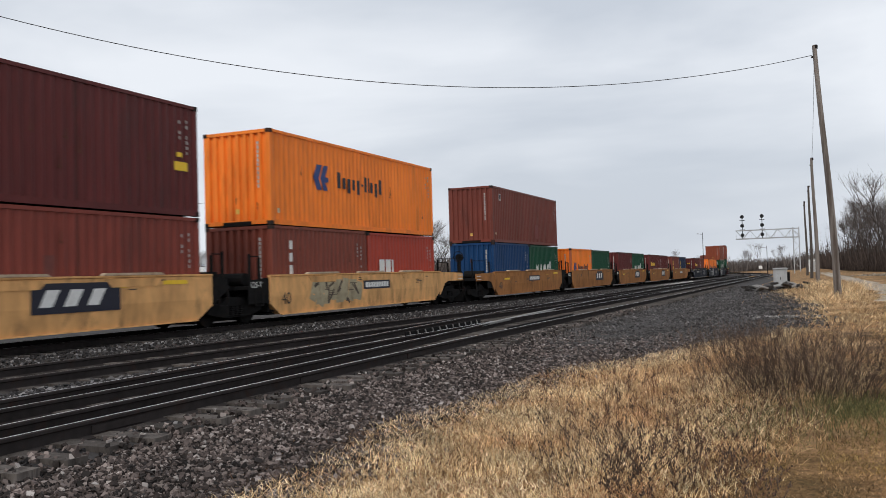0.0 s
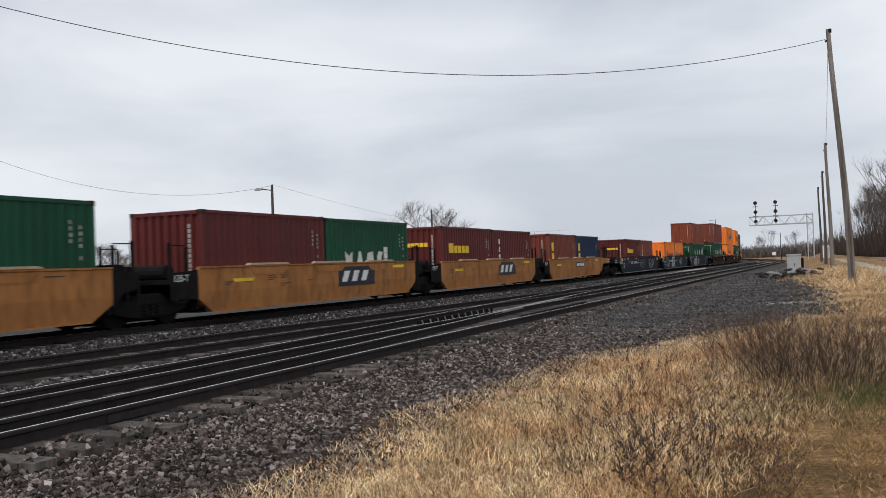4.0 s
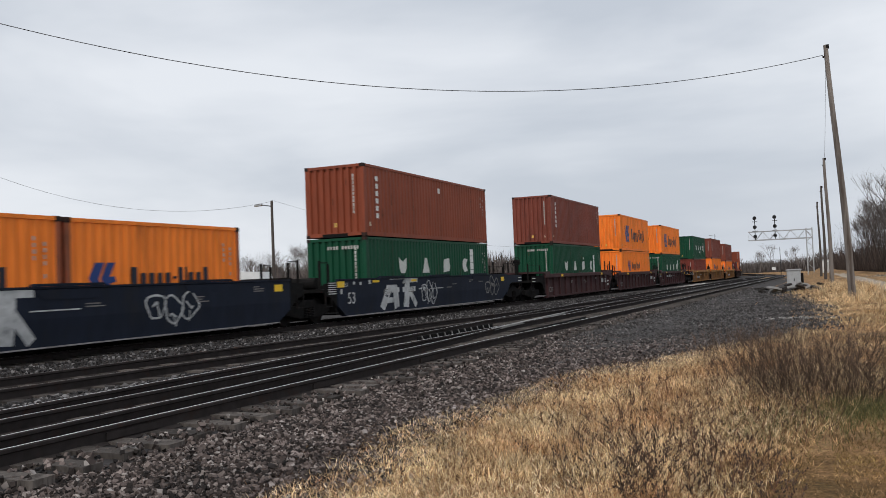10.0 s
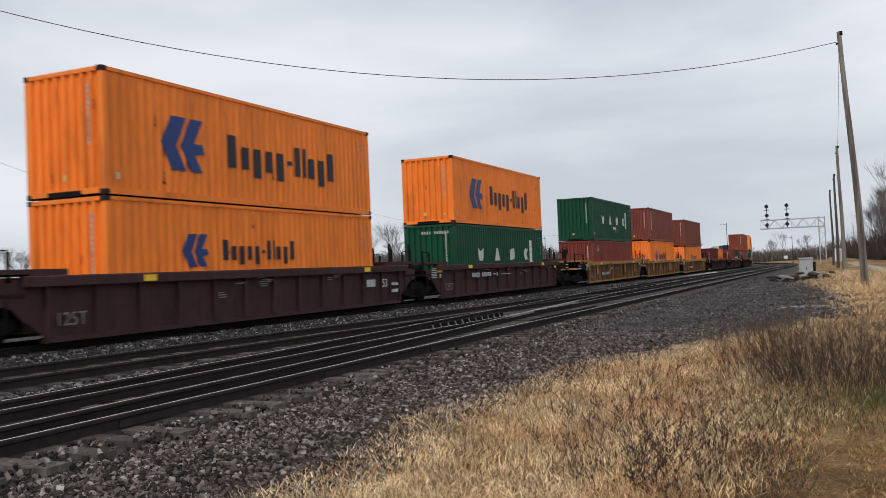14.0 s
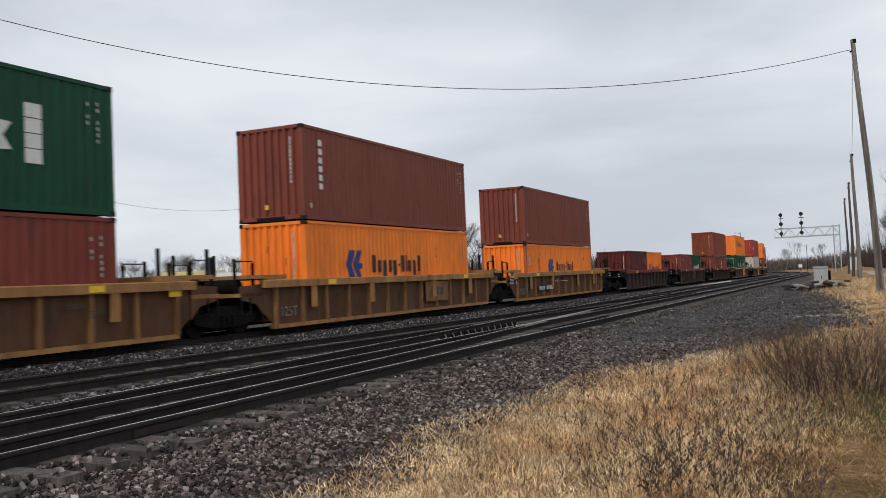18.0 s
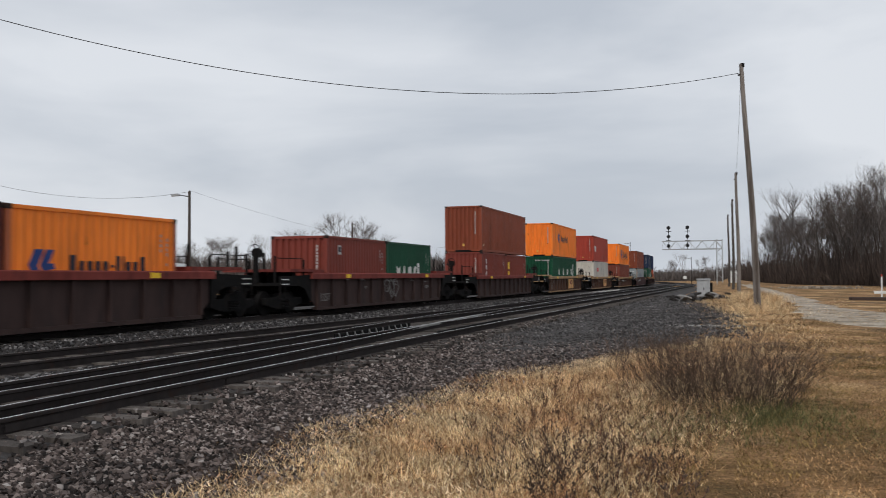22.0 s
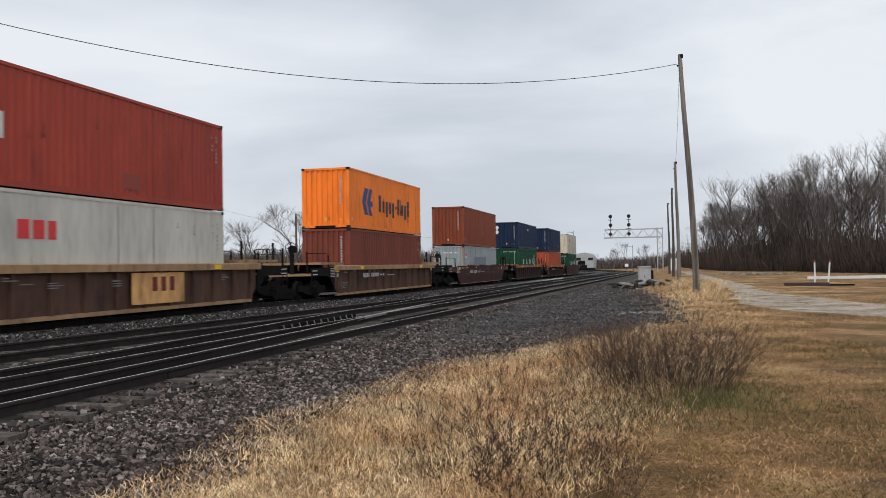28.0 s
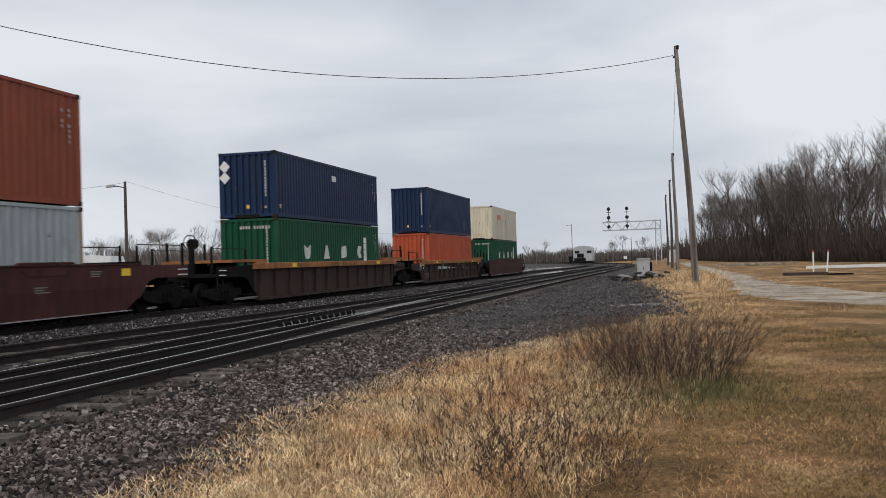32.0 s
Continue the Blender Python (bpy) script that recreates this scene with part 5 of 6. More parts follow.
def stone_spots():
    rng = random.Random(5)
    near, far, between = [], [], []
    for count, y0, y1, size in ((26000, 3.6, 11, 0.034), (21000, 11, 22, 0.037), (9500, 22, 45, 0.048), (3000, 45, 75, 0.06)):
        for _ in range(count):
            y = rng.uniform(y0, y1)
            x = rng.uniform(-5.95, ballast_edge(y) + 0.2 + abs(rng.gauss(0, 0.35)))
            if x < -5.45 and rng.random() < 0.6:
                continue
            s = size * rng.uniform(0.5, 1.25) * (1.5 if rng.random() < 0.03 else 1)
            (near if y + rng.uniform(-3, 3) < 19 else far).append((x, y, level(x, y) + (0.012 if x > -5.6 else -0.035) + s * 0.18, s))
    for _ in range(9000):
        y = 5 + 45 * rng.random() ** 1.4
        lo, hi = middle_line(y) + 1.25, turnout_line(y) - 1.1
        if hi - lo > 0.1:
            x = rng.uniform(lo, hi)
            s = 0.065 * rng.uniform(0.5, 1.2)
            between.append((x, y, level(x, y) + 0.02 + s * 0.2, s))
    for _ in range(9000):
        y = 7 + 60 * rng.random() ** 1.3
        x = rng.uniform(-14.7, max(-14.6, middle_line(y) - 1.25))
        s = 0.055 * rng.uniform(0.5, 1.2)
        between.append((x, y, level(x, y) + 0.02 + s * 0.2, s))
    for _ in range(1500):   # stones spilled over the tie ends
        y = 4.0 + 30 * rng.random() ** 1.3
        x = near_line(y) + rng.uniform(0.92, 1.45)
        s = 0.042 * rng.uniform(0.5, 1.2)
        near.append((x, y, -0.135 + grade(y) + s * 0.2 - 0.06 * rng.random(), s))
    for _ in range(2600):
        y = rng.uniform(5, 30)
        x = -6.97 + rng.choice((-1, 1)) * rng.uniform(0.85, 1.25)
        s = 0.05 * rng.uniform(0.5, 1.1)
        between.append((x, y, -0.19 + grade(y) + s * 0.2, s))
    return near, far, between


near_stones, far_stones, between_stones = stone_spots()
scatter_stones("ballast_stones", near_stones, STONE, "loose grey crushed stones on the track shoulder")
scatter_stones("ballast_stones", far_stones, STONE_FAR, "grey crushed stones of the shoulder farther along")
scatter_stones("ballast_stones", between_stones, STONE_DARK, "sooty crushed stones between the tracks")
pale = random.Random(8)
scatter_stones("pale_rubble", [(-0.78 + pale.gauss(0, 0.45), 28.1 + pale.gauss(0, 0.35), -0.345, pale.uniform(0.02, 0.075)) for _ in range(110)],
               island("pale_stone", (0.16, 0.155, 0.145), (0.42, 0.41, 0.39)), "patch of pale broken stone")

# ---------------------------------------------------------------- grass and weeds
STRAW = island("straw_grass", (0.055, 0.028, 0.014), (1.0, 0.83, 0.53), 0.75, (0.22, (0.20, 0.108, 0.052), 0.40, (0.58, 0.38, 0.185), 0.62, (1.0, 0.77, 0.45)), (0.74, 0.61, 0.53), 0.5, 2.4)
LAWN = island("short_dead_grass", (0.085, 0.055, 0.024), (0.78, 0.505, 0.26), 0.9, (0.3, (0.184, 0.112, 0.049), 0.72, (0.375, 0.215, 0.096)), (0.64, 0.70, 0.50), 0.6, 1.3)
GREEN = island("green_grass", (0.05, 0.056, 0.02), (0.33, 0.27, 0.12), 0.85, (0.65, (0.12, 0.122, 0.046)))
WEED = island("brown_weed_stalks", (0.04, 0.028, 0.022), (0.20, 0.135, 0.097), 0.9, (0.6, (0.085, 0.056, 0.041)))
REDWEED = island("russet_weed_stalks", (0.06, 0.025, 0.015), (0.34, 0.19, 0.11), 0.9, (0.55, (0.16, 0.075, 0.042)))
HEADS = island("feathery_grass_heads", (0.30, 0.16, 0.09), (1.0, 0.82, 0.56), 0.85, (0.5, (0.74, 0.50, 0.30)), (0.7, 0.55, 0.47), 0.35, 2.4)
LITTER = island("dark_dead_litter", (0.012, 0.008, 0.006), (0.15, 0.085, 0.05), 0.95, (0.7, (0.05, 0.028, 0.018)))


def tall_limit(y):
    return -0.9 + 0.2 * max(0.0, y - 5.5) if y < 15 else 1.0 - 0.12 * (y - 15)


def blades(name, spots, material, label, seed, segs=3):
    """Bent, tapering blades joined into one mesh; spots are (x, y, z, height, width, lean)."""
    rng = np.random.default_rng(seed)
    s = np.array(spots)
    n = len(s)
    turn = rng.uniform(0, 2 * math.pi, n)
    face = rng.uniform(0, 2 * math.pi, n)
    d = np.stack([np.cos(turn), np.sin(turn)], 1)
    u = np.stack([np.cos(face), np.sin(face)], 1)
    curl = rng.normal(0, 0.30, n)
    verts = np.zeros((n, 2 * segs + 1, 3))
    for k in range(segs + 1):
        f = k / segs
        off = d * (s[:, 5] * s[:, 3] * f ** 1.8)[:, None]
        z = s[:, 2] + s[:, 3] * f * (1 - 0.35 * s[:, 5] * f)
        w = (s[:, 4] * (1 - 0.75 * f))[:, None] * u
        c = s[:, :2] + off + np.stack([-d[:, 1], d[:, 0]], 1) * (curl * s[:, 3] * math.sin(f * 2.6))[:, None]
        if k < segs:
            verts[:, 2 * k, :2], verts[:, 2 * k + 1, :2] = c - w, c + w
            verts[:, 2 * k, 2] = verts[:, 2 * k + 1, 2] = z
        else:
            verts[:, 2 * segs, :2], verts[:, 2 * segs, 2] = c, z
    faces = []
    one = [(2 * k, 2 * k + 1, 2 * k + 3, 2 * k + 2) for k in range(segs - 1)] + [(2 * segs - 2, 2 * segs - 1, 2 * segs)]
    for i in range(n):
        b = i * (2 * segs + 1)
        faces += [tuple(b + q for q in fc) for fc in one]
    me = bpy.data.meshes.new(name)
    me.from_pydata(verts.reshape(-1, 3).tolist(), [], faces)
    me.update()
    return tagged(link(name, me, material), label, "grass", kind="stuff")


def grass_spots():
    rng = random.Random(11)
    tall, short, green, litter, heads = [], [], [], [], []
    tufts = [(rng.uniform(-4.6, 1.5), 3.4 + 17 * rng.random() ** 1.25, rng.uniform(0.7, 1.3)) for _ in range(4600)]
    for tx, ty, k in tufts:
        k *= 1.0 + 0.55 * noise.noise(Vector((tx * 0.9, ty * 0.9, 4)))
        lo, hi = ballast_edge(ty) + 0.15, tall_limit(ty)
        if not lo + rng.gauss(-0.2, 0.3) < tx < hi + rng.gauss(0, 0.15):
            continue
        for _ in range(30):
            x, y = tx + rng.gauss(0, 0.11), ty + rng.gauss(0, 0.11)
            h = k * rng.uniform(0.06, 0.22) * min(1, 0.4 + (x - lo) * 0.5) * min(1, 0.45 + max(0.0, hi + 0.2 - x) * 0.6)
            tall.append((x, y, level(x, y) - 0.01, h, rng.uniform(0.0018, 0.0042), rng.uniform(0.15, 1.25)))
    for _ in range(26000):
        y = 3.4 + 19 * rng.random() ** 1.3
        lo, hi = ballast_edge(y) + 0.1, tall_limit(y) + 0.25
        x = rng.uniform(lo, hi)
        tall.append((x, y, level(x, y) - 0.01, rng.uniform(0.05, 0.2), rng.uniform(0.002, 0.0045), rng.uniform(0.2, 1.5)))
    for _ in range(15000):
        y = rng.uniform(20, 75)
        x = rng.uniform(ballast_edge(y), 2.6 - 0.01 * y) if rng.random() < 0.6 or y < 36 else 1.0 + rng.gauss(0, 1.1)
        h = rng.uniform(0.05, 0.12) * (1 if y < 36 else 1.7) + (0.35 * rng.random() if abs(x - 1.2) < 1.2 and y > 36 else 0)
        tall.append((x, y, level(x, y), h, rng.uniform(0.003, 0.007), rng.uniform(0.3, 1.2)))
    for _ in range(130000):
        y = 4.0 + 13 * rng.random() ** 1.25
        x = rng.uniform(tall_limit(y) - 0.5, 0.8 * y)
        short.append((x, y, level(x, y), rng.uniform(0.025, 0.06), rng.uniform(0.002, 0.004), rng.uniform(0.5, 1.6)))
    for _ in range(42000):   # thinner, farther lawn
        y = 16 + 24 * rng.random() ** 1.2
        x = rng.uniform(1.2, 0.42 * y + 2)
        if noise.noise(Vector((x * 0.35, y * 0.28, 5))) > -0.22:
            short.append((x, y, level(x, y), rng.uniform(0.03, 0.075), rng.uniform(0.004, 0.008), rng.uniform(0.5, 1.6)))
    for _ in range(3800):
        x, y = 0.15 + rng.gauss(0, 0.55), 10.3 + rng.gauss(0, 0.7)
        green.append((x, y, level(x, y), rng.uniform(0.05, 0.2), rng.uniform(0.002, 0.004), rng.uniform(0.2, 1.0)))
    for _ in range(26000):   # green patches here and there in the lawn
        y = 4.3 + 14 * rng.random() ** 1.2
        x = rng.uniform(0.3, 0.6 * y + 1.0)
        if noise.noise(Vector((x * 0.75, y * 0.5, 2))) + 0.5 * noise.noise(Vector((x * 2.6, y * 2.0, 7))) > 0.08:
            green.append((x, y, level(x, y), rng.uniform(0.03, 0.06), rng.uniform(0.002, 0.004), rng.uniform(0.4, 1.4)))
    for _ in range(3000):
        x, y = -0.75 + rng.gauss(0, 0.35), 9.9 + rng.gauss(0, 0.8)
        green.append((x, y, level(x, y), rng.uniform(0.05, 0.14), rng.uniform(0.002, 0.004), rng.uniform(0.2, 0.9)))
    for _ in range(7000):
        y = rng.uniform(22, 60)
        x = rng.uniform(1.2, 10) if y < 36 else rng.uniform(1.0, 7)
        if noise.noise(Vector((x * 0.5, y * 0.35, 9))) > 0.05:
            tall.append((x, y, level(x, y) + 0.01, rng.uniform(0.03, 0.09), rng.uniform(0.003, 0.006), rng.uniform(0.6, 1.6)))
    for _ in range(2600):
        x, y = 1.5 + rng.gauss(0, 0.8), 57.5 + rng.gauss(0, 4)
        tall.append((x, y, level(x, y), rng.uniform(0.2, 0.7), rng.uniform(0.005, 0.01), rng.uniform(0.2, 0.8)))
    for _ in range(9000):   # dark litter where the grass meets the stones
        y = 4.0 + 16 * rng.random() ** 1.2
        x = ballast_edge(y) + rng.gauss(0.05, 0.22)
        litter.append((x, y, level(x, y) + 0.015, rng.uniform(0.03, 0.09), rng.uniform(0.002, 0.006), rng.uniform(1.0, 2.4)))
    for _ in range(1500):
        x, y = -3.85 + rng.gauss(0, 0.22), 7.5 + rng.gauss(0, 0.4)
        litter.append((x, y, level(x, y) + 0.01, rng.uniform(0.04, 0.11), rng.uniform(0.002, 0.006), rng.uniform(0.6, 2.0)))
    for _ in range(10000):   # pale seed heads on the standing grass
        y = 3.6 + 13 * rng.random() ** 1.2
        lo, hi = ballast_edge(y) + 0.15, tall_limit(y) - 0.1
        if hi <= lo:
            continue
        x = rng.uniform(lo, hi)
        k = 1.0 + 0.55 * noise.noise(Vector((x * 0.9, y * 0.9, 4)))
        heads.append((x, y, level(x, y) + k * rng.uniform(0.05, 0.17) * min(1, 0.4 + (x - lo) * 0.6), rng.uniform(0.03, 0.065), rng.uniform(0.0035, 0.007), rng.uniform(0.5, 2.0)))
    return tall, short, green, litter, heads


tall_g, short_g, green_g, litter_g, heads_g = grass_spots()
blades("tall_dry_grass", tall_g, STRAW, "thick tall straw-coloured dead grass by the ballast", 1)
blades("mown_dead_grass", short_g, LAWN, "short mown brownish dead lawn", 2, 2)
blades("grass_heads", heads_g, HEADS, "pale feathery heads of the dead grass", 5, 2)
blades("dead_litter", litter_g, LITTER, "dark brown dead litter along the edge of the stones", 4, 2)
blades("green_grass", green_g, GREEN, "green grass showing through the dead lawn", 3, 2)


def weed_bush(name, x, y, count, spread, high, lean, seed, label, twigs=4, seeds=0, material=None):
    """Thin branching stalks that fan out from one patch."""
    rng = random.Random(seed)
    stems, shoots, pods = Shape(), Shape(), Shape()
    for _ in range(count):
        a, r = rng.uniform(0, 2 * math.pi), spread * math.sqrt(rng.random())
        p = Vector((x + r * math.cos(a), y + r * math.sin(a), 0))
        p.z = level(p.x, p.y) - 0.02
        hgt = high * rng.uniform(0.55, 1.0)
        d = Vector((math.cos(a) * lean * rng.uniform(0, 1) + rng.gauss(0, 0.10), math.sin(a) * lean * rng.uniform(0, 1) + rng.gauss(0, 0.10), 1)).normalized()
        q = p
        for k in range(4):
            d = (d + Vector((rng.gauss(0, 0.13), rng.gauss(0, 0.13), 0))).normalized()
            e = q + d * hgt / 4
            stems.tube(q, e, 0.0027 - 0.00055 * k, 0.0023 - 0.00055 * k, 3, False)
            if k:
                for _ in range(twigs // 2 if k < 3 else twigs):
                    t = q.lerp(e, rng.random())
                    f = t + (d * 0.8 + Vector((rng.gauss(0, 0.6), rng.gauss(0, 0.6), 0.3))).normalized() * hgt * rng.uniform(0.08, 0.26)
                    shoots.tube(t, f, 0.0014, 0.0008, 3, False)
                    if seeds and rng.random() < seeds:
                        for u in (0.4, 0.7, 1.0):
                            c = t.lerp(f, u)
                            pods.box(c.x - 0.004, c.x + 0.004, c.y - 0.004, c.y + 0.004, c.z - 0.006, c.z + 0.006)
            q = e
    ob = base(name, label, "bush", "weeds on the bank")
    ob.location = (0, 0, 0)
    tagged(part("stem_mass", stems, material or WEED, ob), kind="stuff")
    tagged(part("twig_mass", shoots, material or WEED, ob), kind="stuff")
    if pods.v:
        tagged(part("seed_spray", pods, WEED, ob, "small dark seed heads"), kind="stuff")
    return ob


weed_bush("weed_bush", -0.1, 10.9, 210, 0.72, 0.98, 0.8, 1, "bare dark brown thicket of thin stalks, waist high", 10)
weed_bush("weed_bush", -0.75, 11.7, 120, 0.75, 0.9, 0.5, 2, "bare brown weed stalks at the gravel's edge", 8)
weed_bush("weed_bush", 0.3, 11.3, 110, 0.45, 0.8, 0.7, 3, "bare dark brown weed stalks in the lawn", 8)
weed_bush("weed_bush", -1.55, 6.3, 46, 0.4, 0.62, 1.0, 4, "dry dark weed with seed heads leaning over", 4, 0.45)
weed_bush("weed_bush", -1.25, 7.6, 42, 0.5, 0.55, 0.9, 5, "dry reddish weed stalks with seed heads", 4, 0.35, REDWEED)
weed_bush("weed_bush", -2.1, 8.8, 40, 0.7, 0.48, 0.9, 6, "dry reddish weed stalks among dead grass", 4, 0.25, REDWEED)
weed_bush("weed_bush", -1.6, 10.4, 62, 0.9, 0.55, 0.7, 7, "dry russet weed stalks among dead grass", 5, 0.15, REDWEED)
weed_bush("weed_bush", -0.7, 9.0, 70, 0.75, 0.42, 0.8, 10, "low russet weed stalks in front of the thicket", 4, 0.25, REDWEED)
weed_bush("weed_bush", -0.95, 7.0, 90, 0.55, 0.36, 0.9, 11, "low russet weed stalks in the dead grass", 4, 0.35, REDWEED)
weed_bush("weed_bush", -0.75, 6.1, 60, 0.5, 0.34, 1.0, 13, "low dark russet weed stalks in the dead grass", 5, 0.4, REDWEED)
weed_bush("weed_bush", -2.6, 11.2, 36, 0.8, 0.42, 0.6, 12, "low russet weed stalks by the stones", 4, 0.2, REDWEED)
weed_bush("weed_bush", -0.9, 17.5, 120, 1.6, 0.55, 0.4, 8, "low bare brown weeds at the gravel's edge")
weed_bush("weed_bush", 0.2, 43.0, 60, 1.2, 0.9, 0.4, 9, "dry weeds around the foot of a pole")

# ---------------------------------------------------------------- poles and wires
POLEWOOD = surface("weathered_pole_wood", (0.215, 0.19, 0.172), 0.9, 0.0, 0.35, 14.0, (0.075, 0.058, 0.048), 0.6, 0.08, 0.5, 1.2)
POLEDARK = surface("dark_pole_wood", (0.085, 0.072, 0.065), 0.9, 0.0, 0.3, 14.0, (0.04, 0.035, 0.03), 0.3, 0.08, 0.4, 1.2)
WIREMAT = surface("dark_wire", (0.03, 0.03, 0.032), 0.6, 0.2, 0.1, bump=0)


def utility_pole(x, y, high, lean, material, label, r=0.15, knob=True):
    top = base("utility_pole", label, "pole", "utility poles", pose(x, y, level(x, y)))
    sh, steps, sides = Shape(), 9, 12
    for k in range(steps + 1):
        t = k / steps
        for i in range(sides):
            a = 2 * math.pi * i / sides
            q = r * (1 - 0.42 * t)
            sh.v.append((lean * t + 0.05 * math.sin(t * 5) + q * math.cos(a), q * math.sin(a), high * t - 0.2 * (1 - t)))
    for k in range(steps):
        for i in range(sides):
            a, b = k * sides + i, k * sides + (i + 1) % sides
            sh.f.append((a, b, b + sides, a + sides))
    sh.f.append(tuple(range(steps * sides, (steps + 1) * sides)))
    part("shaft", sh, material, top)
    if knob:
        part("insulator", Shape().tube((lean - 0.2, 0, high - 0.55), (lean - 0.02, 0, high - 0.5), 0.05, 0.035, 8), STEEL, top)
        part("top_band", Shape().tube((lean, 0, high - 0.16), (lean, 0, high + 0.012), r * 0.62, r * 0.62, 10), STEEL, top)
    return top


utility_pole(1.2, 44.5, 11.85, -0.52, POLEWOOD, "tall weathered grey wooden pole leaning slightly", 0.17)
utility_pole(0.57, 72.0, 9.6, -0.04, POLEWOOD, "weathered wooden pole standing in dead grass", 0.16)
utility_pole(0.22, 98.0, 9.6, 0.08, POLEDARK, "dark wooden pole in the row", 0.16)
utility_pole(-0.22, 122.0, 9.6, 0.0, POLEDARK, "dark wooden pole far along the row", 0.16)
utility_pole(-34.5, 16.1, 14.6, 0.0, POLEDARK, "dark wooden pole that holds the overhead wire", 0.16)


def wire(points, r, label):
    c = bpy.data.curves.new("overhead_wire", "CURVE")
    c.dimensions, c.bevel_depth, c.bevel_resolution = "3D", r, 1
    s = c.splines.new("POLY")
    s.points.add(len(points) - 1)
    for q, p in zip(s.points, points):
        q.co = (*p, 1)
    c.materials.append(WIREMAT)
    return tagged(new("overhead_wire", c), label, "wire")


def sagging(a, b, sag, n=40):
    a, b = Vector(a), Vector(b)
    return [tuple(a.lerp(b, i / n) - Vector((0, 0, 4 * sag * (i / n) * (1 - i / n)))) for i in range(n + 1)]


wire(sagging((0.5, 44.5, 11.05), (-34.5, 16.1, 14.1), 3.4), 0.015, "thin dark wire sagging across the tracks")
wire(sagging((0.6, 44.5, 10.9), (0.5, 72.0, 9.0), 0.5), 0.008, "thin dark wire along the row of poles")


def lamp_post(x, y, high, arm, label, wood=True):
    top = base("street_lamp", label, "lamp", "street lamps", pose(x, y, level(x, y)))
    part("post", Shape().tube((0, 0, -0.2), (0, 0, high), 0.14 if wood else 0.09, 0.10 if wood else 0.06, 8), POLEDARK if wood else STEEL, top)
    part("arm", Shape().tube((0, 0, high - 0.45), (arm * 0.8, arm * -0.15, high - 0.25), 0.04, 0.03, 6), STEEL, top)
    head = Shape()
    head.prism([(arm * 0.75, high - 0.32), (arm * 1.25, high - 0.36), (arm * 1.25, high - 0.24), (arm, high - 0.16), (arm * 0.75, high - 0.2)], -arm * 0.15 - 0.12, -arm * 0.15 + 0.12, "y")
    part("lamp_head", head, surface("grey_lamp_housing", (0.35, 0.36, 0.37), 0.5, 0.3), top)
    return top


lamp_post(-39.7, 57.6, 8.5, -1.4, "street lamp on a dark wooden post, unlit")
lamp_post(-24.5, 228.0, 11.0, -1.2, "distant street lamp, unlit", False)
lamp_post(-9.4, 228.0, 6.8, -1.3, "distant street lamp on a thin post, unlit", False)
lamp_post(-60.0, 190.0, 8.6, -1.3, "distant street lamp, unlit", False)
wire(sagging((-39.7, 57.6, 7.9), (-62, 36.5, 16.5), 3.8), 0.011, "slack service wire from the lamp post")
wire(sagging((-39.7, 57.6, 8.0), (-30, 110, 5), 1.5), 0.007, "slack service wire from the lamp post")
utility_pole(-50.5, 112.0, 9.6, 0.1, POLEDARK, "dark wooden pole beyond the train", 0.2, False)

# ---------------------------------------------------------------- signal gantry
GALV = surface("galvanised_steel", (0.42, 0.43, 0.44), 0.55, 0.4, 0.15, 6.0, (0.2, 0.19, 0.18), 0.2)
LENS = surface("dark_signal_lens", (0.02, 0.02, 0.022), 0.2, 0.0, 0.1)


def gantry():
    y0 = 206.0
    top = base("signal_gantry", "grey steel cantilever gantry over the tracks", "gantry", m=pose(0, y0, 0))
    for x in (-2.95, -1.75):
        for y in (-0.6, 0.6):
            part("mast_leg", Shape().box(x - 0.11, x + 0.11, y - 0.11, y + 0.11, -1.6, 9.25, 0.02), GALV, top)
    for k in range(7):
        z = 0.3 + k * 1.2
        for y in (-0.6, 0.6):
            a, b = ((-2.95, y, z), (-1.75, y, z + 1.2)) if k % 2 else ((-1.75, y, z), (-2.95, y, z + 1.2))
            part("mast_brace", Shape().tube(a, b, 0.045, sides=5), GALV, top)
    for y in (-0.6, 0.6):
        for z in (6.95, 8.85):
            part("chord", Shape().box(-14.9, -1.7, y - 0.09, y + 0.09, z, z + 0.2), GALV, top)
        for k in range(9):
            x = -14.8 + k * 1.45
            a, b = ((x, y, 7.1), (x + 1.45, y, 8.9)) if k % 2 else ((x, y, 8.9), (x + 1.45, y, 7.1))
            part("truss_brace", Shape().tube(a, b, 0.05, sides=5), GALV, top)
    for k in range(10):
        x = -14.85 + k * 1.45
        part("cross_bar", Shape().box(x - 0.05, x + 0.05, -0.6, 0.6, 6.98, 7.08), GALV, top)
    part("walkway", Shape().box(-14.9, -3.0, -0.5, 0.5, 7.16, 7.2), GALV, top)
    for k in range(8):
        part("hand_rail_post", Shape().tube((-14.8 + k * 1.6, -0.62, 7.1), (-14.8 + k * 1.6, -0.62, 8.2), 0.03, sides=5), GALV, top)
    return top


gantry()


TARGET = surface("weathered_black_plate", (0.035, 0.035, 0.038), 0.7, 0.0, 0.3, 5.0, (0.08, 0.08, 0.08), 0.3)


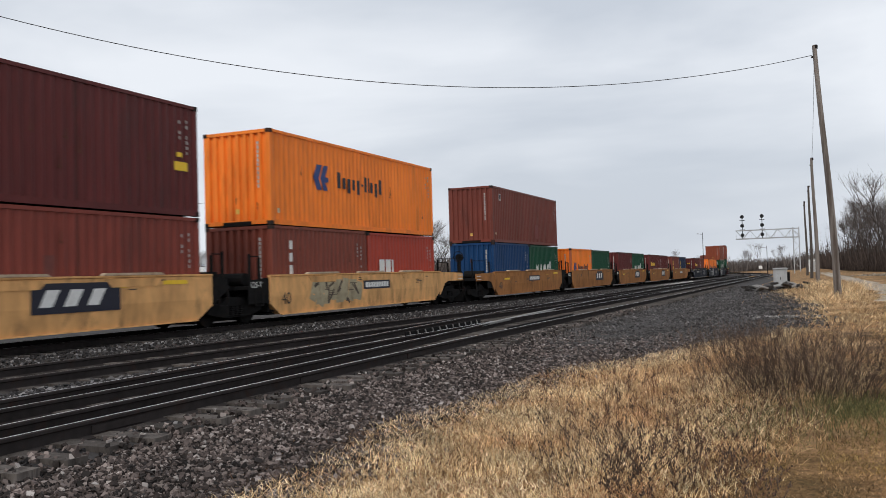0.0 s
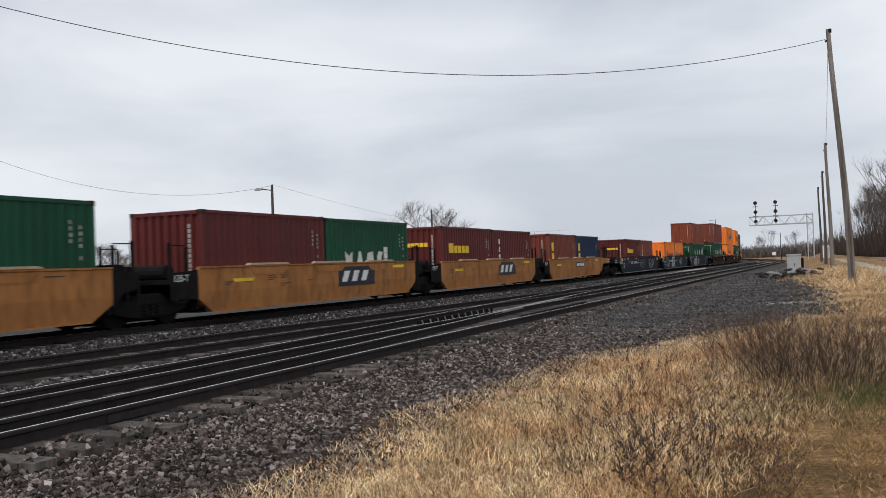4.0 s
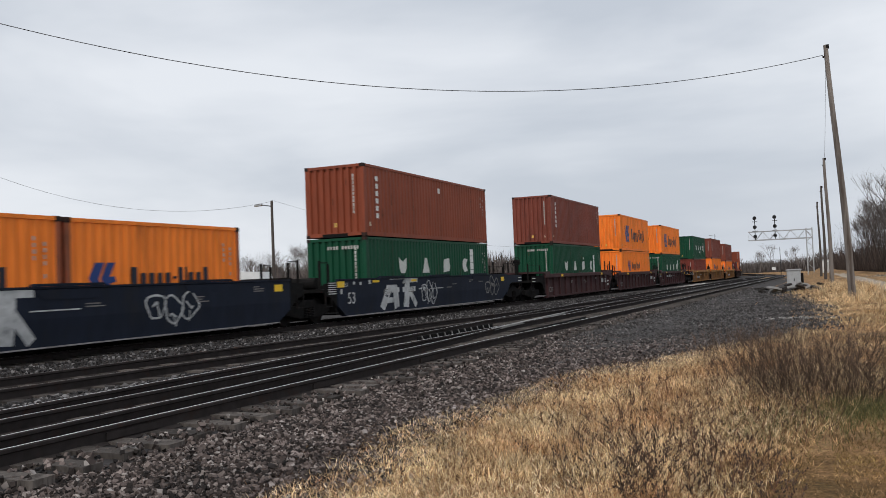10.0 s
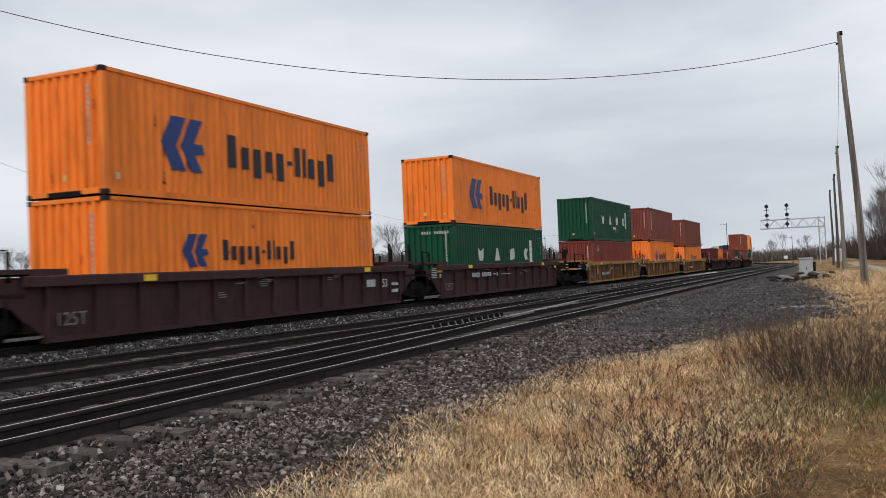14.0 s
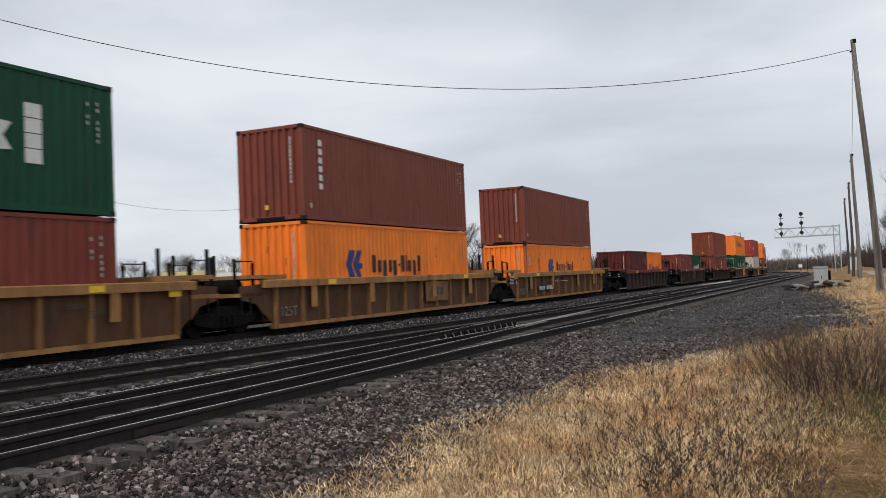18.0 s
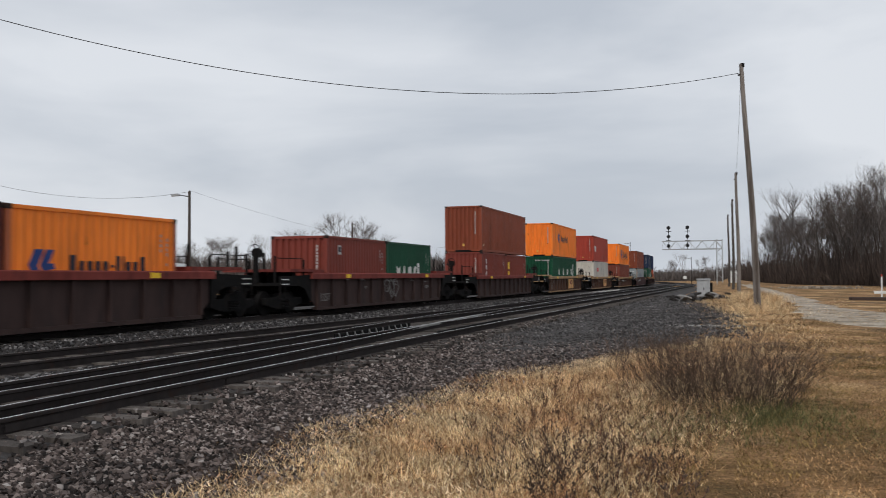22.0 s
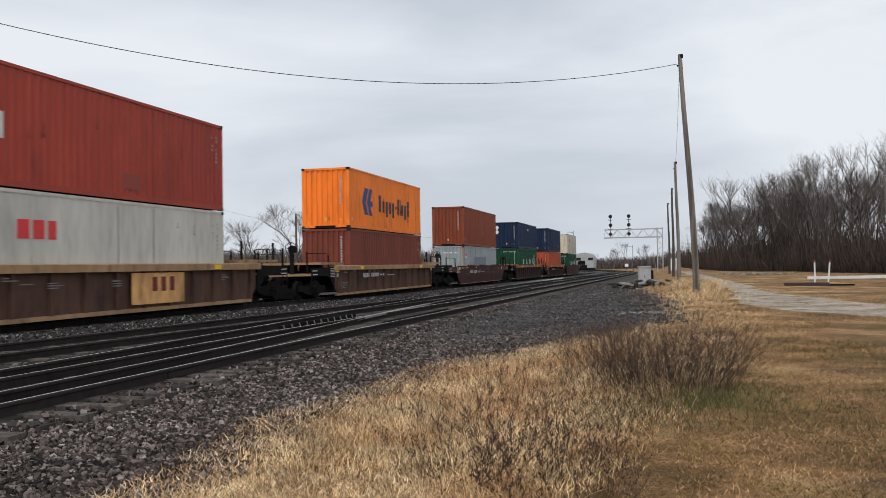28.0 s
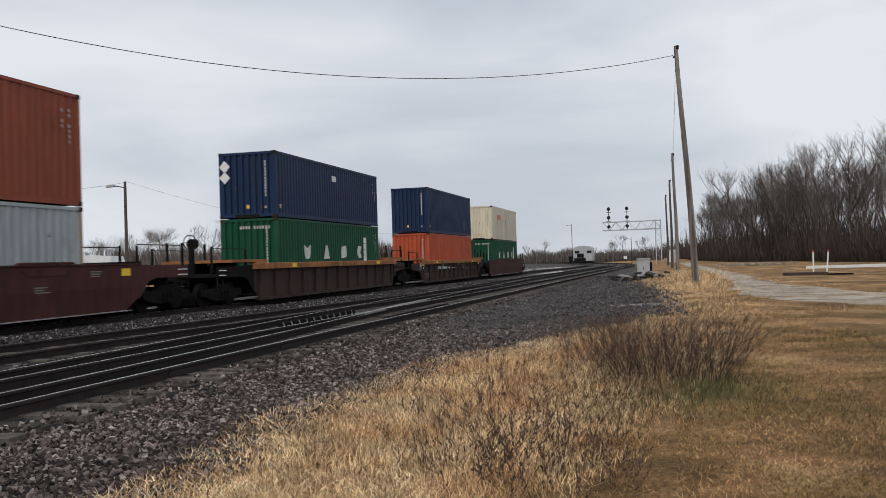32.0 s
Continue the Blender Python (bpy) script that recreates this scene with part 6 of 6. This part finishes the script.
def signal(x):
    top = base("railway_signal", "tall railway signal with three round dark lamp heads, unlit", "signal", "signals on the gantry", pose(x, 205.3, 0))
    part("post", Shape().tube((0, 0.1, 7.0), (0, 0.1, 12.5), 0.07, sides=8), STEEL, top)
    for z in (12.0, 10.0, 7.9):
        hd = part("lamp_head", Shape().tube((0, -0.06, z), (0, 0.02, z), 0.42 if z > 8 else 0.4, sides=20), TARGET, top, "round dark target plate")
        part("hood", Shape().tube((0, -0.42, z + 0.08), (0, -0.06, z + 0.08), 0.16, 0.17, 10, False), TARGET, hd)
        part("lens", Shape().tube((0, -0.1, z), (0, -0.07, z), 0.13, sides=12), LENS, hd)
    for z in (11.2, 9.1):
        part("bracket", Shape().box(-0.55, 0.55, 0.05, 0.12, z - 0.06, z + 0.06), STEEL, top)
    return top


signal(-13.42)
signal(-9.25)

# ---------------------------------------------------------------- trackside things
CONCRETE = surface("pale_concrete", (0.22, 0.21, 0.2), 0.9, 0.0, 0.25, 7.0, (0.16, 0.15, 0.14), 0.35)
WHITEPAINT = surface("white_enamel", (0.74, 0.75, 0.74), 0.5, 0.0, 0.1, 4.0, (0.4, 0.38, 0.34), 0.2)
cab = base("signal_cabinet", "pale grey metal trackside cabinet on a plinth, weathered", "cabinet", m=pose(-1.75, 61.0, level(-1.75, 61)))
part("plinth", Shape().box(-0.55, 0.55, -0.5, 0.5, -0.1, 0.2, 0.03), CONCRETE, cab)
part("body", Shape().box(-0.42, 0.42, -0.4, 0.4, 0.2, 1.3, 0.03), GALV, cab)
part("roof", Shape().prism([(-0.48, 1.3), (0.48, 1.3), (0.4, 1.38), (-0.4, 1.38)], -0.48, 0.48, "y"), GALV, cab)
dr = part("door", Shape().box(-0.36, 0.1, -0.425, -0.4, 0.28, 1.22, 0.01), GALV, cab)
part("handle", Shape().box(0.0, 0.05, -0.46, -0.42, 0.6, 0.78), STEEL, dr)
part("side_box", Shape().box(0.42, 0.58, -0.25, 0.2, 0.4, 1.1, 0.03), STEEL, cab)


DARKSLAB = surface("dark_mottled_slab", (0.03, 0.026, 0.024), 0.9, 0.0, 0.4, 7.0, (0.1, 0.095, 0.09), 0.4)


def rubble(x, y, count, seed, spread, label):
    """Each slab of the heap is a piece."""
    top = base("concrete_rubble", label, "rubble", m=pose(x, y, level(x, y)))
    rng = random.Random(seed)
    for i in range(count):
        a, b, c = rng.uniform(0.12, 0.42), rng.uniform(0.1, 0.26), rng.uniform(0.06, 0.14)
        sh = Shape().prism([(-a, -b * 0.8), (a * 0.7, -b), (a, b * 0.5), (a * 0.2, b), (-a * 0.8, b * 0.7)], -c / 2, c / 2, "z")
        part("slab", sh, CONCRETE if rng.random() < 0.25 else DARKSLAB, top,
             at=pose(rng.gauss(0, spread), rng.gauss(0, spread * 0.8), 0.1 + 0.09 * (i % 4), rng.uniform(-25, 25), rng.uniform(-25, 25), rng.uniform(0, 360)))
    return top


rubble(-2.75, 56.5, 20, 3, 0.5, "heap of dark and pale broken concrete slabs")
rubble(-1.2, 59.2, 18, 4, 0.5, "heap of dark broken slabs by the cabinet")
hut = base("relay_hut", "white metal relay hut near the gantry", "hut", m=pose(0.6, 172.0, level(0.6, 172)))
part("walls", Shape().box(-0.9, 0.9, -1.0, 1.0, 0, 2.2, 0.04), WHITEPAINT, hut)
part("roof", Shape().prism([(-1.0, 2.2), (1.0, 2.2), (0.7, 2.4), (-0.7, 2.4)], -1.1, 1.1, "y"), GALV, hut)
part("door", Shape().box(-0.4, 0.4, -1.03, -1.0, 0.1, 1.95, 0.01), GALV, hut)

REDPAINT = surface("red_reflective_paint", (0.38, 0.06, 0.045), 0.5, 0.0, 0.15)
for k, (x, y, tilt) in enumerate(((9.05, 61.0, 0.5), (9.75, 60.4, 5.0))):
    st = base("marker_post", "white marker post with a red top beside a culvert", "post", "marker posts", pose(x, y, level(x, y), 0, tilt, 0))
    part("shaft", Shape().tube((0, 0, -0.1), (0, 0, 1.46), 0.05, sides=10), WHITEPAINT, st)
    part("red_top", Shape().tube((0, 0, 1.46), (0, 0, 1.6), 0.052, 0.045, 10), REDPAINT, st)
cul = base("culvert_cover", "dark rusty culvert plate lying in the lawn", "culvert", m=pose(8.3, 59.3, level(8.3, 59.3)))
part("plate", Shape().box(-1.3, 1.3, -0.5, 0.5, 0.02, 0.2, 0.05), surface("dark_rust_plate", (0.06, 0.04, 0.032), 0.8, 0.2), cul)
part("curb", Shape().box(1.3, 2.8, -0.2, 0.25, 0.0, 0.09, 0.03), BLACK, cul)

rail_top = base("white_barrier", "long low white-painted barrier at the edge of the woods", "barrier", m=pose(0, 0, 0))
ends = [(11.3, 80.0), (15.5, 77.5), (19.7, 75.2), (24.0, 73.0), (28.5, 71.0), (33.0, 69.0)]
for (xa, ya), (xb, yb) in zip(ends, ends[1:]):
    za, zb = level(xa, ya), level(xb, yb)
    part("barrier_board", Shape().add([(xa, ya, za + 0.02), (xb, yb, zb + 0.02), (xb, yb, zb + 0.26), (xa, ya, za + 0.26), (xa, ya + 0.15, za + 0.02), (xb, yb + 0.15, zb + 0.02), (xb, yb + 0.15, zb + 0.26), (xa, ya + 0.15, za + 0.26)],
                                      [(0, 1, 2, 3), (5, 4, 7, 6), (3, 2, 6, 7), (0, 4, 5, 1), (1, 5, 6, 2), (4, 0, 3, 7)]), WHITEPAINT, rail_top)
far_pale = random.Random(31)
scatter_stones("pale_rubble", [(-22.0 + far_pale.gauss(0, 2.6), 150 + far_pale.uniform(-22, 30), -0.95, far_pale.uniform(0.12, 0.3)) for _ in range(420)]
               + [(-13.1 + far_pale.gauss(0, 0.3), far_pale.uniform(78, 108), -0.55, far_pale.uniform(0.06, 0.16)) for _ in range(300)],
               island("pale_limestone", (0.22, 0.215, 0.205), (0.55, 0.54, 0.52)), "strips of pale broken stone along the far tracks")
bin_rng = random.Random(3)
scatter_stones("gravel_heap", [(9.2 + bin_rng.gauss(0, 1.9), 106 + bin_rng.gauss(0, 1.2), level(9, 106) + abs(bin_rng.gauss(0, 0.1)), bin_rng.uniform(0.08, 0.22)) for _ in range(500)],
               island("heap_stone", (0.16, 0.13, 0.1), (0.36, 0.31, 0.25)), "low heap of pale stone and earth")

shed = base("trackside_shed", "white trackside shed with a rounded roof and dark openings", "shed", m=pose(-28.9, 305.0, level(-20, 305)))
part("walls", Shape().box(-3.3, 3.3, -3.2, 5.0, 0.9, 4.6, 0.15), GALV, shed)
ringr = [(-3.3, 4.6)] + [(-3.3 * math.cos(math.pi * k / 8), 4.6 + 1.5 * math.sin(math.pi * k / 8) ** 0.7) for k in range(1, 8)] + [(3.3, 4.6)]
part("roof", Shape().prism(ringr, -3.3, 5.1, "y"), GALV, shed)
part("door", Shape().box(-2.0, 0.4, -3.26, -3.2, 2.0, 3.4), BLACK, shed)
part("lower_wall", Shape().box(-2.9, 2.9, -3.1, 4.9, -0.1, 0.9), BLACK, shed)
part("side_box", Shape().box(-4.9, -3.3, -2.8, -0.5, 0.3, 2.6, 0.1), STEEL, shed)
part("grille", Shape().box(-3.0, 1.0, -3.3, -3.2, 0.5, 1.9, 0.0), STEEL, shed)
for wx in (-1.9, 2.2):
    part("window", Shape().box(wx - 0.8, wx + 0.8, -3.27, -3.2, 3.5, 4.4), LENS, shed)


def van(x, y, turn, long, label):
    top = base("parked_van", label, "van", "parked vans", pose(x, y, level(x, y), 0, 0, turn))
    body = Shape().prism([(-long / 2, 0.45), (long / 2, 0.45), (long / 2, 1.2), (long / 2 - 0.5, 1.35), (long / 2 - 0.9, 2.6), (-long / 2 + 0.1, 2.7), (-long / 2, 2.5)], -0.95, 0.95, "y")
    part("body", body, WHITEPAINT, top)
    for sy in (-0.96, 0.95):
        part("window", Shape().prism([(long / 2 - 1.9, 1.4), (long / 2 - 0.7, 1.4), (long / 2 - 1.25, 2.0), (long / 2 - 1.9, 2.0)], sy, sy + 0.012, "y"), LENS, top)
        for wx in (-long / 2 + 0.9, long / 2 - 0.9):
            part("wheel", Shape().tube((wx, sy * 0.98 - 0.1, 0.34), (wx, sy * 0.98 + 0.1, 0.34), 0.34, sides=14), BLACK, top)
    return top


van(-35.3, 44.6, 8, 3.2, "white high-roofed van parked beyond the tracks")
van(-32.4, 45.2, 12, 2.8, "white van parked beyond the tracks")
tr = base("box_truck_body", "pale yellow box body on wheels parked beyond the tracks", "trailer", m=pose(-38.7, 44.2, level(-38.7, 44.2), 0, 0, 4))
part("body", Shape().box(-1.8, 1.8, -1.2, 1.2, 1.0, 2.85, 0.06), surface("pale_yellow_trailer_paint", (0.62, 0.56, 0.27), 0.5, 0.0, 0.12, 6.0, (0.4, 0.36, 0.25), 0.2), tr)
part("skirt_rail", Shape().box(-1.85, 1.85, -1.23, -1.2, 0.95, 1.08), BLACK, tr)
for wx in (-1.1, 1.2):
    for sy in (-1.0, 1.0):
        part("wheel", Shape().tube((wx, sy - 0.15, 0.48), (wx, sy + 0.15, 0.48), 0.48, sides=14), BLACK, tr)
part("chassis", Shape().box(-1.7, 1.7, -0.8, 0.8, 0.6, 1.0), STEEL, tr)

# ---------------------------------------------------------------- trees
BARK = surface("bare_tree_bark", (0.075, 0.064, 0.058), 0.95, 0.0, 0.3, 9.0, (0.20, 0.18, 0.165), 0.3, 0.4, 0.5)
TWIG = island("bare_twigs", (0.06, 0.05, 0.046), (0.20, 0.172, 0.16), 0.95)
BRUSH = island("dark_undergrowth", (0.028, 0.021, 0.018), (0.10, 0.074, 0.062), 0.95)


def tree_meshes(seed, high, style):
    """A bare tree: trunk with limbs, and a crown of fine twigs. style 0: drawn up among others; 1: broad and round."""
    rng = random.Random(seed)
    wood, twigs = Shape(), Shape()

    def run(sh, p, d, length, r0, r1, n, sides, wander, lift):
        pts = [p]
        for k in range(n):
            d = (d + Vector((rng.gauss(0, wander), rng.gauss(0, wander), lift))).normalized()
            pts.append(pts[-1] + d * length / n)
        for k in range(n):
            sh.tube(pts[k], pts[k + 1], r0 + (r1 - r0) * k / n, r0 + (r1 - r0) * (k + 1) / n, sides, False)
        return pts, d

    def away(d, spread):
        a = rng.uniform(0, 2 * math.pi)
        return (d + Vector((math.cos(a), math.sin(a), rng.uniform(-0.2, 0.3))) * spread).normalized()

    def fork(p, d, ln, r, depth, spread, top):   # forks again and again into a crown
        sh = wood if depth > top - 3 else twigs
        pts, d1 = run(sh, p, d, ln, r, r * 0.75, 2, 5 if depth > top - 3 else 3, 0.12, 0.08 if style == 0 else 0.05)
        if depth < 2:   # the finest twigs
            for _ in range(5):
                e = pts[-1 - (_ % 2)]
                t = e + away(d1, 1.0) * ln * rng.uniform(0.4, 1.1)
                twigs.add([(e.x - 0.011, e.y, e.z), (e.x + 0.008, e.y + 0.009, e.z), tuple(t)], [(0, 1, 2)])
        if depth:
            for _ in range(3):
                fork(pts[-1], away(d1, rng.uniform(0.5, 1.1) * spread), ln * rng.uniform(0.6, 0.88), r * 0.6, depth - 1, spread, top)
            if depth < top:
                fork(pts[1], away(d1, spread * 1.2), ln * rng.uniform(0.5, 0.7), r * 0.5, max(0, depth - 2), spread, top)

    depth = 4 if style == 0 else 5
    fork(Vector((0, 0, -0.3)), Vector((0, 0, 1)), high * (0.3 if style == 0 else 0.24), high * (0.0082 if style == 0 else 0.0115), depth, 0.6 if style == 0 else 0.78, depth)
    tall = max(q[2] for q in twigs.v)
    reach = sorted(math.hypot(q[0], q[1]) for q in twigs.v)[int(len(twigs.v) * 0.97)]
    kz, kr = high / tall, high * (0.33 if style == 0 else 0.40) / reach
    for sh in (wood, twigs):
        sh.v = [(x * kr, y * kr, z * kz) for x, y, z in sh.v]
    return wood.mesh("trunk"), twigs.mesh("crown")


TREES = []
for k, (hh, style) in enumerate(((13.0, 0), (11.5, 0), (14.5, 0), (12.5, 0), (10.5, 1), (11.5, 1))):
    w, t = tree_meshes(40 + k, hh, style)
    w.materials.append(BARK)
    t.materials.append(TWIG)
    TREES.append((w, t))


def tree(x, y, k, size, turn, label="bare leafless grey-brown tree", group="bare trees"):
    w, t = TREES[k % len(TREES)]
    top = base("tree", label, "tree", group, Matrix.LocRotScale((x, y, level(x, y)), Euler((0, 0, turn)), (size, size, size)))
    part("trunk", w, None, top)
    part("crown", t, None, top)
    return top


EDGE = ((0.5, 330), (2.5, 240), (4.5, 190), (7.5, 152), (14, 135), (18, 112), (21.5, 92), (29, 76), (42, 64), (60, 55))


def edge_point(u):
    i = min(int(u), len(EDGE) - 2)
    f = u - i
    return Vector((EDGE[i][0] + (EDGE[i + 1][0] - EDGE[i][0]) * f, EDGE[i][1] + (EDGE[i + 1][1] - EDGE[i][1]) * f, 0))


def woods():
    rng = random.Random(21)
    for i in range(185):
        u = rng.uniform(0.6, 8.9) if i % 5 < 3 else rng.uniform(1.6, 4.4)
        back = rng.random() ** 1.2
        p = edge_point(u) + Vector((1.5 + back * 28, back * 24 + rng.gauss(0, 1.5), 0))
        grow = 1.0 + 0.34 * min(1, max(0, (u - 1.2) / 1.8)) + 0.17 * min(1, max(0, (u - 4.0) / 2.0))
        tree(p.x, p.y, rng.randrange(4), rng.uniform(0.68, 1.0) * grow, rng.uniform(0, 6.28), "bare leafless tree in the woods", "trees of the woods")
    sh = Shape()
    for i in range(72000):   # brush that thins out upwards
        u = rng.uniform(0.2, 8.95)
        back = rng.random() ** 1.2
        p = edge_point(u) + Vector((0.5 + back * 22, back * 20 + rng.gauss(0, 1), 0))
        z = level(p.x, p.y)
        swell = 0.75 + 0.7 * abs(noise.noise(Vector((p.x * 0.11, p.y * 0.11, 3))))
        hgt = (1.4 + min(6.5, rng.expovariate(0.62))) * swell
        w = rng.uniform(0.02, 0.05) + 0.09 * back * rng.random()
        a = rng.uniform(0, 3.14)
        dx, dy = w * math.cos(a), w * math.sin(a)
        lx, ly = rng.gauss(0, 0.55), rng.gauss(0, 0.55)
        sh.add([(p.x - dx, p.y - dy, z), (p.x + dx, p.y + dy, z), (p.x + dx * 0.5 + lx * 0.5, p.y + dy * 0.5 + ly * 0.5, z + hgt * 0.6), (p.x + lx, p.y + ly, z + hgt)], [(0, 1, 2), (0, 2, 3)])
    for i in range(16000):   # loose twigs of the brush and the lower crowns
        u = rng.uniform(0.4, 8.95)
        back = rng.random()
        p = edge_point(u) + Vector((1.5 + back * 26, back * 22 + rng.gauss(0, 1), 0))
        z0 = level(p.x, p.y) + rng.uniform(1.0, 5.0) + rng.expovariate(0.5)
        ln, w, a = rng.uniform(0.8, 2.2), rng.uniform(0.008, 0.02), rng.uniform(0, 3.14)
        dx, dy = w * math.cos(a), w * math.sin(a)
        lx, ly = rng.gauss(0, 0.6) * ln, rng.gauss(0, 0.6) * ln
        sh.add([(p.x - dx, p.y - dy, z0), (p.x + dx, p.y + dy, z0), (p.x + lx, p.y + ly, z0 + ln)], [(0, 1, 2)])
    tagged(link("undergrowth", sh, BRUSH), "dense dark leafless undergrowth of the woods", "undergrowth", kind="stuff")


woods()
for az, dist, k, size in ((26.9, 120, 4, 1.02), (24.6, 112, 5, 1.06), (23.2, 118, 4, 0.9), (30.0, 140, 5, 0.95), (32.3, 120, 4, 0.86), (33.6, 135, 5, 0.82), (36.2, 130, 1, 0.75), (40.0, 150, 4, 0.75),
                          (42.5, 170, 5, 0.72), (44.0, 175, 4, 0.7), (45.5, 165, 5, 0.72), (47.5, 190, 4, 0.6), (38.2, 170, 0, 0.55), (19.0, 190, 4, 0.75), (18.0, 210, 5, 0.7), (21.5, 200, 4, 0.5),
                          (28.2, 150, 4, 0.6), (34.8, 160, 5, 0.6), (49.5, 180, 4, 0.6), (37.0, 150, 5, 0.8), (38.4, 158, 4, 0.85), (39.3, 150, 5, 0.8), (41.2, 160, 4, 0.9), (42.0, 150, 5, 0.82),
                          (43.2, 158, 4, 0.88), (44.6, 150, 5, 0.75), (46.3, 160, 4, 0.85), (47.0, 150, 5, 0.7), (48.4, 158, 4, 0.8), (50.4, 165, 5, 0.85), (35.6, 165, 4, 0.75), (31.2, 160, 5, 0.7)):
    tree(-dist * math.sin(radians(az)), dist * math.cos(radians(az)), k, 0.88 * size, az, "bare leafless tree beyond the railway", "trees beyond the railway")
far_rng = random.Random(77)
for i in range(34):
    x = far_rng.uniform(-190, 6)
    y = far_rng.uniform(370, 440) + abs(x) * 0.25
    tree(x, y, far_rng.randrange(4), far_rng.uniform(0.55, 0.95), far_rng.uniform(0, 6), "far bare tree on the horizon", "trees on the horizon")


def hedge(name, label, rows, seed, count, low, high):
    rng = random.Random(seed)
    sh = Shape()
    for i in range(count):
        (xa, ya), (xb, yb) = rows[rng.randrange(len(rows))]
        f = rng.random()
        x, y = xa + (xb - xa) * f + rng.gauss(0, 2.5), ya + (yb - ya) * f + rng.gauss(0, 3)
        hgt = rng.uniform(low, high) * (0.65 + 0.6 * abs(noise.noise(Vector((x * 0.06, y * 0.06, seed)))))
        w, a = rng.uniform(0.03, 0.14), rng.uniform(0, 3.14)
        dx, dy = w * math.cos(a), w * math.sin(a)
        lx, ly = rng.gauss(0, 0.9), rng.gauss(0, 0.9)
        z = level(x, y)
        sh.add([(x - dx, y - dy, z), (x + dx, y + dy, z), (x + dx + lx * 0.5, y + dy + ly * 0.5, z + hgt * 0.6), (x + lx, y + ly, z + hgt)], [(0, 1, 2), (0, 2, 3)])
    return tagged(link(name, sh, TWIG), label, "hedge", kind="stuff")


hedge("far_hedge", "low bare hedges and brush on the horizon", [((-200, 430), (-60, 390)), ((-60, 390), (8, 360))], 5, 16000, 2.5, 8.0)
hedge("brush", "bare brush beyond the railway", [((-72, 118), (-44, 122)), ((-72, 114), (-44, 118)), ((-150, 130), (-95, 140)), ((-95, 140), (-62, 125)), ((-44, 122), (-36, 150))], 6, 17000, 2.5, 7.0)
# Unlit white board added where a distant white light shines.
sg = base("bright_spot_board", "small white board in place of a bright light by the far tracks", "sign", m=pose(-14.4, 298, level(-14, 298)))
part("post", Shape().box(-0.05, 0.05, -0.05, 0.05, 0, 1.6), STEEL, sg)
part("board", Shape().box(-0.55, 0.55, -0.08, -0.05, 1.1, 2.1, 0.0), WHITEPAINT, sg)


# ---------------------------------------------------------------- what moves
def travelled(t):
    """Metres that the train has gone after t seconds."""
    ts = (0, 3, 5.5, 8, 10, 12, 14, 16.5, 18, 20, 22, 24, 26, 28, 29, 30, 31, 32)
    ss = (0.08, 41.18, 75.70, 110.26, 138.11, 165.49, 192.90, 227.40, 248.07, 275.64, 303.16, 331.16, 359.00, 387.38, 401.09, 414.88, 428.85, 442.43)
    return float(np.interp(t, ts, ss))


def motions():
    for ob, s0, z in TRAIN:
        rows = []
        for i in range(33):
            s = s0 - travelled(i)
            if i % 4 and s < BEND - 60:
                continue
            q, a = bent(TRAIN_X, s)
            rows.append((i, pose(q.x, q.y, z + grade(s), 0, 0, math.degrees(a))))
        walk(ob, rows)


motions()
